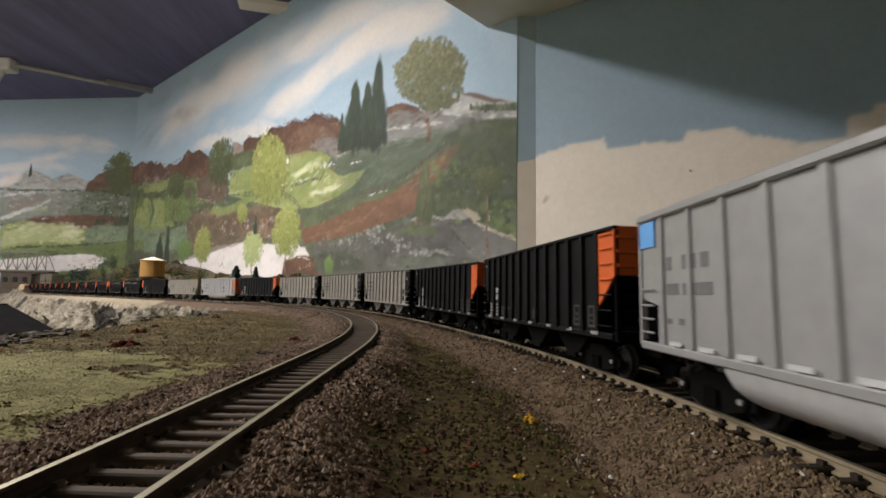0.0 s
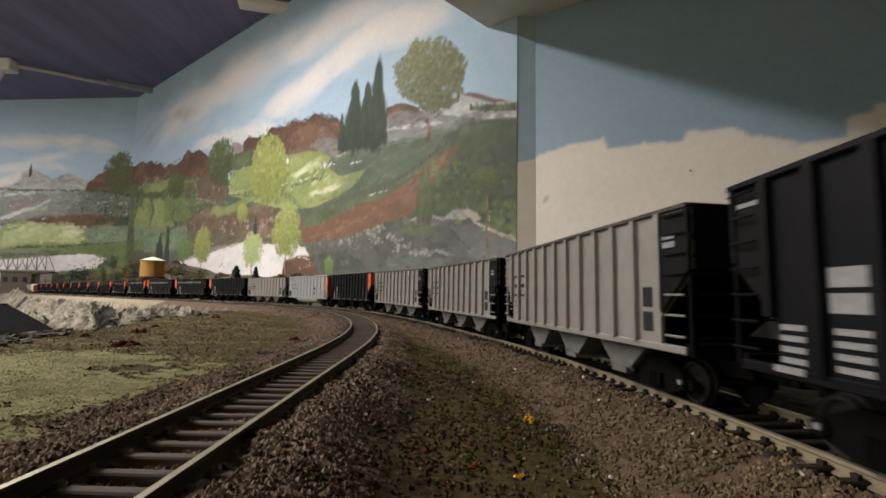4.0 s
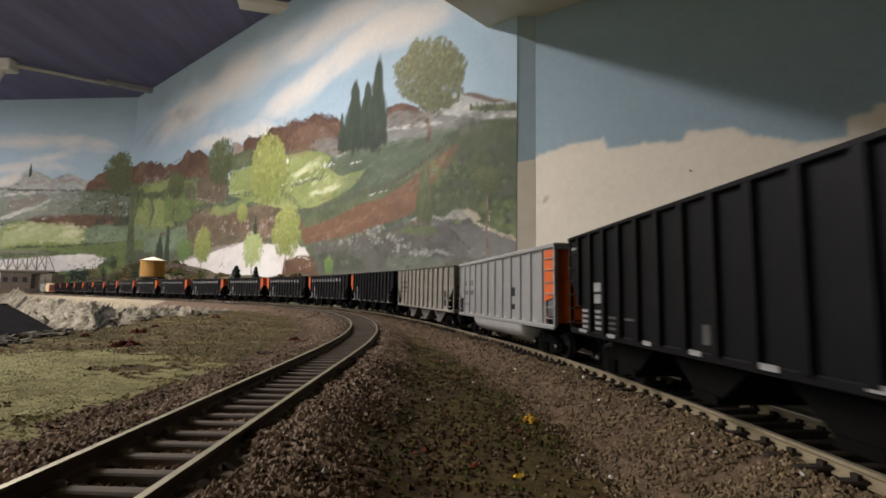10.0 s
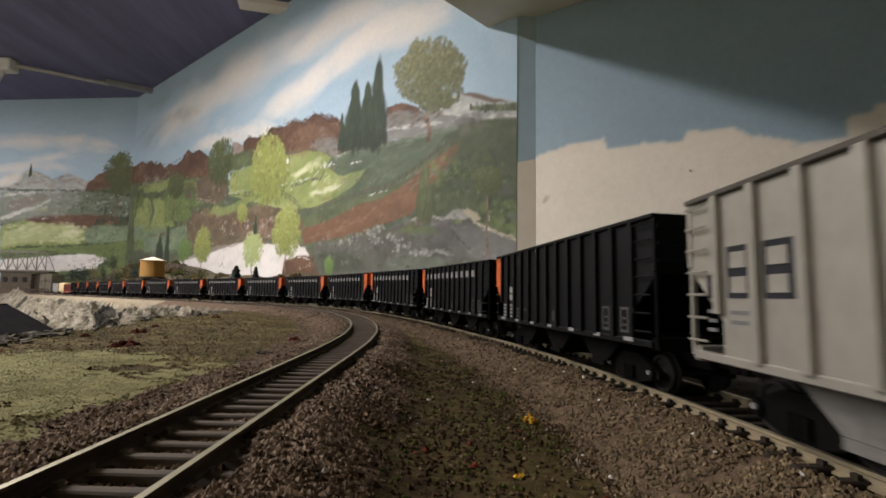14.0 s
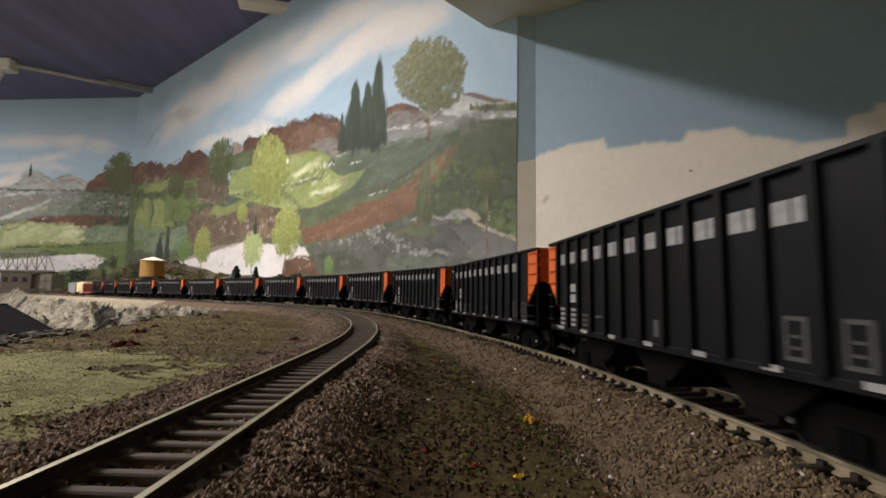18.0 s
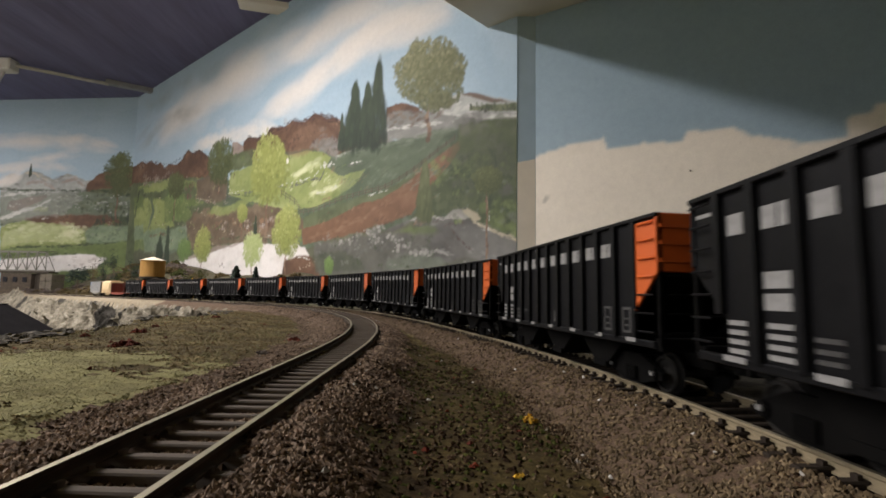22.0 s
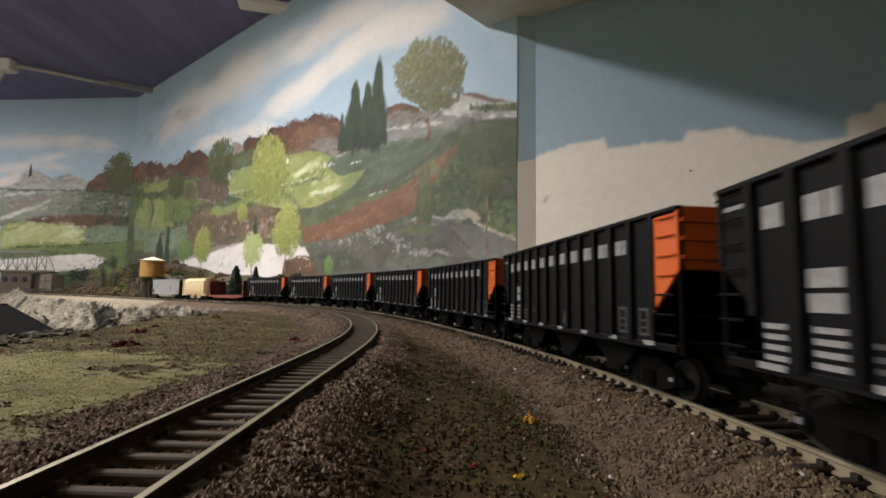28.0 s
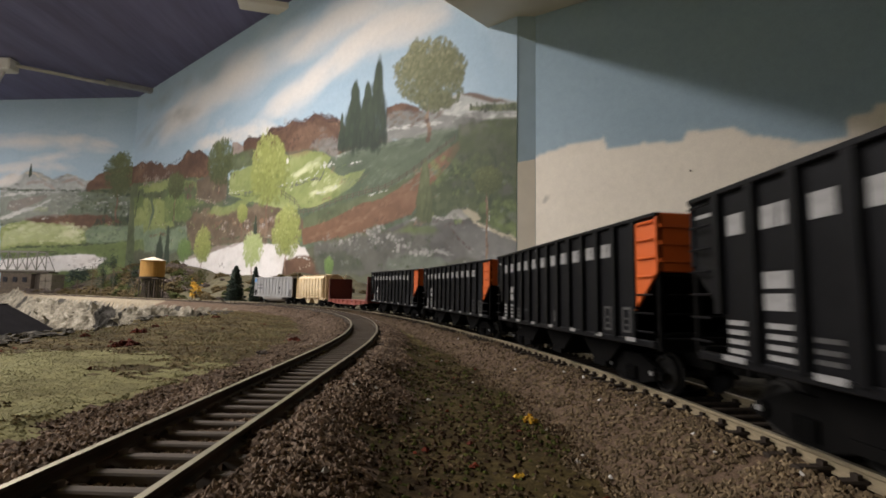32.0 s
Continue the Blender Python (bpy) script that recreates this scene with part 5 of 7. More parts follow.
wash('m', 'water', [(0.668, 0.082), (0.692, 0.113), (0.772, 0.162), (0.995, 0.180), (1.273, 0.219), (1.473, 0.234), (1.786, 0.216), (1.954, 0.196), (1.986, 0.159), (1.918, 0.163), (1.812, 0.150), (1.803, 0.070)], 0.006, 0.006, 1)
dabs('m', 0.901, 1.802, (0.147, 0.127), (0.239, 0.198), 'white', 24, 0.03, 2, 10, 0.3)
dabs('m', 1.244, 1.311, (0.095, 0.094), (0.151, 0.149), 'brown_bush', 6, 0.012, 1, 0, 0.6)
wash('m', 'brown', [(1.803, 0.070), (1.814, 0.136), (1.872, 0.153), (1.919, 0.156), (1.987, 0.150), (2.025, 0.122), (2.021, 0.069)], 0.008, 0.008, 1)
dabs('m', 1.846, 2.005, (0.093, 0.091), (0.154, 0.149), 'cream', 18, 0.006, 2, 0, 0.6)
drift('m', 'white', [(1.911, 0.159), (1.949, 0.153), (1.987, 0.145)], 0.006, 16, 0.7, 0.3)
wash('m', 'rock', [(2.012, 0.207), (2.162, 0.216), (2.315, 0.219), (2.601, 0.227), (2.690, 0.241), (2.793, 0.213), (2.918, 0.157), (2.918, 0.077), (2.034, 0.087)], 0.012, 0.012, 0.75)
wash('m', 'grey', [(2.690, 0.234), (2.793, 0.213), (2.918, 0.161), (2.918, 0.102), (2.755, 0.122)], 0.014, 0.01, 0.35)
dabs('m', 2.160, 2.218, (0.182, 0.180), (0.214, 0.211), 'rock', 8, 0.018, 1.1, 0, 0.6)
dabs('m', 2.162, 2.214, (0.201, 0.198), (0.220, 0.217), 'pale_rock', 9, 0.012, 1.3, 0, 0.6)
dabs('m', 2.214, 2.269, (0.192, 0.189), (0.223, 0.220), 'rock', 8, 0.018, 1.1, 0, 0.6)
dabs('m', 2.216, 2.265, (0.211, 0.208), (0.230, 0.226), 'pale_rock', 9, 0.012, 1.3, 0, 0.6)
dabs('m', 2.304, 2.356, (0.208, 0.205), (0.238, 0.235), 'rock', 8, 0.018, 1.1, 0, 0.6)
dabs('m', 2.306, 2.352, (0.226, 0.223), (0.244, 0.241), 'pale_rock', 9, 0.012, 1.3, 0, 0.6)
dabs('m', 2.342, 2.392, (0.210, 0.207), (0.240, 0.236), 'rock', 8, 0.018, 1.1, 0, 0.6)
dabs('m', 2.344, 2.389, (0.227, 0.225), (0.245, 0.242), 'pale_rock', 9, 0.012, 1.3, 0, 0.6)
dabs('m', 2.326, 2.377, (0.175, 0.172), (0.205, 0.202), 'rock', 8, 0.018, 1.1, 0, 0.6)
dabs('m', 2.328, 2.373, (0.193, 0.190), (0.211, 0.208), 'pale_rock', 9, 0.012, 1.3, 0, 0.6)
dabs('m', 2.410, 2.457, (0.179, 0.176), (0.208, 0.205), 'rock', 8, 0.018, 1.1, 0, 0.6)
dabs('m', 2.412, 2.454, (0.196, 0.194), (0.213, 0.211), 'pale_rock', 9, 0.012, 1.3, 0, 0.6)
dabs('m', 2.432, 2.479, (0.147, 0.145), (0.176, 0.174), 'rock', 8, 0.018, 1.1, 0, 0.6)
dabs('m', 2.434, 2.476, (0.164, 0.162), (0.181, 0.179), 'pale_rock', 9, 0.012, 1.3, 0, 0.6)
dabs('m', 2.474, 2.519, (0.153, 0.151), (0.181, 0.179), 'rock', 8, 0.018, 1.1, 0, 0.6)
dabs('m', 2.476, 2.516, (0.170, 0.168), (0.187, 0.185), 'pale_rock', 9, 0.012, 1.3, 0, 0.6)
dabs('m', 2.539, 2.583, (0.132, 0.131), (0.160, 0.158), 'rock', 8, 0.018, 1.1, 0, 0.6)
dabs('m', 2.541, 2.580, (0.149, 0.147), (0.165, 0.163), 'pale_rock', 9, 0.012, 1.3, 0, 0.6)
dabs('m', 2.564, 2.606, (0.121, 0.120), (0.148, 0.146), 'rock', 8, 0.018, 1.1, 0, 0.6)
dabs('m', 2.566, 2.603, (0.137, 0.136), (0.153, 0.152), 'pale_rock', 9, 0.012, 1.3, 0, 0.6)
wash('m', 'grey_green', [(2.405, 0.098), (2.430, 0.136), (2.532, 0.147), (2.649, 0.132), (2.693, 0.093)], 0.02, 0.012, 0.55)
wash('m', 'scrub', [(2.627, 0.108), (2.714, 0.127), (2.795, 0.118), (2.795, 0.085), (2.627, 0.087)], 0.014, 0.01, 0.6)
wash('m', 'green', [(2.453, 0.226), (2.553, 0.234), (2.638, 0.228), (2.624, 0.211), (2.530, 0.206)], 0.016, 0.01, 0.6)
drift('m', 'pale_rock', [(2.603, 0.144), (2.637, 0.154), (2.692, 0.138)], 0.01, 20, 0.6, 0.3)
drift('m', 'dark_brown', [(2.691, 0.213), (2.723, 0.181), (2.771, 0.142)], 0.006, 24, 0.6, 0.3)
wash('m', 'dull_green', [(1.227, 0.590), (1.252, 0.667), (1.371, 0.681), (1.535, 0.674), (1.544, 0.592), (1.338, 0.596)], 0.012, 0.01, 1)
dabs('m', 1.246, 1.535, (0.622, 0.578), (0.696, 0.646), 'green', 24, 0.018, 0.7, 0, 0.6)
wash('m', 'meadow', [(1.310, 0.510), (1.316, 0.594), (1.484, 0.599), (1.629, 0.589), (1.642, 0.459)], 0.008, 0.006, 1)
wash('m', 'grey', [(2.375, 0.552), (2.399, 0.639), (2.437, 0.648), (2.603, 0.606), (2.684, 0.569), (2.684, 0.543), (2.544, 0.546), (2.441, 0.539)], 0.01, 0.008, 0.9)
drift('m', 'white', [(2.395, 0.588), (2.518, 0.575), (2.639, 0.562)], 0.01, 50, 0.5, 0.3)
dabs('m', 2.411, 2.661, (0.616, 0.561), (0.650, 0.592), 'brown', 40, 0.018, 2, 10, 0.5)
wash('m', 'path_light', [(1.795, 0.598), (1.837, 0.689), (1.947, 0.700), (2.066, 0.666), (2.125, 0.599), (1.999, 0.591), (1.886, 0.577)], 0.014, 0.01, 0.4)
wash('m', 'grey', [(1.954, 0.604), (1.996, 0.633), (2.103, 0.626), (2.141, 0.570), (2.130, 0.523), (2.037, 0.570)], 0.014, 0.01, 0.7)
drift('m', 'dark_brown', [(1.430, 0.715), (1.495, 0.730), (1.579, 0.719), (1.663, 0.713), (1.771, 0.738), (1.833, 0.744), (1.933, 0.727), (1.989, 0.738), (2.063, 0.712), (2.134, 0.674)], 0.012, 90, 0.6, 0.3)
wash('m', 'dull_green', [(0.058, 0.657), (0.212, 0.646), (0.243, 0.584), (0.069, 0.603)], 0.012, 0.012, 0.9)
wash('m', 'green', [(0.067, 0.611), (0.221, 0.601), (0.257, 0.510), (0.085, 0.527)], 0.012, 0.012, 0.9)
wash('m', 'meadow', [(0.083, 0.534), (0.236, 0.527), (0.279, 0.401), (0.109, 0.413)], 0.012, 0.012, 0.9)
wash('m', 'teal', [(0.107, 0.421), (0.258, 0.417), (0.297, 0.308), (0.129, 0.317)], 0.012, 0.012, 0.9)
wash('m', 'green', [(0.127, 0.324), (0.276, 0.323), (0.310, 0.244), (0.143, 0.251)], 0.012, 0.012, 0.9)
wash('m', 'scrub', [(0.141, 0.258), (0.289, 0.259), (0.340, 0.090), (0.176, 0.092)], 0.012, 0.012, 0.9)
drift('m', 'cypress', [(0.148, 0.639), (0.125, 0.567), (0.108, 0.465)], 0.014, 40, 0.85, 0.3)
dabs('m', 0.165, 0.992, (0.235, 0.204), (0.666, 0.559), 'dark_green', 170, 0.01, 0.7, 0, 0.6)
dabs('m', 0.165, 0.992, (0.235, 0.204), (0.666, 0.559), 'meadow', 90, 0.01, 0.8, 0, 0.5)
dabs('m', 0.205, 1.317, (0.270, 0.220), (0.603, 0.473), 'cream', 60, 0.007, 2, 10, 0.5)
dabs('m', 0.636, 1.297, (0.447, 0.388), (0.686, 0.589), 'pale', 60, 0.009, 1.4, 0, 0.4)
dabs('m', 0.170, 1.443, (0.673, 0.510), (0.788, 0.593), 'dark_brown', 50, 0.012, 0.7, 40, 0.5)
dabs('m', 1.314, 1.708, (0.247, 0.227), (0.359, 0.326), 'dark_brown', 60, 0.008, 0.6, 0, 0.6)
dabs('m', 1.315, 1.709, (0.242, 0.222), (0.359, 0.326), 'white', 40, 0.006, 2, 0, 0.5)
dabs('m', 1.015, 1.708, (0.263, 0.227), (0.461, 0.389), 'green', 70, 0.009, 1, 0, 0.5)
dabs('m', 1.798, 2.152, (0.415, 0.375), (0.577, 0.518), 'sunlit', 60, 0.012, 2.2, 20, 0.4)
dabs('m', 1.347, 2.280, (0.425, 0.330), (0.638, 0.487), 'green', 120, 0.01, 2, 15, 0.4)
dabs('m', 2.150, 2.710, (0.419, 0.347), (0.631, 0.515), 'grey_green', 140, 0.014, 3, 20, 0.35)
dabs('m', 2.150, 2.710, (0.419, 0.347), (0.619, 0.506), 'dark_green', 80, 0.01, 3, 20, 0.3)
dabs('m', 2.021, 2.646, (0.277, 0.231), (0.506, 0.410), 'path_light', 90, 0.012, 3, 30, 0.4)
dabs('m', 2.022, 2.691, (0.266, 0.219), (0.506, 0.403), 'dark_brown', 70, 0.01, 3, 30, 0.35)
dabs('m', 2.668, 2.914, (0.247, 0.226), (0.533, 0.482), 'dark_green', 160, 0.012, 0.9, 0, 0.5)
dabs('m', 2.601, 2.914, (0.234, 0.211), (0.473, 0.417), 'green', 120, 0.012, 0.9, 0, 0.5)
dabs('m', 2.033, 2.915, (0.104, 0.090), (0.233, 0.179), 'grey', 120, 0.01, 1.8, -15, 0.4)
dabs('m', 2.033, 2.693, (0.104, 0.093), (0.233, 0.193), 'dark_green', 90, 0.01, 1, 0, 0.5)
dabs('m', 1.624, 2.142, (0.637, 0.547), (0.761, 0.651), 'dark_brown', 70, 0.012, 0.8, 50, 0.5)
dabs('m', 1.759, 2.142, (0.619, 0.552), (0.760, 0.676), 'path_light', 50, 0.012, 0.8, 50, 0.4)
drift('m', 'dark_brown', [(0.163, 0.801), (0.252, 0.816), (0.373, 0.782), (0.506, 0.741), (0.623, 0.750), (0.748, 0.769), (0.838, 0.786), (0.912, 0.748), (0.956, 0.765), (1.054, 0.712)], 0.012, 60, 0.6, 0.3)
dabs('m', 1.154, 1.340, (0.606, 0.579), (0.789, 0.753), 'dark_green', 60, 0.012, 0.8, 0, 0.6)
drift('m', 'dark_green', [(1.313, 0.484), (1.499, 0.457), (1.688, 0.443)], 0.008, 30, 0.5, 0.3)
wash('m', 'dark_green', [(2.033, 0.104), (2.001, 0.156), (2.063, 0.186), (2.196, 0.168), (2.290, 0.132), (2.321, 0.092)], 0.02, 0.014, 0.45)
wash('m', 'thicket', [(2.685, 0.493), (2.749, 0.507), (2.829, 0.507), (2.917, 0.478), (2.917, 0.368), (2.850, 0.345), (2.751, 0.393), (2.686, 0.430)], 0.02, 0.014, 0.5)
drift('m', 'cypress', [(2.828, 0.263), (2.831, 0.331), (2.849, 0.395), (2.822, 0.446)], 0.01, 40, 0.5, 0.3)
drift('m', 'white', [(2.308, 0.362), (2.360, 0.368), (2.404, 0.372)], 0.006, 16, 0.6, 0.3)
wash('m', 'dark_green', [(2.685, 0.484), (2.770, 0.508), (2.917, 0.471), (2.918, 0.210), (2.813, 0.226), (2.668, 0.264), (2.552, 0.265), (2.621, 0.358)], 0.02, 0.014, 0.32)
wash('m', 'hill', [(2.150, 0.406), (2.271, 0.508), (2.441, 0.535), (2.685, 0.500), (2.685, 0.471), (2.548, 0.424), (2.420, 0.380), (2.154, 0.340)], 0.012, 0.01, 0.4)
wash('m', 'dark_brown', [(1.443, 0.696), (1.501, 0.718), (1.772, 0.722), (1.975, 0.722), (2.135, 0.655), (2.140, 0.579), (1.943, 0.591), (1.541, 0.614)], 0.012, 0.008, 0.3)
wash('m', 'dark_brown', [(0.175, 0.739), (0.256, 0.793), (0.589, 0.721), (0.842, 0.760), (1.058, 0.687), (1.024, 0.655), (0.599, 0.665)], 0.012, 0.008, 0.3)
paint_tree('m', 2.588, 0.61, 0.314, 0.252, 'big', 0.516, -0.287)
paint_tree('m', 2.223, 0.56, 0.108, 0.233, 'cypress', 0, -0.222)
paint_tree('m', 2.293, 0.548, 0.103, 0.218, 'cypress', 0, -0.223)
paint_tree('m', 2.349, 0.541, 0.099, 0.295, 'cypress', 0, -0.242)
paint_tree('m', 2.154, 0.556, 0.04, 0.135, 'cypress', 0, -0.2)
paint_tree('m', 1.207, 0.541, 0.277, 0.25, 'dark', 0.506, -0.162)
paint_tree('m', 0.698, 0.53, 0.227, 0.16, 'dark', 0.411, -0.132)
paint_tree('m', 1.661, 0.386, 0.314, 0.342, 'yellow', 0.266, -0.15)
paint_tree('m', 1.454, 0.335, 0.102, 0.092, 'yellow', 0.271, -0.088)
paint_tree('m', 1.821, 0.156, 0.217, 0.225, 'yellow', 0.065, -0.065)
paint_tree('m', 1.562, 0.121, 0.181, 0.17, 'pale', 0.068, -0.044)
paint_tree('m', 1.073, 0.148, 0.193, 0.2, 'yellow', 0.073, -0.047)
paint_tree('m', 0.86, 0.165, 0.181, 0.137, 'light', 0.117, -0.044)
dabs('m', 0.815, 0.954, (0.5, 0.485), (0.605, 0.586), 'red', 26, 0.018, 0.8, 0, 0.5)
paint_tree('m', 2.579, 0.26, 0.062, 0.177, 'cone', 0, -0.113)
paint_tree('m', 2.11, 0.081, 0.06, 0.077, 'light', 0, -0.017)
paint_tree('m', 2.817, 0.308, 0.105, 0.088, 'dark', 0.126, -0.133)
drift('m', 'trunk', [(2.814, 0.3), (2.817, 0.217), (2.816, 0.128)], 0.006, 40, 0.8, 0.2)
drift('m', 'white', [(2.826, 0.262), (2.824, 0.23), (2.821, 0.204)], 0.0025, 14, 0.6, 0.1)
paint_tree('m', 0.532, 0.181, 0.097, 0.12, 'cypress', 0, -0.041)
paint_tree('m', 0.638, 0.072, 0.092, 0.295, 'cypress', 0, -0.043)
paint_tree('m', 1.575, 0.274, 0.029, 0.078, 'cypress', 0, -0.069)
paint_fence('m', [(1.769, 0.425), (1.872, 0.376), (1.922, 0.328), (2.008, 0.33), (2.081, 0.345), (2.154, 0.355), (2.273, 0.365), (2.38, 0.371), (2.455, 0.389), (2.526, 0.415), (2.593, 0.446), (2.639, 0.468), (2.696, 0.49)])
dab('m', *(1.803, 0.573), 0.010, 0.014, 0.2, (0.7, 0.68, 0.62), 0.95)
wash('r', 'bare', [(-0.022, 0.395), (0.022, 0.41), (0.082, 0.424), (0.185, 0.429), (0.191, 0.401), (0.278, 0.4), (0.365, 0.392), (0.373, 0.413), (0.468, 0.407), (0.5, 0.384), (0.589, 0.355), (0.662, 0.353), (0.666, 0.397), (0.703, 0.397), (0.707, 0.415), (0.724, 0.414), (0.962, 0.398), (0.926, -0.126), (-0.022, -0.035)], 0.004, 0.002, 1)
dabs('r', 0.456, 0.643, (0.362, 0.334), (0.409, 0.377), 'wall_blue', 14, 0.03, 3, 0, 0.35)
dabs('r', 0.018, 0.065, (0.288, 0.283), (0.366, 0.36), 'grey', 3, 0.016, 0.4, 0, 0.35)
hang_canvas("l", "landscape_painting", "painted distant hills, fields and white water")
hang_canvas("m", "landscape_painting", "painted hills, brown mountains, fenced path and trees")
hang_canvas("r", "wall_paint", "blue paint ending raggedly over cream")

part("nail_head", tube(bmesh.new(), (0.5758, 1.0775, 0.3186), (0.5738, 1.0741, 0.3186), 0.0016, 8), "dark_timber", WALL_OBS["r"])
bm = bmesh.new()
d = (C - B).normalized()
nn = Vector((d.y, -d.x)) * 0.0012
bm.faces.new([bm.verts.new((p.x + nn.x, p.y + nn.y, z)) for p, z in ((B + d * 0.001, -0.3), (C - d * 0.0015, -0.3), (C - d * 0.0015, 0.398), (B + d * 0.001, 0.388))])
part("bare_paint", bm, "cream_wall", strip)

# ---- ceiling fittings ----
# Unseen battens at the lamps; the one below the soffit only houses the fill.
for x, y, z in LAMPS:
    t = thing("ceiling_light", "white fluorescent batten light out of view, the lowest an added fill", "ceiling light", "ceiling lights", at=pose(x, y, z + 0.005, 0, 0, TURN))
    part("housing", one_box(-0.6, 0.6, -0.06, 0.06, 0.03, 0.0795, bev=0.006), "grey_plastic", t)
    bm = bmesh.new()
    for y in (-0.028, 0.028):
        tube(bm, (-0.57, y, 0.014), (0.57, y, 0.014), 0.013, 10)
    part("tube", bm, "lamp_glow", t)

conduit = thing("ceiling_conduit", "pale metal conduit fixed along the ceiling", "conduit")
part("pipe", tube(bmesh.new(), (-2.47, 2.595, CEIL - 0.03), (-2.10, 2.82, CEIL - 0.03), 0.011), "metal_pipe", conduit)
bm = bmesh.new()
box(bm, -0.13, 0.13, -0.02, 0.02, -0.03, -0.0005, bev=0.003)
part("cover_strip", bm, "conduit_grey", conduit, at=pose(-2.005, 2.885, CEIL, 0, 0, 31))
bracket = thing("spotlight_mount", "white ceiling mount with a short stem", "lamp mount")
part("mount_box", one_box(-2.57, -2.47, 2.55, 2.62, CEIL - 0.07, CEIL - 0.0005, bev=0.006), "grey_plastic", bracket)
part("stem", tube(bmesh.new(), (-2.53, 2.585, CEIL - 0.07), (-2.545, 2.56, CEIL - 0.17), 0.010), "grey_plastic", bracket)
batten = thing("ceiling_batten", "short beige batten under the ceiling", "batten", at=pose(-0.84, 2.0, CEIL, 0, 0, 14))
part("strip", one_box(-0.09, 0.14, -0.035, 0.035, -0.03, -0.0005, bev=0.004), "soffit_paint", batten)


# ---- tracks ----
RAIL_PROFILE = [(-0.0011, -0.0025), (0.0011, -0.0025), (0.0011, -0.0021), (0.0003, -0.0018), (0.0003, -0.0009), (0.00055, -0.0006), (0.00055, 0.0), (-0.00055, 0.0), (-0.00055, -0.0006), (-0.0003, -0.0009), (-0.0003, -0.0018), (-0.0011, -0.0021)]


def rail_mesh(line, zs, off, every, steel):
    pts = line[::every]
    zz = np.asarray(zs)[::every]
    P = np.array(RAIL_PROFILE)
    m = len(P)
    nx, ny = np.cos(pts[:, 3]), -np.sin(pts[:, 3])
    o = off + P[:, 0]
    X = pts[:, 1, None] + nx[:, None] * o
    Y = pts[:, 2, None] + ny[:, None] * o
    Z = zz[:, None] + P[None, :, 1]
    n = len(pts)
    i, j = np.meshgrid(np.arange(n - 1), np.arange(m), indexing="ij")
    k = (j + 1) % m
    faces = np.stack([i * m + j, (i + 1) * m + j, (i + 1) * m + k, i * m + k], -1).reshape(-1, 4)
    me = bpy.data.meshes.new("rail")
    me.from_pydata(np.stack([X, Y, Z], -1).reshape(-1, 3).tolist(), [], faces.tolist())
    me.materials.append(MATS[steel])
    me.materials.append(MATS["rail_top"])
    me.polygons.foreach_set("material_index", np.where(j.reshape(-1) == 6, 1, 0).astype(np.int32))
    me.update()
    return me


def tie_mesh(half, top, paint):
    bm = box(bmesh.new(), -half, half, -0.00112, 0.00112, top - 0.002, top, bev=0.0003)
    for x in (-0.0088, 0.0088):
        for d in (-0.0013, 0.0013):
            box(bm, x + d - 0.0004, x + d + 0.0004, -0.0006, 0.0007, top, top + 0.0008)
    return mesh_of("tie", bm, paint)


def track(name, line, zs, label, near, steel, TIE):
    t = thing(name, label, "railway track", "model railway tracks")
    for off in (-0.0088, 0.0088):
        ob = part("rail", rail_mesh(line, zs, off, 3, steel), None, t)
    s = line[0, 0] + 0.01
    made = []
    rng = random.Random(5)
    while s < line[-1, 0] - 0.01:
        x, y, h, z = (float(np.interp(s, line[:, 0], c)) for c in (line[:, 1], line[:, 2], line[:, 3], np.asarray(zs)))
        made.append((s, pose(x + rng.uniform(-0.0004, 0.0004), y, z + rng.uniform(-0.0001, 0.0001), 0, 0, -math.degrees(h) + rng.uniform(-1.5, 1.5))))
        s += 0.0064
    base = np.array([v.co[:] for v in TIE.vertices])
    fidx = [tuple(p.vertices) for p in TIE.polygons]
    V, F, cnt = [], [], 0
    for s, m in made:
        if near[0] <= s <= near[1]:
            part("tie", TIE, None, t, at=m)
        elif s > -1.0:
            r = np.array(m.to_3x3())
            V.append(base @ r.T + np.array(m.translation))
            F.extend([tuple(i + cnt for i in f) for f in fidx])
            cnt += len(base)
    me = bpy.data.meshes.new("far_ties")
    me.from_pydata(np.concatenate(V).tolist(), [], F)
    me.materials.append(TIE.materials[0])
    tagged(part("far_ties", me, None, t), kind="stuff")


track("main_track", MAIN, grade(MAIN[:, 0]), "curved model railway track with worn rails on dark ties", (0.0, 1.3), "main_rail", tie_mesh(0.0150, -0.0016, "dark_tie"))
track("siding_track", SIDE, SIDE_Z, "curved model railway track with brass rails and grey ties", (1.2, 2.6), "rail_side", tie_mesh(0.0155, -0.0027, "tie"))


# ---- ballast stones and turf ----
def scatter(n, x0, x1, y0, y1, seed, power=2.0):
    """Random places, denser towards small y."""
    rng = np.random.default_rng(seed)
    u = rng.random(n)
    y = y0 * (y1 / y0) ** u
    spread = rng.random(n)
    return x0 + (x1 - x0) * spread, y, rng


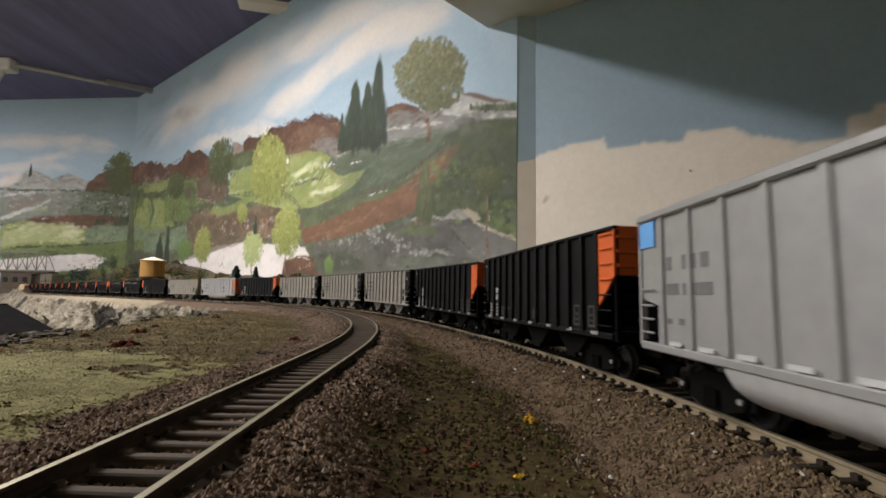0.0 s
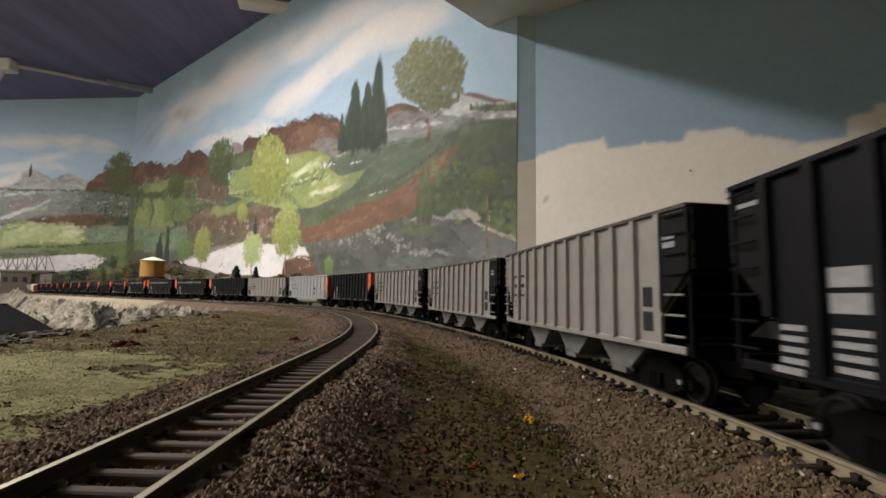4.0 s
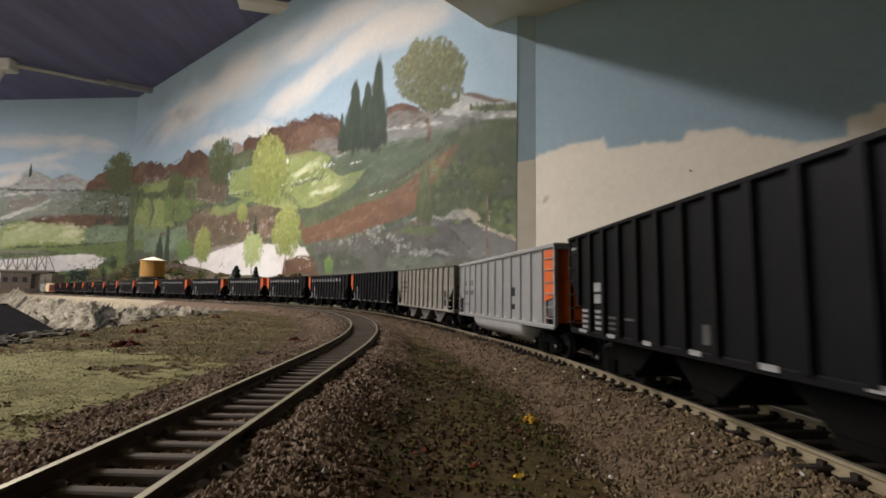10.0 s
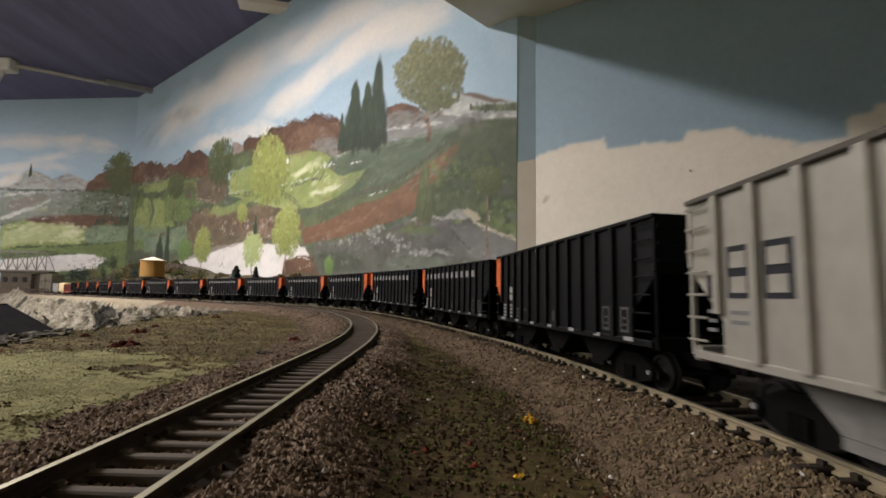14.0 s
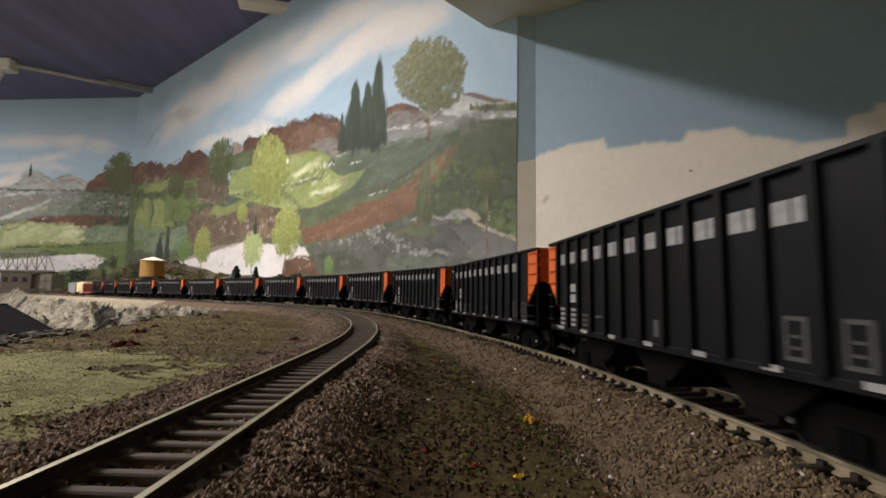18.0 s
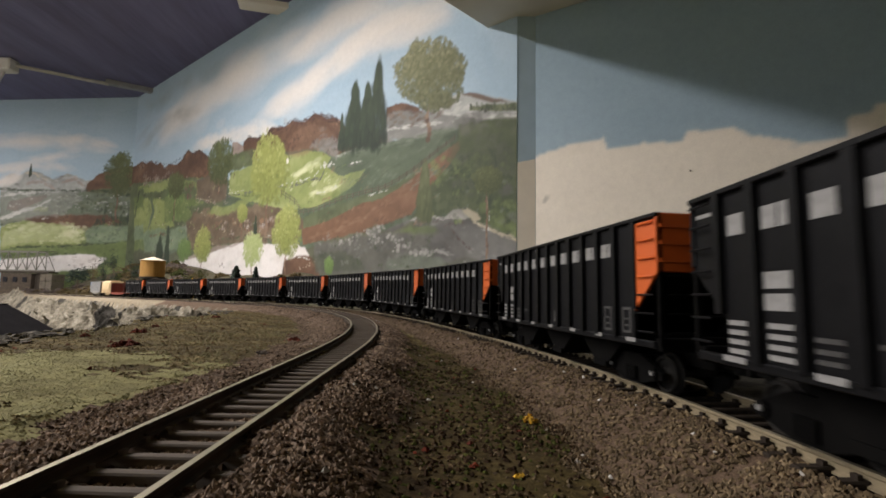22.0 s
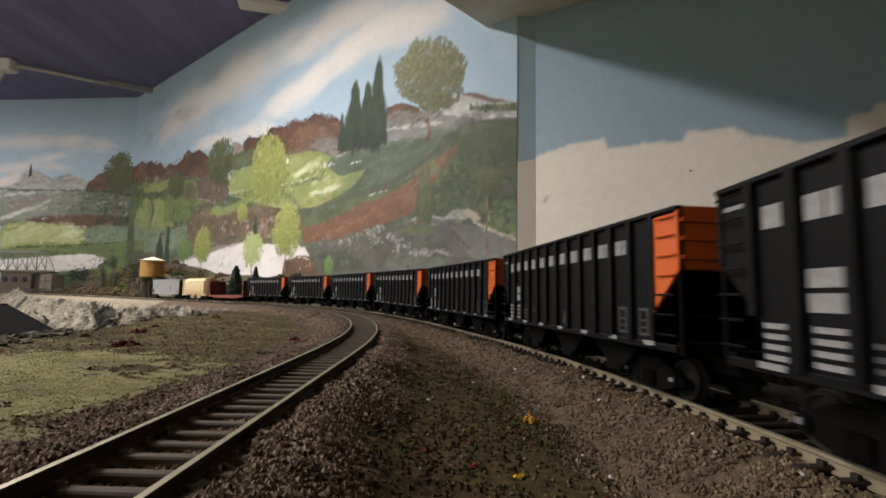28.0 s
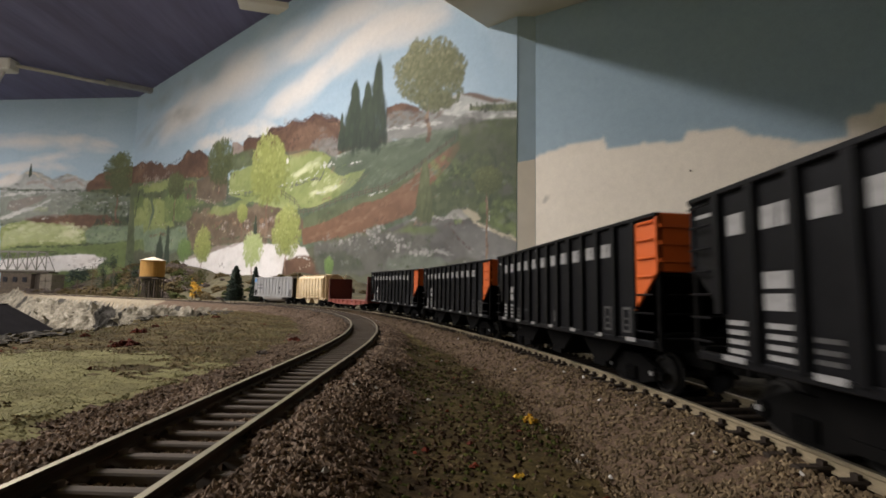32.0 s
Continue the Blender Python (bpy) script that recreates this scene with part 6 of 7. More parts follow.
def strew(name, label, material, want, n, size, seed, x0=-0.34, x1=0.13, y0=0.05, y1=0.75, lift=0.2, keep=None, category="gravel"):
    X, Y, rng = scatter(n, x0, x1, y0, y1, seed)
    Z, K = terrain(X, Y)
    ok = np.isin(K, want)
    if keep is not None:
        ok &= keep(X, Y, rng)
    X, Y, Z = X[ok], Y[ok], Z[ok]
    s = size * rng.uniform(0.55, 1.35, len(X)) * (1 + 0.5 * smooth(0.25, 0.7, Y))
    me = blobs(name, np.stack([X, Y, Z + s * lift], -1), s, material, seed)
    tagged(new(name, me), label, category, kind="stuff")


def clear_of_rails(X, Y, rng):
    dm, _ = line_field(X, Y, MAIN, MAIN[:, 0] * 0, 3)
    ds, _ = line_field(X, Y, SIDE, SIDE[:, 0] * 0, 3)
    d = np.minimum(dm, ds)
    return (np.abs(d - 0.0088) > 0.0022) & ((d < 0.0088) | (d > 0.0128 - 0.0012 * (dm < ds)))


nearer_main = lambda X, Y: line_field(X, Y, MAIN, MAIN[:, 0] * 0)[0] < line_field(X, Y, SIDE, SIDE[:, 0] * 0)[0]
strew("ballast", "crushed tan stone ballast beside the main track", "stones_tan", (0,), 210000, 0.00054, 3, keep=lambda X, Y, r: clear_of_rails(X, Y, r) & nearer_main(X, Y), lift=0.05)
strew("ballast", "crushed pinkish-grey stone ballast beside the siding", "stones", (0,), 210000, 0.00054, 23, keep=lambda X, Y, r: clear_of_rails(X, Y, r) & ~nearer_main(X, Y), lift=0.05)
strew("loose_gravel", "loose brown gravel in the moss between tracks", "stones_tan", (3,), 11000, 0.0005, 4)
strew("moss_tufts", "dull green foam moss between the tracks", "moss_tuft", (3,), 46000, 0.00055, 6, keep=lambda X, Y, r: bumps(X, Y, 0.03, 21) + r.uniform(-0.3, 0.3, len(X)) > 0.0, category="moss")
strew("earth_crumbs", "dark brown crumbled earth with dry leaves", "crumb", (2,), 60000, 0.0005, 7, lift=0.0, x0=-0.4, x1=0.05, y0=0.12, y1=0.95, category="earth")
strew("grass_turf", "short pale green turf on the meadow", "turf", (1,), 150000, 0.00034, 8, lift=-0.45, x0=-0.3, x1=-0.05, y0=0.06, y1=0.3, category="grass")
strew("dark_crumbs", "dark soil crumbs scattered in the ballast", "dark_soil", (0, 3), 45000, 0.00055, 12, keep=lambda X, Y, r: bumps(X, Y, 0.025, 31) + r.uniform(-0.25, 0.25, len(X)) > 0.05 + 0.5 * (X > 0.032), category="earth")
strew("grass_tufts", "thin olive turf worn through to the earth", "turf", (2,), 60000, 0.00045, 14, x0=-0.4, x1=0.05, y0=0.12, y1=0.8, keep=lambda X, Y, r: bumps(X, Y, 0.05, 71) + bumps(X, Y, 0.015, 72) * 0.6 + r.uniform(-0.3, 0.3, len(X)) > 0.22 - 0.3 * smooth(0.3, 0.15, Y) - 0.28 * smooth(0.30, 0.42, Y) * smooth(-0.22, -0.16, X), category="grass")
strew("meadow_earth", "brown earth specks showing through the turf", "crumb", (1,), 60000, 0.00042, 15, x0=-0.3, x1=-0.05, y0=0.06, y1=0.3, keep=lambda X, Y, r: bumps(X, Y, 0.03, 73) + bumps(X, Y, 0.009, 74) * 0.7 + r.uniform(-0.2, 0.2, len(X)) > 0.46, category="earth")
strew("fallen_leaves", "tiny rust-red leaf flakes on the ground", "flake_red", (2, 3), 300, 0.0009, 9, y1=0.6, category="leaves")
strew("pale_chips", "small white stone chips in the moss", "chip_white", (0, 3), 260, 0.0006, 10, category="gravel")


def clump(name, label, x, y, r, n, size, material, seed, category="bush", tall=0.8):
    rng = np.random.default_rng(seed)
    a, q, h = rng.uniform(0, 6.283, n), np.sqrt(rng.random(n)) * r, rng.random(n)
    X, Y = x + q * np.cos(a), y + q * np.sin(a)
    z0 = float(terrain(np.array([x]), np.array([y]))[0][0])
    Z = z0 + h * r * tall * (1 - (q / r) ** 2 * 0.8)
    tagged(new(name, blobs(name, np.stack([X, Y, Z], -1), rng.uniform(0.6, 1.3, n) * size, material, seed)), label, category)


clump("flower_clump", "small clump of yellow foam flowers", 0.0236, 0.1274, 0.0018, 22, 0.0006, "flake_yellow", 1, "flowers", 1.2)
clump("flower_clump", "tiny yellow foam flower", 0.0149, 0.0900, 0.0008, 6, 0.0006, "flake_yellow", 2, "flowers")
clump("red_clump", "tiny rust-red foam tuft", 0.0067, 0.0937, 0.0009, 7, 0.0005, "flake_red", 3, "leaves")
for i, (x, y, r) in enumerate(((-0.1979, 0.3119, 0.0042), (-0.1673, 0.2544, 0.0046), (-0.2350, 0.4942, 0.0040), (-0.0906, 0.2413, 0.0032), (-0.0973, 0.3154, 0.0036), (-0.1679, 0.2466, 0.0030), (-0.2109, 0.3511, 0.0026), (-0.2139, 0.2861, 0.0026))):
    clump("red_bush", "low rust-red foam shrub on bare earth", x, y, r, 40, r * 0.3, "flake_red" if i != 3 else "bush_purple", 30 + i, "bush", 0.6)

# ---- rolling stock ----
PITCH, BODY = 0.15945, 0.1432
TOP, SILL, HALF = 0.0465, 0.0131, 0.0182
AXLE = 0.0049


def up(f):
    """Height on a car's side, as a share of it from the sill."""
    return SILL + (TOP - SILL) * f



def wheelset_mesh():
    """Two flanged wheels on their axle, turned as one piece."""
    half = [(0.0, 0.0011), (0.0064, 0.0011), (0.0064, AXLE + 0.0006), (0.0070, AXLE + 0.0006), (0.0070, AXLE), (0.0086, AXLE), (0.0086, AXLE - 0.0007), (0.0079, AXLE - 0.0009), (0.0079, 0.0022), (0.0089, 0.0014)]
    line = [(-y, r) for y, r in half[:0:-1]] + half
    bm = bmesh.new()
    n = 20
    rings = [[bm.verts.new((r * math.cos(k * 6.28319 / n), y, r * math.sin(k * 6.28319 / n))) for k in range(n)] for y, r in line]
    for a, b in zip(rings, rings[1:]):
        for k in range(n):
            bm.faces.new((a[k], b[k], b[(k + 1) % n], a[(k + 1) % n]))
    bm.faces.new(rings[0])
    bm.faces.new(rings[-1][::-1])
    bmesh.ops.recalc_face_normals(bm, faces=bm.faces[:])
    return mesh_of("wheelset", bm, "wheel_steel")


def side_frame_mesh():
    bm = bmesh.new()
    prism(bm, [(-0.0135, 0.0052), (-0.0135, 0.0035), (-0.0085, 0.0025), (-0.004, 0.0012), (0.004, 0.0012), (0.0085, 0.0025), (0.0135, 0.0035), (0.0135, 0.0052), (0.009, 0.0072), (0.004, 0.0092), (-0.004, 0.0092), (-0.009, 0.0072)], -0.0008, 0.0008)
    for x in (-0.0018, 0.0, 0.0018):
        tube(bm, (x, -0.0013, 0.0022), (x, -0.0013, 0.0058), 0.0008, 8)
    for x in (-0.0105, 0.0105):
        tube(bm, (x, -0.0016, AXLE), (x, 0.0009, AXLE), 0.0016, 10)
    return mesh_of("side_frame", bm, "under_black")


WHEELSET, SIDE_FRAME = wheelset_mesh(), side_frame_mesh()
CAP = mesh_of("bearing_cap", tube(bmesh.new(), (0, -0.0003, 0), (0, 0.0003, 0), 0.0006, 10), "bright_steel")


def truck(car, x):
    t = part("truck", box(bmesh.new(), -0.002, 0.002, -0.0095, 0.0095, 0.0045, 0.0085, bev=0.0004), "under_black", car, at=(x, 0, 0))
    for y, turn in ((-0.0108, 0), (0.0108, 180)):
        part("side_frame", SIDE_FRAME, None, t, at=pose(0, y, 0, 0, 0, turn))
        for w in (-0.0105, 0.0105):
            part("bearing_cap", CAP, None, t, at=(w, y * 1.16, AXLE))
    for w in (-0.0105, 0.0105):
        part("wheelset", WHEELSET, None, t, at=(w, 0, AXLE))


def coupler(car, x, s):
    bm = box(bmesh.new(), min(x, x + s * 0.0075), max(x, x + s * 0.0075), -0.0012, 0.0012, 0.0078, 0.0102, bev=0.0003)
    box(bm, x + s * 0.0055, x + s * 0.0078 if s > 0 else x + s * 0.0055 + 0.0005, -0.0026, 0.0022, 0.0074, 0.0106) if s > 0 else box(bm, x - 0.0078, x - 0.0055, -0.0022, 0.0026, 0.0074, 0.0106)
    part("coupler", bm, "under_black", car)


MARKS = {}


def bars(car, rows, material, name="lettering", fine=False):
    """Flat marks on one long side of a car: (u0, u1, z0, z1, y) with u from the left as seen; fine print stays one mesh."""
    sgn = car["marked"]
    bm = bmesh.new()
    for u0, u1, z0, z1, y in rows:
        x0, x1 = (-BODY / 2 + u0, -BODY / 2 + u1)
        if sgn > 0:
            x0, x1 = -x1, -x0
        if fine:
            a, b = sorted((sgn * y, sgn * (y + 0.00012)))
            box(bm, x0, x1, a, b, z0, z1)
            continue
        key = (round(x1 - x0, 6), round(z1 - z0, 6), material)
        if key not in MARKS:
            MARKS[key] = mesh_of(name, one_box(-(x1 - x0) / 2, (x1 - x0) / 2, -0.00006, 0.00006, -(z1 - z0) / 2, (z1 - z0) / 2), material)
        part(name, MARKS[key], None, car, at=((x0 + x1) / 2, sgn * (y + 0.00006), (z0 + z1) / 2))
    if fine:
        tagged(part(name, bm, material, car), kind="stuff")
    else:
        bm.free()


RUNGS = {}


def ladder_rungs(car, x, y, zs, half, material, axis="x"):
    key = (half, material, axis)
    if key not in RUNGS:
        a = (half, 0, 0) if axis == "x" else (0, half, 0)
        RUNGS[key] = mesh_of("grab_iron", tube(bmesh.new(), tuple(-k for k in a), a, 0.00028, 5), material)
    for z in zs:
        part("grab_iron", RUNGS[key], None, car, at=(x, y, z))


def side_outline(cut=True):
    h, e = BODY / 2, 0.0105
    if not cut:
        return [(-h, SILL), (h, SILL), (h, TOP - 0.001), (-h, TOP - 0.001)]
    return [(-h + e + 0.001, SILL), (h - e - 0.001, SILL), (h - e - 0.001, SILL + 0.0075), (h, up(0.55)), (h, TOP - 0.001), (-h, TOP - 0.001), (-h, up(0.55)), (-h + e + 0.001, SILL + 0.0075)]


def open_hopper(name, label, paint, front, rear, lettered, ribs=14, marked=-1):
    car = thing(name, label, "hopper car", "coal hoppers")
    car["marked"] = marked
    h = BODY / 2
    yi = HALF - 0.0013
    for s in (-1, 1):
        part("side_sheet", prism(bmesh.new(), side_outline(), s * yi - 0.0005, s * yi + 0.0005), paint, car)
        part("side_sill", one_box(-h + 0.002, h - 0.002, s * (yi + 0.0001) - 0.001, s * (yi + 0.0001) + 0.001, SILL - 0.0006, SILL + 0.0011, bev=0.0002), paint, car)
        part("top_chord", one_box(-h, h, min(s * (yi - 0.0004), s * (HALF + 0.0002)), max(s * (yi - 0.0004), s * (HALF + 0.0002)), TOP - 0.0011, TOP, bev=0.0002), paint if paint == "black_paint" else "rim_brown", car)
    post = {}
    for i in range(1, ribs):
        x = -h + BODY * i / ribs
        z0 = SILL + 0.0008 if abs(x) < h - 0.0125 else SILL + 0.009
        if z0 not in post:
            bm = bmesh.new()
            prism(bm, [(-0.0010, z0), (0.0010, z0), (0.0010, TOP - 0.0010), (-0.0010, TOP - 0.0010)], -0.0008, 0.0008)
            post[z0] = mesh_of("post", bm, paint)
        for s in (-1, 1):
            part("post", post[z0], None, car, at=(x, s * (yi + 0.0009), 0))
    for s, colour in ((1, front), (-1, rear)):
        x = s * h
        bm = one_box(min(x, x - s * 0.0012), max(x, x - s * 0.0012), -HALF + 0.0002, HALF - 0.0002, up(0.55), TOP, bev=0.0003)
        part("end_sheet", bm, colour, car)
        rib = mesh_of("end_rib", one_box(0, 0.0006, -HALF + 0.001, HALF - 0.001, -0.0005, 0.0005), colour)
        for z in (up(0.64), up(0.77), up(0.9)):
            part("end_rib", rib, None, car, at=(x if s > 0 else x - 0.0006, 0, z))
        part("slope_sheet", prism(bmesh.new(), [(x - s * 0.0008, up(0.565)), (x - s * 0.0008, up(0.535)), (x - s * 0.026, SILL), (x - s * 0.026, SILL + 0.001)], -yi, yi), "under_black" if paint == "black_paint" else ("under_black" if colour == "black_paint" else paint), car)
        part("end_sill", one_box(min(x, x - s * 0.003), max(x, x - s * 0.003), -HALF + 0.001, HALF - 0.001, SILL - 0.0012, SILL + 0.002, bev=0.0003), "under_black" if colour != "warm_silver" else paint, car)
        for y in (-HALF + 0.0012, HALF - 0.0012):
            part("corner_post", one_box(min(x, x - s * 0.001), max(x, x - s * 0.001), y - 0.0005, y + 0.0005, SILL, up(0.553)), "under_black" if colour != "warm_silver" else paint, car)
        for y in (-HALF + 0.0002, HALF - 0.0002):
            if colour != paint:
                sg = 1 if y > 0 else -1
                part("corner_panel", prism(bmesh.new(), [(x, TOP - 0.0017), (x, up(0.55)), (x - s * 0.0102, SILL + 0.0085), (x - s * 0.0102, TOP - 0.0017)], sg * (yi + 0.0004), sg * (yi + 0.0012)), colour, car, "orange corner panel" if colour == "orange_paint" else "black corner panel")
            ladder_rungs(car, x - s * 0.0045, y + (0.0006 if y > 0 else -0.0006), (up(0.52), up(0.66), up(0.80), up(0.93)), 0.0035, colour)
            ladder_rungs(car, x - s * 0.0045, y + (0.0006 if y > 0 else -0.0006), (up(0.10), up(0.24), up(0.38)), 0.0035, paint)
        ladder_rungs(car, x + s * 0.0009, -HALF + 0.006, (up(0.10), up(0.24), up(0.38), up(0.52)), 0.0035, "under_black", "y")
        coupler(car, x, s)
        truck(car, s * (h - 0.0225))
    for x in (-0.034, 0.0, 0.034):
        bm = bmesh.new()
        prism(bm, [(x - 0.0145, SILL), (x + 0.0145, SILL), (x + 0.0035, 0.0042), (x - 0.0035, 0.0042)], -0.0135, 0.0135)
        box(bm, x - 0.004, x + 0.004, -0.0142, 0.0142, 0.0036, 0.0054)
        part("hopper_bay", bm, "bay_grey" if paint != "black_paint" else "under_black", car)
    part("centre_sill", one_box(-h, h, -0.003, 0.003, 0.0072, 0.0105), "under_black", car)
    part("coal_floor", one_box(-h + 0.012, h - 0.012, -yi, yi, SILL + 0.001, SILL + 0.002), "under_black", car)
    p = HALF - 0.0013 + 0.0005
    if paint == "black_paint":
        rows = []
        cell = BODY / ribs
        if lettered:
            for k in range(11):
                u = cell * (k + 1) + 0.0017
                if k in (0, 2, 6):
                    rows.append((u + 0.0006, u + 0.0052, up(0.715), up(0.835), p))
                else:
                    rows.append((u, u + 0.0036, up(0.715), up(0.835), p))
                    rows.append((u + 0.0041, u + 0.0074, up(0.715), up(0.835), p))
        rows.append((0.0018, 0.0082, up(0.86), up(0.885), p))
        for f in (0.41, 0.30):
            rows.append((cell * 2 + 0.0016, cell * 3 - 0.0018, up(f), up(f + 0.085), p))
        for u, w in ((cell + 0.0016, 0.0052), (cell * 2 + 0.0022, 0.0062)):
            for f in (0.21, 0.158, 0.106, 0.054):
                rows.append((u, u + w, up(f), up(f + 0.028), p))
        for u, w in ((cell + 0.001, 0.0064), (cell * 3 + 0.0026, 0.0052), (cell * 5 + 0.0030, 0.004), (cell * 7 + 0.0018, 0.004), (cell * 9 + 0.001, 0.004), (cell * 11 - 0.001, 0.004), (cell * 13 - 0.004, 0.0045)):
            rows.append((u, u + w, SILL + 0.0003, SILL + 0.0014, p + 0.0009))
        frames = []
        for u in (cell * 11 + 0.0030, cell * 12 + 0.0030):
            for a, b, c, d in ((0, 0.0044, 0, 0.0007), (0, 0.0044, 0.0063, 0.007), (0, 0.0006, 0.0007, 0.0063), (0.0036, 0.0044, 0.0007, 0.0063), (0.0011, 0.0031, 0.0018, 0.0023), (0.0011, 0.0031, 0.0036, 0.0041)):
                frames.append((u + a, u + b, up(0.07) + c, up(0.07) + d, p))
        bars(car, rows, "white_ink")
        bars(car, frames, "dim_ink", "data_box")
        bars(car, [(cell * 3 + 0.0018, cell * 3 + 0.0066, up(f), up(f + 0.022), p) for f in (0.17, 0.12, 0.075)] + [(cell * 4 + 0.002, cell * 4 + 0.0075, up(0.17), up(0.19), p), (cell * 7 + 0.0052, cell * 7 + 0.0085, up(0.08), up(0.2), p)], "dim_ink", "small_print", fine=True)
    else:
        rows = [(0.0066, 0.0106, up(0.36), up(0.50), p), (0.0134, 0.0205, up(0.36), up(0.655), p), (0.0236, 0.0307, up(0.36), up(0.655), p), (0.1243, 0.1285, up(0.29), up(0.44), p), (0.1243, 0.1285, up(0.11), up(0.255), p)]
        bars(car, rows, "black_ink", "herald")
        rows = [(u, u + 0.0046, up(f), up(f + 0.09), p + 0.0002) for u in (0.0146, 0.0248) for f in (0.39, 0.53)]
        bars(car, rows, paint, "herald_letter")
        rows = [(0.0065, 0.0095, up(f), up(f + 0.022), p) for f in (0.27, 0.215, 0.16)] + [(0.0140, 0.0190, up(f), up(f + 0.022), p) for f in (0.27, 0.215)]
        bars(car, rows, "grey_ink", "small_print", fine=True)
        if front == "black_paint":
            bars(car, [(0.1345, 0.139, up(0.77), up(0.80), p + 0.0009), (0.1345, 0.139, up(0.71), up(0.75), p + 0.0009)], "white_ink")
    return car


def tub_gondola(name, label, front, rear_corner):
    car = thing(name, label, "gondola car", "coal gondolas")
    car["marked"] = -1
    h, yi = BODY / 2, HALF - 0.0013
    paint = "silver_paint"
    for s in (-1, 1):
        part("side_sheet", prism(bmesh.new(), [(-h + 0.009, SILL), (h - 0.009, SILL), (h - 0.009, up(0.30)), (h, up(0.36)), (h, TOP - 0.001), (-h, TOP - 0.001), (-h, up(0.36)), (-h + 0.009, up(0.30))], s * yi - 0.0005, s * yi + 0.0005), paint, car)
        part("side_sill", one_box(-h + 0.001, h - 0.001, s * yi - 0.0013, s * yi + 0.0013, SILL - 0.001, SILL + 0.0009, bev=0.0003), paint, car)
        part("top_chord", one_box(-h, h, min(s * (yi - 0.0004), s * (HALF + 0.0004)), max(s * (yi - 0.0004), s * (HALF + 0.0004)), TOP - 0.002, TOP, bev=0.0004), paint, car)
    post = mesh_of("post", prism(bmesh.new(), [(-0.0009, SILL + 0.001), (0.0009, SILL + 0.001), (0.0007, TOP - 0.0018), (-0.0007, TOP - 0.0018)], -0.0003, 0.0004), paint)
    n = 12
    for i in range(1, n):
        for s in (-1, 1):
            part("post", post, None, car, at=(-h + BODY * i / n, s * (yi + 0.0009), 0))
    for s, colour in ((1, front), (-1, paint)):
        x = s * h
        part("end_sheet", one_box(min(x - s * 0.002, x - s * 0.003), max(x - s * 0.002, x - s * 0.003), -yi, yi, SILL, TOP - 0.0004), "orange_paint" if colour == "orange_paint" else "black_paint", car, "orange end sheet" if colour == "orange_paint" else "black end sheet")
        part("end_cap", one_box(min(x, x - s * 0.0015), max(x, x - s * 0.0015), -HALF, HALF, TOP - 0.0025, TOP + 0.0002, bev=0.0003), paint, car)
        part("end_sill", one_box(min(x, x - s * 0.003), max(x, x - s * 0.003), -HALF + 0.001, HALF - 0.001, SILL - 0.0015, SILL + 0.0015, bev=0.0003), "under_black", car)
        for y in (-HALF + 0.001, HALF - 0.001):
            part("corner_post", one_box(min(x, x - s * 0.0012), max(x, x - s * 0.0012), y - 0.0007, y + 0.0007, SILL, TOP - 0.0022), paint, car)
            sg = 1 if y > 0 else -1
            if s > 0:
                part("corner_panel", prism(bmesh.new(), [(x - 0.001, TOP - 0.0025), (x - 0.001, up(0.36)), (x - 0.0095, up(0.30)), (x - 0.0095, TOP - 0.0025)], sg * (yi + 0.0004), sg * (yi + 0.0009)), front, car, "orange corner panel" if front == "orange_paint" else "")
            elif rear_corner:
                part("corner_panel", one_box(x + 0.0002, x + 0.0085, min(sg * (yi + 0.0004), sg * (yi + 0.0010)), max(sg * (yi + 0.0004), sg * (yi + 0.0010)), up(0.74), TOP - 0.0022), rear_corner, car, "bright blue corner panel")
            ladder_rungs(car, x - s * 0.0045, y + (0.0009 if y > 0 else -0.0009), tuple(up(f) for f in ((0.10, 0.23, 0.39, 0.53, 0.68, 0.82) if s > 0 else (0.10, 0.20, 0.30, 0.42))), 0.0035, paint)
        coupler(car, x, s)
        truck(car, s * (h - 0.0205))
    bm = bmesh.new()
    ring = []
    for x, q in ((-h + 0.0345, 0.55), (-h + 0.0355, 0.9), (-h + 0.038, 1.0), (h - 0.038, 1.0), (h - 0.0355, 0.9), (h - 0.0345, 0.55)):
        ring.append([])
        for k in range(15):
            a = math.pi * k / 14
            c, w = math.cos(a), math.sin(a)
            ring[-1].append(bm.verts.new((x, -0.0178 * math.copysign(abs(c) ** 0.7, c), SILL - 0.0002 - 0.0088 * q * w ** 0.7)))
    for a, b in zip(ring, ring[1:]):
        for k in range(14):
            bm.faces.new((a[k], b[k], b[k + 1], a[k + 1]))
    bm.faces.new(ring[0])
    bm.faces.new(ring[-1][::-1])
    bmesh.ops.recalc_face_normals(bm, faces=bm.faces[:])
    part("tub", bm, "tub_silver", car, smooth=True)
    part("centre_sill", one_box(-h, h, -0.003, 0.003, 0.0085, 0.0108), "under_black", car)
    part("floor", one_box(-h + 0.004, h - 0.004, -yi, yi, SILL, SILL + 0.001), "under_black", car)
    p = yi + 0.0005
    bars(car, [(u, v, up(0.55), up(0.645), p) for u, v in ((0.0135, 0.0158), (0.0205, 0.0228), (0.0238, 0.0258), (0.0275, 0.0302))] + [(u, u + 0.0052, up(0.38), up(0.458), p) for u in (0.0135, 0.0205, 0.0262)] + [(0.0135, 0.0155, up(0.178), up(0.216), p), (0.0185, 0.0207, up(0.178), up(0.222), p)], "grey_ink")
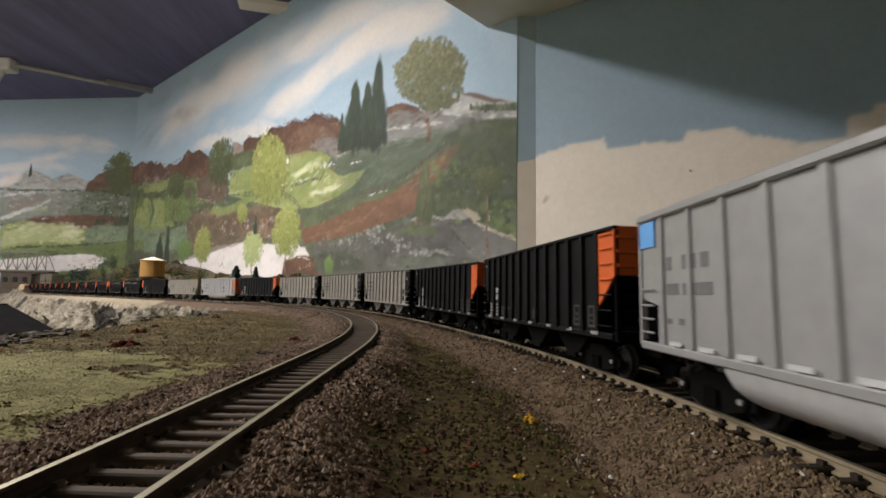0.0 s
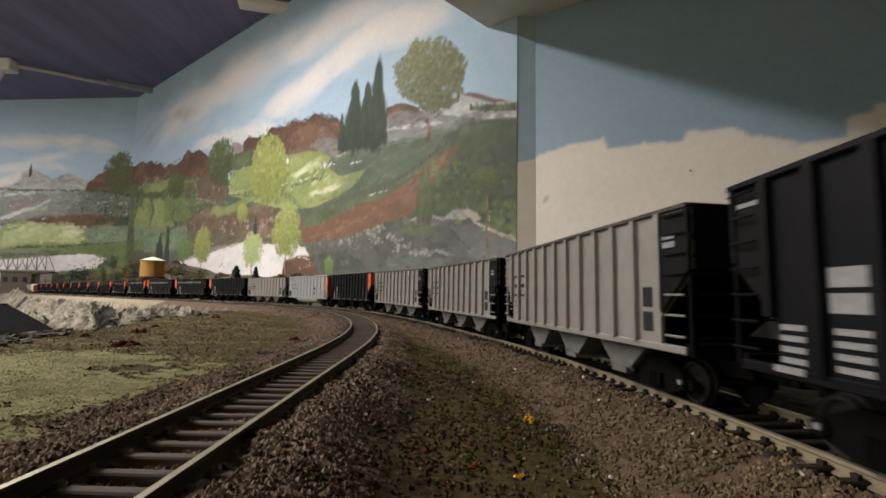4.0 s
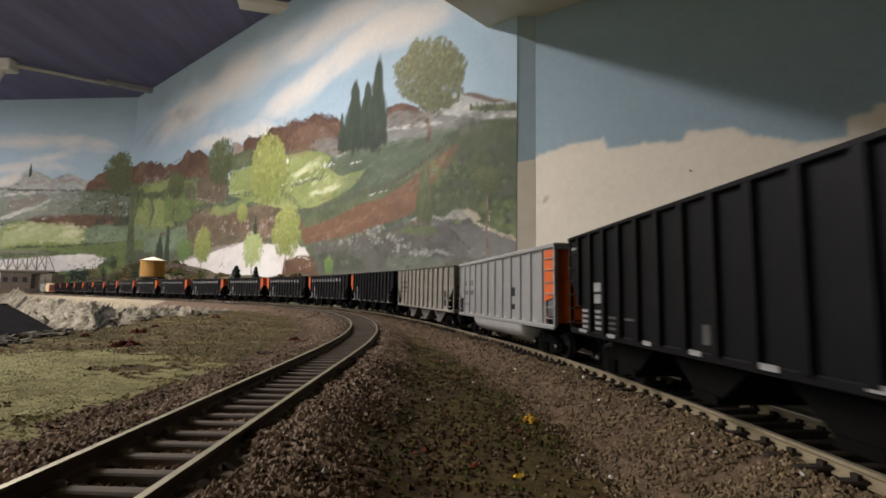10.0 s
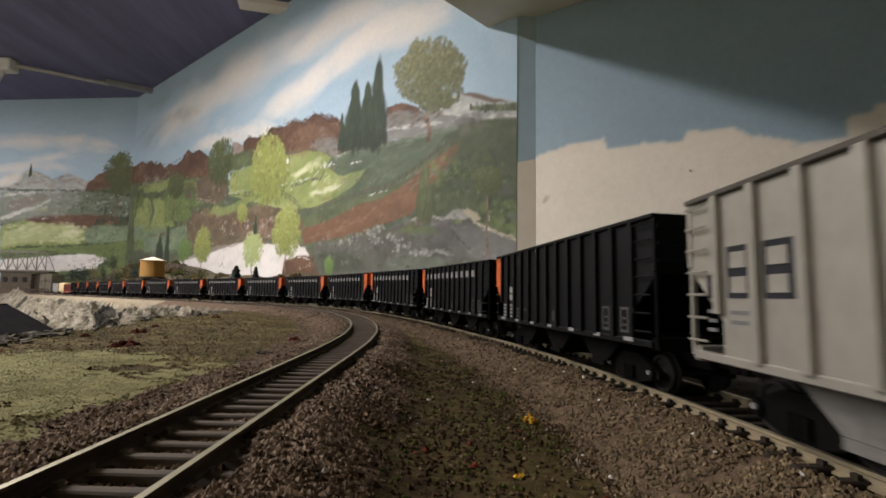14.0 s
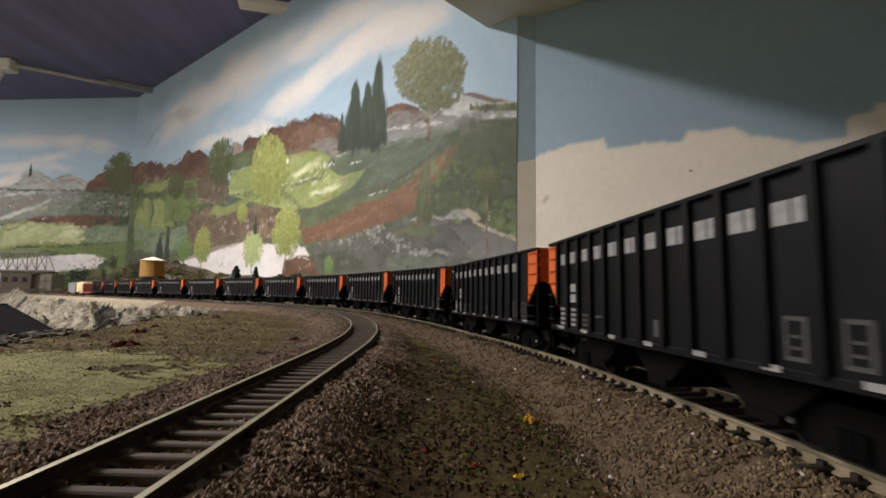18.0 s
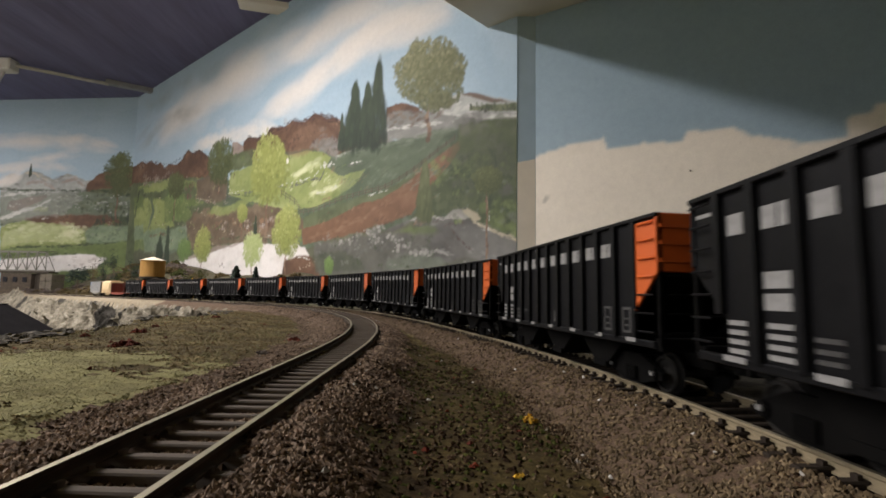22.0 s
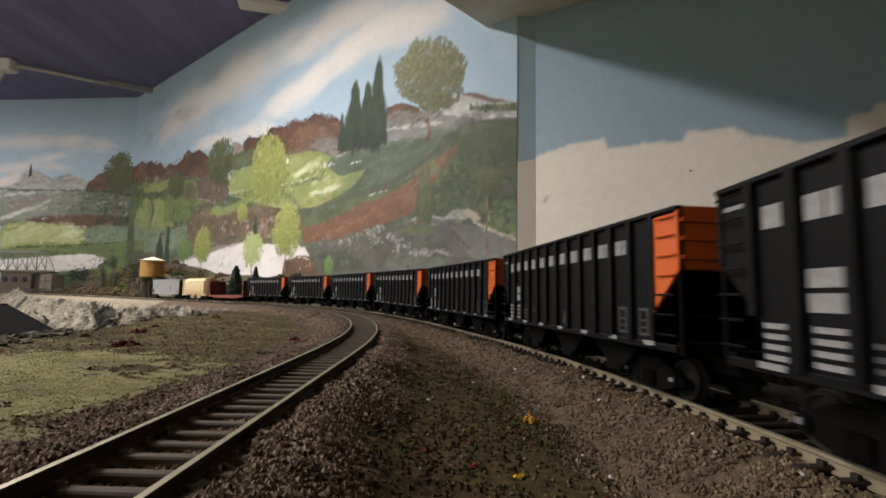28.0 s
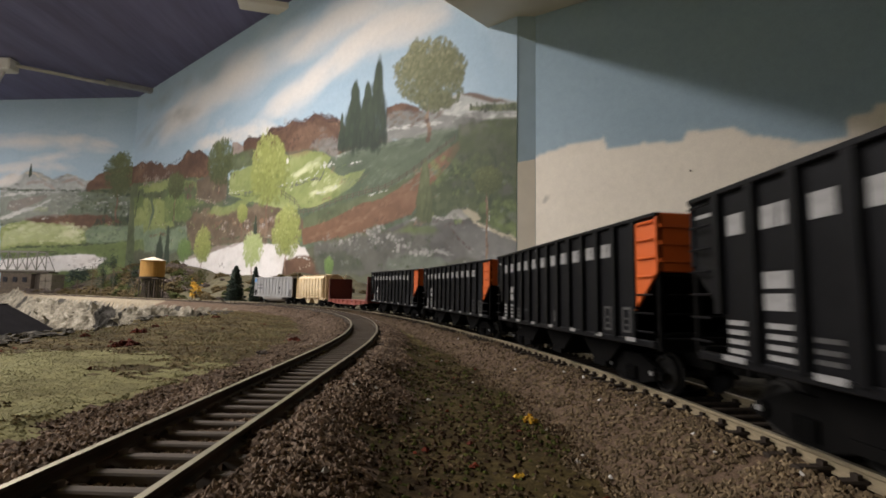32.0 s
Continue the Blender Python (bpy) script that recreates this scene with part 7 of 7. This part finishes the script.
    bars(car, [(0.0965, 0.1005, up(0.36), up(0.486), p), (0.0965, 0.1005, up(0.17), up(0.248), p)], "black_ink", "data_plate")
    bars(car, [(0.0035 + BODY * i / n, 0.0085 + BODY * i / n, SILL + 0.0012, SILL + 0.0021, p + 0.0008) for i in range(1, n - 1)], "mark_white", "sill_mark")
    return car


def bulkhead_flat():
    car = thing("bulkhead_flatcar", "red flatcar with maroon bulkhead ends", "flat car")
    h = 0.070
    part("deck", one_box(-h, h, -0.0175, 0.0175, 0.0105, 0.0125, bev=0.0003), "red_paint", car)
    for s in (-1, 1):
        part("side_sill", prism(bmesh.new(), [(-h, 0.0125), (h, 0.0125), (h, 0.0095), (h - 0.035, 0.0068), (-h + 0.035, 0.0068), (-h, 0.0095)], s * 0.0168 - 0.0007, s * 0.0168 + 0.0007), "red_paint", car)
        for i in range(9):
            part("stake_pocket", one_box(-h + 0.012 + i * 0.0150, -h + 0.015 + i * 0.0150, min(s * 0.0175, s * 0.0186), max(s * 0.0175, s * 0.0186), 0.0088, 0.0122), "red_paint", car)
        x = s * h
        bm = one_box(min(x, x - s * 0.0022), max(x, x - s * 0.0022), -0.0175, 0.0175, 0.0125, 0.0415, bev=0.0003)
        for k in range(5):
            box(bm, min(x - s * 0.0022, x - s * 0.0028), max(x - s * 0.0022, x - s * 0.0028), -0.0174, 0.0174, 0.0165 + k * 0.0052, 0.0175 + k * 0.0052)
        part("bulkhead", bm, "maroon_paint", car, "maroon bulkhead")
        part("brace", prism(bmesh.new(), [(x, 0.0125), (x, 0.034), (x - s * 0.0005, 0.034), (x - s * 0.006, 0.0125)], -0.0176, -0.0168), "maroon_paint", car)
        coupler(car, x, s)
        truck(car, s * (h - 0.024))
    return car


def covered_hopper():
    car = thing("covered_hopper", "cream covered hopper car with weathered sides", "hopper car")
    h = 0.0540
    top = 0.0495
    bm = bmesh.new()
    rows = []
    for x in (-h + 0.008, h - 0.008):
        rows.append([bm.verts.new((x, y, z)) for y, z in ((-0.0165, 0.0125), (-0.0178, 0.024), (-0.0178, 0.036), (-0.0165, 0.043), (-0.012, 0.0465), (0.012, 0.0465), (0.0165, 0.043), (0.0178, 0.036), (0.0178, 0.024), (0.0165, 0.0125))])
    n = len(rows[0])
    for k in range(n):
        bm.faces.new((rows[0][k], rows[1][k], rows[1][(k + 1) % n], rows[0][(k + 1) % n]))
    bm.faces.new(rows[0])
    bm.faces.new(rows[1][::-1])
    bmesh.ops.recalc_face_normals(bm, faces=bm.faces[:])
    part("body", bm, "cream_paint", car)
    for i in range(9):
        x = -h + 0.011 + i * (2 * h - 0.022) / 8
        for s in (-1, 1):
            part("rib", one_box(x - 0.0006, x + 0.0006, min(s * 0.0174, s * 0.0185), max(s * 0.0174, s * 0.0185), 0.0135, 0.0425), "cream_paint", car)
    part("roof_walk", one_box(-h + 0.002, h - 0.002, -0.006, 0.006, 0.0478, 0.0486), "cream_paint", car)
    for i in range(4):
        for s in (-1, 1):
            part("hatch", tube(bmesh.new(), (-0.034 + i * 0.0227, s * 0.0095, 0.0455), (-0.034 + i * 0.0227, s * 0.0095, 0.0482), 0.0042, 12), "cream_paint", car)
    for s in (-1, 1):
        x = s * h
        part("slope_sheet", prism(bmesh.new(), [(x - s * 0.008, 0.030), (x - s * 0.0075, 0.030), (x - s * 0.022, 0.0125), (x - s * 0.024, 0.0125)], -0.016, 0.016), "cream_paint", car)
        part("end_platform", one_box(min(x, x - s * 0.02), max(x, x - s * 0.02), -0.0165, 0.0165, 0.0105, 0.0125, bev=0.0003), "cream_paint", car)
        for y in (-0.0155, 0.0155):
            part("corner_post", one_box(min(x, x - s * 0.001), max(x, x - s * 0.001), y - 0.0006, y + 0.0006, 0.0125, 0.0478), "cream_paint", car)
        ladder_rungs(car, x, -0.0115, (0.018, 0.024, 0.03, 0.036, 0.042), 0.004, "cream_paint", "y")
        coupler(car, x, s)
        truck(car, s * (h - 0.019))
    for x in (-0.015, 0.015):
        part("hopper_bay", prism(bmesh.new(), [(x - 0.012, 0.0125), (x + 0.012, 0.0125), (x + 0.004, 0.0045), (x - 0.004, 0.0045)], -0.0125, 0.0125), "cream_paint", car)
    return car


CARS = []


def make_train():
    black = open_hopper("black_hopper", "black ribbed hopper car with an orange end, unnamed sides", "black_paint", "orange_paint", "black_paint", False)
    named = open_hopper("black_hopper", "black ribbed hopper car with an orange end and white lettering", "black_paint", "orange_paint", "black_paint", True)
    black_turned = open_hopper("black_hopper", "black ribbed hopper car with an orange trailing end", "black_paint", "orange_paint", "black_paint", False, marked=1)
    named_turned = open_hopper("black_hopper", "black ribbed hopper car with an orange trailing end and white lettering", "black_paint", "orange_paint", "black_paint", True, marked=1)
    silver = open_hopper("silver_hopper", "warm silver ribbed hopper car with a black end", "warm_silver", "black_paint", "warm_silver", False, ribs=13)
    plain = open_hopper("silver_hopper", "warm silver ribbed hopper car, silver at both ends", "warm_silver", "warm_silver", "warm_silver", False, ribs=13)
    tub_blue = tub_gondola("tub_gondola", "silver gondola car with a rounded tub and blue corner", "silver_paint", "blue_paint")
    tub_orange = tub_gondola("tub_gondola", "silver gondola car with a rounded tub and orange end", "orange_paint", None)
    kinds = [tub_blue, black, black, silver, silver, silver, black, tub_orange, plain, black_turned, named_turned, named_turned] + [named] * 12
    used = set()
    for k, base in enumerate(kinds):
        ob = base if base.name not in used else copy_thing(base, Matrix.Identity(4))
        used.add(base.name)
        rear = k * PITCH
        CARS.append((ob, rear - BODY / 2, 0.098 / 2, k in (9, 10, 11)))
    end = 23 * PITCH
    CARS.append((bulkhead_flat(), end + 0.016 + 0.070, 0.092 / 2, False))
    CARS.append((covered_hopper(), end + 0.172 + 0.054, 0.070 / 2, False))
    CARS.append((copy_thing(tub_blue, Matrix.Identity(4)), end + 0.172 + 0.108 + 0.016 + BODY / 2, 0.102 / 2, False))


make_train()

# where the rear of the first car stands along the main line, every two seconds
RUN = (0.0926, -0.0835, -0.2623, -0.4443, -0.6277, -0.8154, -1.0099, -1.2047, -1.3976, -1.5936, -1.7956, -2.0033, -2.2169, -2.4304, -2.6504, -2.8812, -3.1194)


def run_at(t):
    k = min(int(t // 2), len(RUN) - 2)
    w = t / 2 - k
    g = lambda i: RUN[i] if 0 <= i < len(RUN) else (2 * RUN[0] - RUN[1] if i < 0 else 2 * RUN[-1] - RUN[-2])
    p0, p1, p2, p3 = g(k - 1), g(k), g(k + 1), g(k + 2)
    return 0.5 * (2 * p1 + (p2 - p0) * w + (2 * p0 - 5 * p1 + 4 * p2 - p3) * w * w + (3 * p1 - p0 - 3 * p2 + p3) * w ** 3)


def motions():
    for ob, mid, half, turned in CARS:
        rows = []
        for i in range(81):
            t = i * 0.4
            s = run_at(t) + mid
            a, b = on_main(s - half), on_main(s + half)
            d = a - b
            head = math.degrees(math.atan2(d.y, d.x))
            pitch = -math.degrees(math.atan2(d.z, math.hypot(d.x, d.y)))
            c = (a + b) / 2
            rows.append((t, pose(c.x, c.y, c.z, 0, pitch, head) @ pose(0, 0, 0, 0, 0, 180 if turned else 0)))
        walk(ob, rows)
    wheels = [o for o in scene.objects if o.name.split(".")[0] == "wheelset"]
    for rear_way in (False, True):
        lead = None
        for w in wheels:
            for_turned = w.parent.parent in TURNED
            if for_turned != rear_way:
                continue
            x = w.matrix_basis.translation.x
            key = (rear_way, x > 0)
            if key not in ROLL:
                rows, n = [], 460
                for i in range(n + 1):
                    t = 32.0 * i / n
                    ang = math.degrees((run_at(0) - run_at(t)) / AXLE) * (-1 if rear_way else 1)
                    rows.append((t, pose(x, 0, AXLE, 0, ang, 0)))
                walk(w, rows)
                ROLL[key] = w.animation_data
            else:
                w.rotation_mode = "QUATERNION"
                w.animation_data_create()
                w.animation_data.action = ROLL[key].action
                w.animation_data.action_slot = ROLL[key].action_slot


ROLL = {}
TURNED = {c[0] for c in CARS if c[3]}

# ---- scenery beyond the main line ----
def ground_z(x, y):
    return float(terrain(np.array([x]), np.array([y]))[0][0])


def water_tower(x, y):
    z = ground_z(x, y)
    t = thing("water_tower", "ochre wooden water tank on a dark timber trestle", "water tower", at=pose(x, y, z))
    r, b, h = 0.0312, 0.0555 - z, 0.102 - z
    stave = bmesh.new()
    n = 36
    for k in range(n):
        a0, a1 = (k + 0.04) * 6.28319 / n, (k + 0.96) * 6.28319 / n
        q = [(r * math.cos(a), r * math.sin(a)) for a in (a0, a1)] + [((r - 0.002) * math.cos(a), (r - 0.002) * math.sin(a)) for a in (a1, a0)]
        lo = [stave.verts.new((*p, b)) for p in q]
        hi = [stave.verts.new((*p, h)) for p in q]
        for i in range(4):
            stave.faces.new((lo[i], lo[(i + 1) % 4], hi[(i + 1) % 4], hi[i]))
        stave.faces.new(hi)
        stave.faces.new(lo[::-1])
    tank = part("tank", stave, "tank_wood", t)
    part("tank_core", tube(bmesh.new(), (0, 0, b), (0, 0, h - 0.001), r - 0.0018, 24), "tank_wood", t)
    part("roof", tube(bmesh.new(), (0, 0, h), (0, 0, h + 0.011), r + 0.003, 28, 0.002), "tank_roof", t, "pale shingled cone roof")
    for k in range(5):
        bm = bmesh.new()
        tube(bm, (0, 0, b + 0.004 + k * 0.009), (0, 0, b + 0.0048 + k * 0.009), r + 0.0003, 36)
        part("hoop", bm, "tank_wood", t)
    part("platform", tube(bmesh.new(), (0, 0, b - 0.003), (0, 0, b), r + 0.001, 24), "dark_timber", t)
    for k in range(7):
        part("joist", one_box(-r * 0.95, r * 0.95, -0.024 + k * 0.008 - 0.001, -0.024 + k * 0.008 + 0.001, b - 0.006, b - 0.003), "dark_timber", t)
    for i in range(4):
        for j in range(4):
            px, py = (i - 1.5) * 0.0145, (j - 1.5) * 0.0145
            part("leg", one_box(px - 0.0013, px + 0.0013, py - 0.0013, py + 0.0013, -0.004, b - 0.006), "dark_timber", t)
    for j in range(4):
        py = (j - 1.5) * 0.0145
        for s in (-1, 1):
            part("brace", tube(bmesh.new(), (-s * 0.0218, py - 0.0015, 0.003), (s * 0.0218, py - 0.0015, b - 0.008), 0.0007, 5), "dark_timber", t)
            part("brace", tube(bmesh.new(), (py - 0.0015, -s * 0.0218, 0.003), (py - 0.0015, s * 0.0218, b - 0.008), 0.0007, 5), "dark_timber", t)


water_tower(-0.838, 1.36)


def conifer(x, y, height, width, label):
    z = ground_z(x, y)
    t = thing("conifer", label, "tree", "model trees", at=pose(x, y, z))
    part("trunk", tube(bmesh.new(), (0, 0, -0.002), (0, 0, height * 0.9), width * 0.06, 7, 0.0003), "bark", t)
    rng = np.random.default_rng(int(abs(x) * 1e4))
    n = 2600
    h = rng.random(n) ** 1.3
    r = width / 2 * (1 - h) ** 0.62 * (0.85 + 0.15 * np.sin(h * 60)) * np.sqrt(rng.random(n)) * rng.uniform(0.8, 1.12, n)
    a = rng.uniform(0, 6.283, n)
    part("crown", blobs("crown", np.stack([r * np.cos(a), r * np.sin(a), height * (0.06 + 0.93 * h)], -1), rng.uniform(0.6, 1.3, n) * 0.0019, "pine_needles", 3, 0.7), None, t)


def leafy(x, y, height, width, material, label, seed, clear=0.3, n=500, name="broadleaf_tree", size=0.0015, gap=0.0):
    z = ground_z(x, y)
    t = thing(name, label, "tree", "model trees", at=pose(x, y, z))
    rng = np.random.default_rng(seed)
    bm = tube(bmesh.new(), (0, 0, -0.003), (0, 0, height * 0.75), max(0.0009, width * 0.035), 6, 0.0004)
    tips = []
    for k in range(9):
        a, q = rng.uniform(0, 6.283), rng.uniform(0.4, 0.95)
        tip = (math.cos(a) * width * 0.4 * q, math.sin(a) * width * 0.4 * q, height * rng.uniform(clear + 0.1, 0.95))
        tube(bm, (0, 0, height * rng.uniform(clear * 0.7, 0.6)), tip, 0.0006, 5, 0.0002)
        tips.append(tip)
    part("trunk", bm, "bark", t)
    tips = np.array(tips)
    c = tips[rng.integers(0, 9, n)] + rng.normal(0, 1, (n, 3)) * np.array((width * 0.13, width * 0.13, height * 0.085))
    part("crown", blobs("crown", c, rng.uniform(0.5, 1.4, n) * size, material, seed), None, t)


def shrub(x, y, r, material, seed, label="dull foam shrub on the hillside", tall=0.9):
    rng = np.random.default_rng(seed)
    n = 120
    z = ground_z(x, y)
    a, q, h = rng.uniform(0, 6.283, n), np.sqrt(rng.random(n)), rng.random(n)
    lob = 1 + 0.25 * np.sin(3 * a + seed)
    c = np.stack([x + r * q * lob * np.cos(a), y + r * q * lob * np.sin(a), z + r * tall * h * (1.05 - q * q * 0.7)], -1)
    tagged(new("shrub", blobs("shrub", c, rng.uniform(0.5, 1.3, n) * r * 0.2, material, seed)), label, "bush", "hillside shrubs")


conifer(-0.452, 1.03, 0.084, 0.054, "dark green model conifer behind the track")
conifer(-0.405, 1.02, 0.084, 0.030, "slim dark green model conifer behind the track")
leafy(-0.606, 1.16, 0.052, 0.024, "flake_yellow", "small golden-yellow model tree", 5, 0.15, 260)
leafy(-0.655, 1.24, 0.085, 0.062, "bush_green", "small green model tree with open crown", 6, 0.45, 380)
leafy(-0.99, 1.52, 0.078, 0.04, "bush_olive", "bare brown model tree with thin twigs", 7, 0.5, 90, size=0.001)
leafy(-1.33, 1.79, 0.125, 0.05, "bush_olive", "olive brown model tree", 8, 0.45, 300)
leafy(-1.25, 1.73, 0.14, 0.035, "pine_needles", "tall dark model tree", 9, 0.1, 700)
leafy(-1.18, 1.69, 0.16, 0.03, "pine_needles", "tall dark model tree", 10, 0.1, 700)
leafy(-1.08, 1.64, 0.15, 0.034, "pine_needles", "tall dark model tree", 11, 0.1, 700)
leafy(-1.36, 1.95, 0.14, 0.05, "bush_olive", "brown autumn model tree", 12, 0.5, 260)
leafy(-1.64, 2.12, 0.12, 0.09, "pine_needles", "dark spreading model tree on the hill", 13, 0.5, 420, size=0.0035)
rng0 = random.Random(42)
for k in range(240):
    s = 0.95 + 2.3 * rng0.random() ** 0.6
    p = on_main(s)
    q = on_main(s + 0.02)
    d = (q - p).normalized()
    off = rng0.uniform(0.075, 0.42)
    x, y = p.x + d.y * off, p.y - d.x * off
    if y * 2.292 + x * 1.815 > (-2.083 * 1.815 + 3.085 * 2.292) - 0.12 or math.hypot(x + 0.838, y - 1.36) < 0.06 or math.hypot(x + 0.43, y - 1.02) < 0.05:
        continue
    shrub(x, y, rng0.uniform(0.009, 0.022) * (1.6 if x < -1.0 else 1), rng0.choice(("bush_olive", "bush_olive", "bush_green", "bush_olive", "bush_green", "bush_purple")), 200 + k)
for k in range(120):
    x = rng0.uniform(-1.75, -0.93)
    y = 1.72 - (x + 1.2) * 0.62 + rng0.uniform(-0.02, 0.26)
    if abs(float(line_field(np.array([x]), np.array([y]), MAIN, grade(MAIN[:, 0]))[0][0])) < 0.075:
        continue
    shrub(x, y, rng0.uniform(0.018, 0.036), rng0.choice(("bush_olive", "bush_olive", "bush_olive", "bush_green", "bush_purple")), 600 + k, tall=1.2)
for k in range(22):
    a = rng0.uniform(0, 1)
    shrub(-2.15 - 0.45 * a + rng0.uniform(-0.05, 0.05), 2.72 + rng0.uniform(-0.05, 0.1), rng0.uniform(0.015, 0.035), rng0.choice(("bush_purple", "bush_purple", "bush_olive")), 400 + k, "mauve-grey foam shrub below the bridge")


def truss_bridge():
    t = thing("truss_bridge", "pale grey steel truss bridge over the valley", "bridge", at=pose(-2.44, 2.93, 0.117, 0, 0, 178))
    bay, n, h = 0.062, 9, 0.117
    for y in (-0.032, 0.032):
        part("bottom_chord", one_box(0, bay * n, y - 0.003, y + 0.003, -0.004, 0.004), "bridge_paint", t)
        part("top_chord", one_box(bay * 0.9, bay * n, y - 0.003, y + 0.003, h - 0.004, h + 0.004), "bridge_paint", t)
        for k in range(1, n):
            part("vertical", one_box(k * bay - 0.002, k * bay + 0.002, y - 0.002, y + 0.002, 0.004, h - 0.004), "bridge_paint", t)
        for k in range(n):
            a, b = ((k * bay, 0), ((k + 1) * bay, h)) if k % 2 == 0 else ((k * bay, h), ((k + 1) * bay, 0))
            part("diagonal", tube(bmesh.new(), (a[0], y, a[1]), (b[0], y, b[1]), 0.0024, 6), "bridge_paint", t)
    part("deck", one_box(-0.02, bay * n, -0.034, 0.034, -0.016, -0.005), "dark_timber", t)
    for k in range(n):
        part("cross_beam", one_box(k * bay - 0.002, k * bay + 0.002, -0.03, 0.03, h + 0.001, h + 0.005), "bridge_paint", t)


truss_bridge()
pier = thing("bridge_abutment", "pale stone abutment under the bridge end", "abutment")
z = ground_z(-2.42, 2.93)
for r in range(6):
    for c in range(2):
        part("stone", one_box(-2.46 + c * 0.038, -2.424 + c * 0.038, 2.88, 2.98, z - 0.01 + r * (0.108 - z) / 6, z - 0.012 + (r + 1) * (0.108 - z) / 6, bev=0.002), "stone_block", pier)
shed = thing("trackside_shed", "weathered brown trackside building under the bridge", "building")
z = ground_z(-2.62, 2.95)
part("walls", one_box(-2.72, -2.53, 2.90, 2.99, z - 0.01, 0.098, bev=0.001), "brick_brown", shed)
part("doorway", one_box(-2.525, -2.475, 2.92, 2.97, z - 0.01, 0.1, bev=0.001), "dark_timber", shed)
for k in range(3):
    part("window", one_box(-2.70 + k * 0.06, -2.675 + k * 0.06, 2.896, 2.899, 0.045, 0.075), "black_ink", shed)


def roofed_block(name, x, y, z, l, w, rise, turn, label):
    t = thing(name, label, "building", at=pose(x, y, z, 0, 0, turn))
    part("walls", one_box(-l / 2, l / 2, -w / 2, w / 2, -0.09, 0.0), "brick_brown", t)
    part("roof", prism(bmesh.new(), [(-l / 2 - 0.006, -0.004), (l / 2 + 0.006, -0.004), (l / 2 + 0.006, 0.0), (0, rise), (-l / 2 - 0.006, 0.0)], -w / 2 - 0.006, w / 2 + 0.006), "tar_roof", t, "dark tarred gable roof")
    part("ridge_cap", one_box(-0.002, 0.002, -w / 2 - 0.007, w / 2 + 0.007, rise - 0.0005, rise + 0.001), "tar_roof", t)


roofed_block("mine_building", -0.885, 0.90, -0.073, 0.19, 0.16, 0.058, 12, "dark roofed building down in the ravine")
roofed_block("mine_building", -0.79, 0.80, -0.078, 0.08, 0.09, 0.022, 20, "low dark roofed building down in the ravine")

# broken slate along the meadow's edge
rs = np.random.default_rng(9)
ry = rs.uniform(0.19, 0.66, 420)
rx = rim(ry) + rs.normal(-0.003, 0.008, 420)
rz = terrain(rx, ry)[0]
tagged(new("slate_rubble", blobs("slate_rubble", np.stack([rx, ry, rz + 0.001], -1), rs.uniform(0.0012, 0.0042, 420), "slate", 4, 0.4)), "broken grey slate along the ravine edge", "rocks", kind="stuff")

motions()
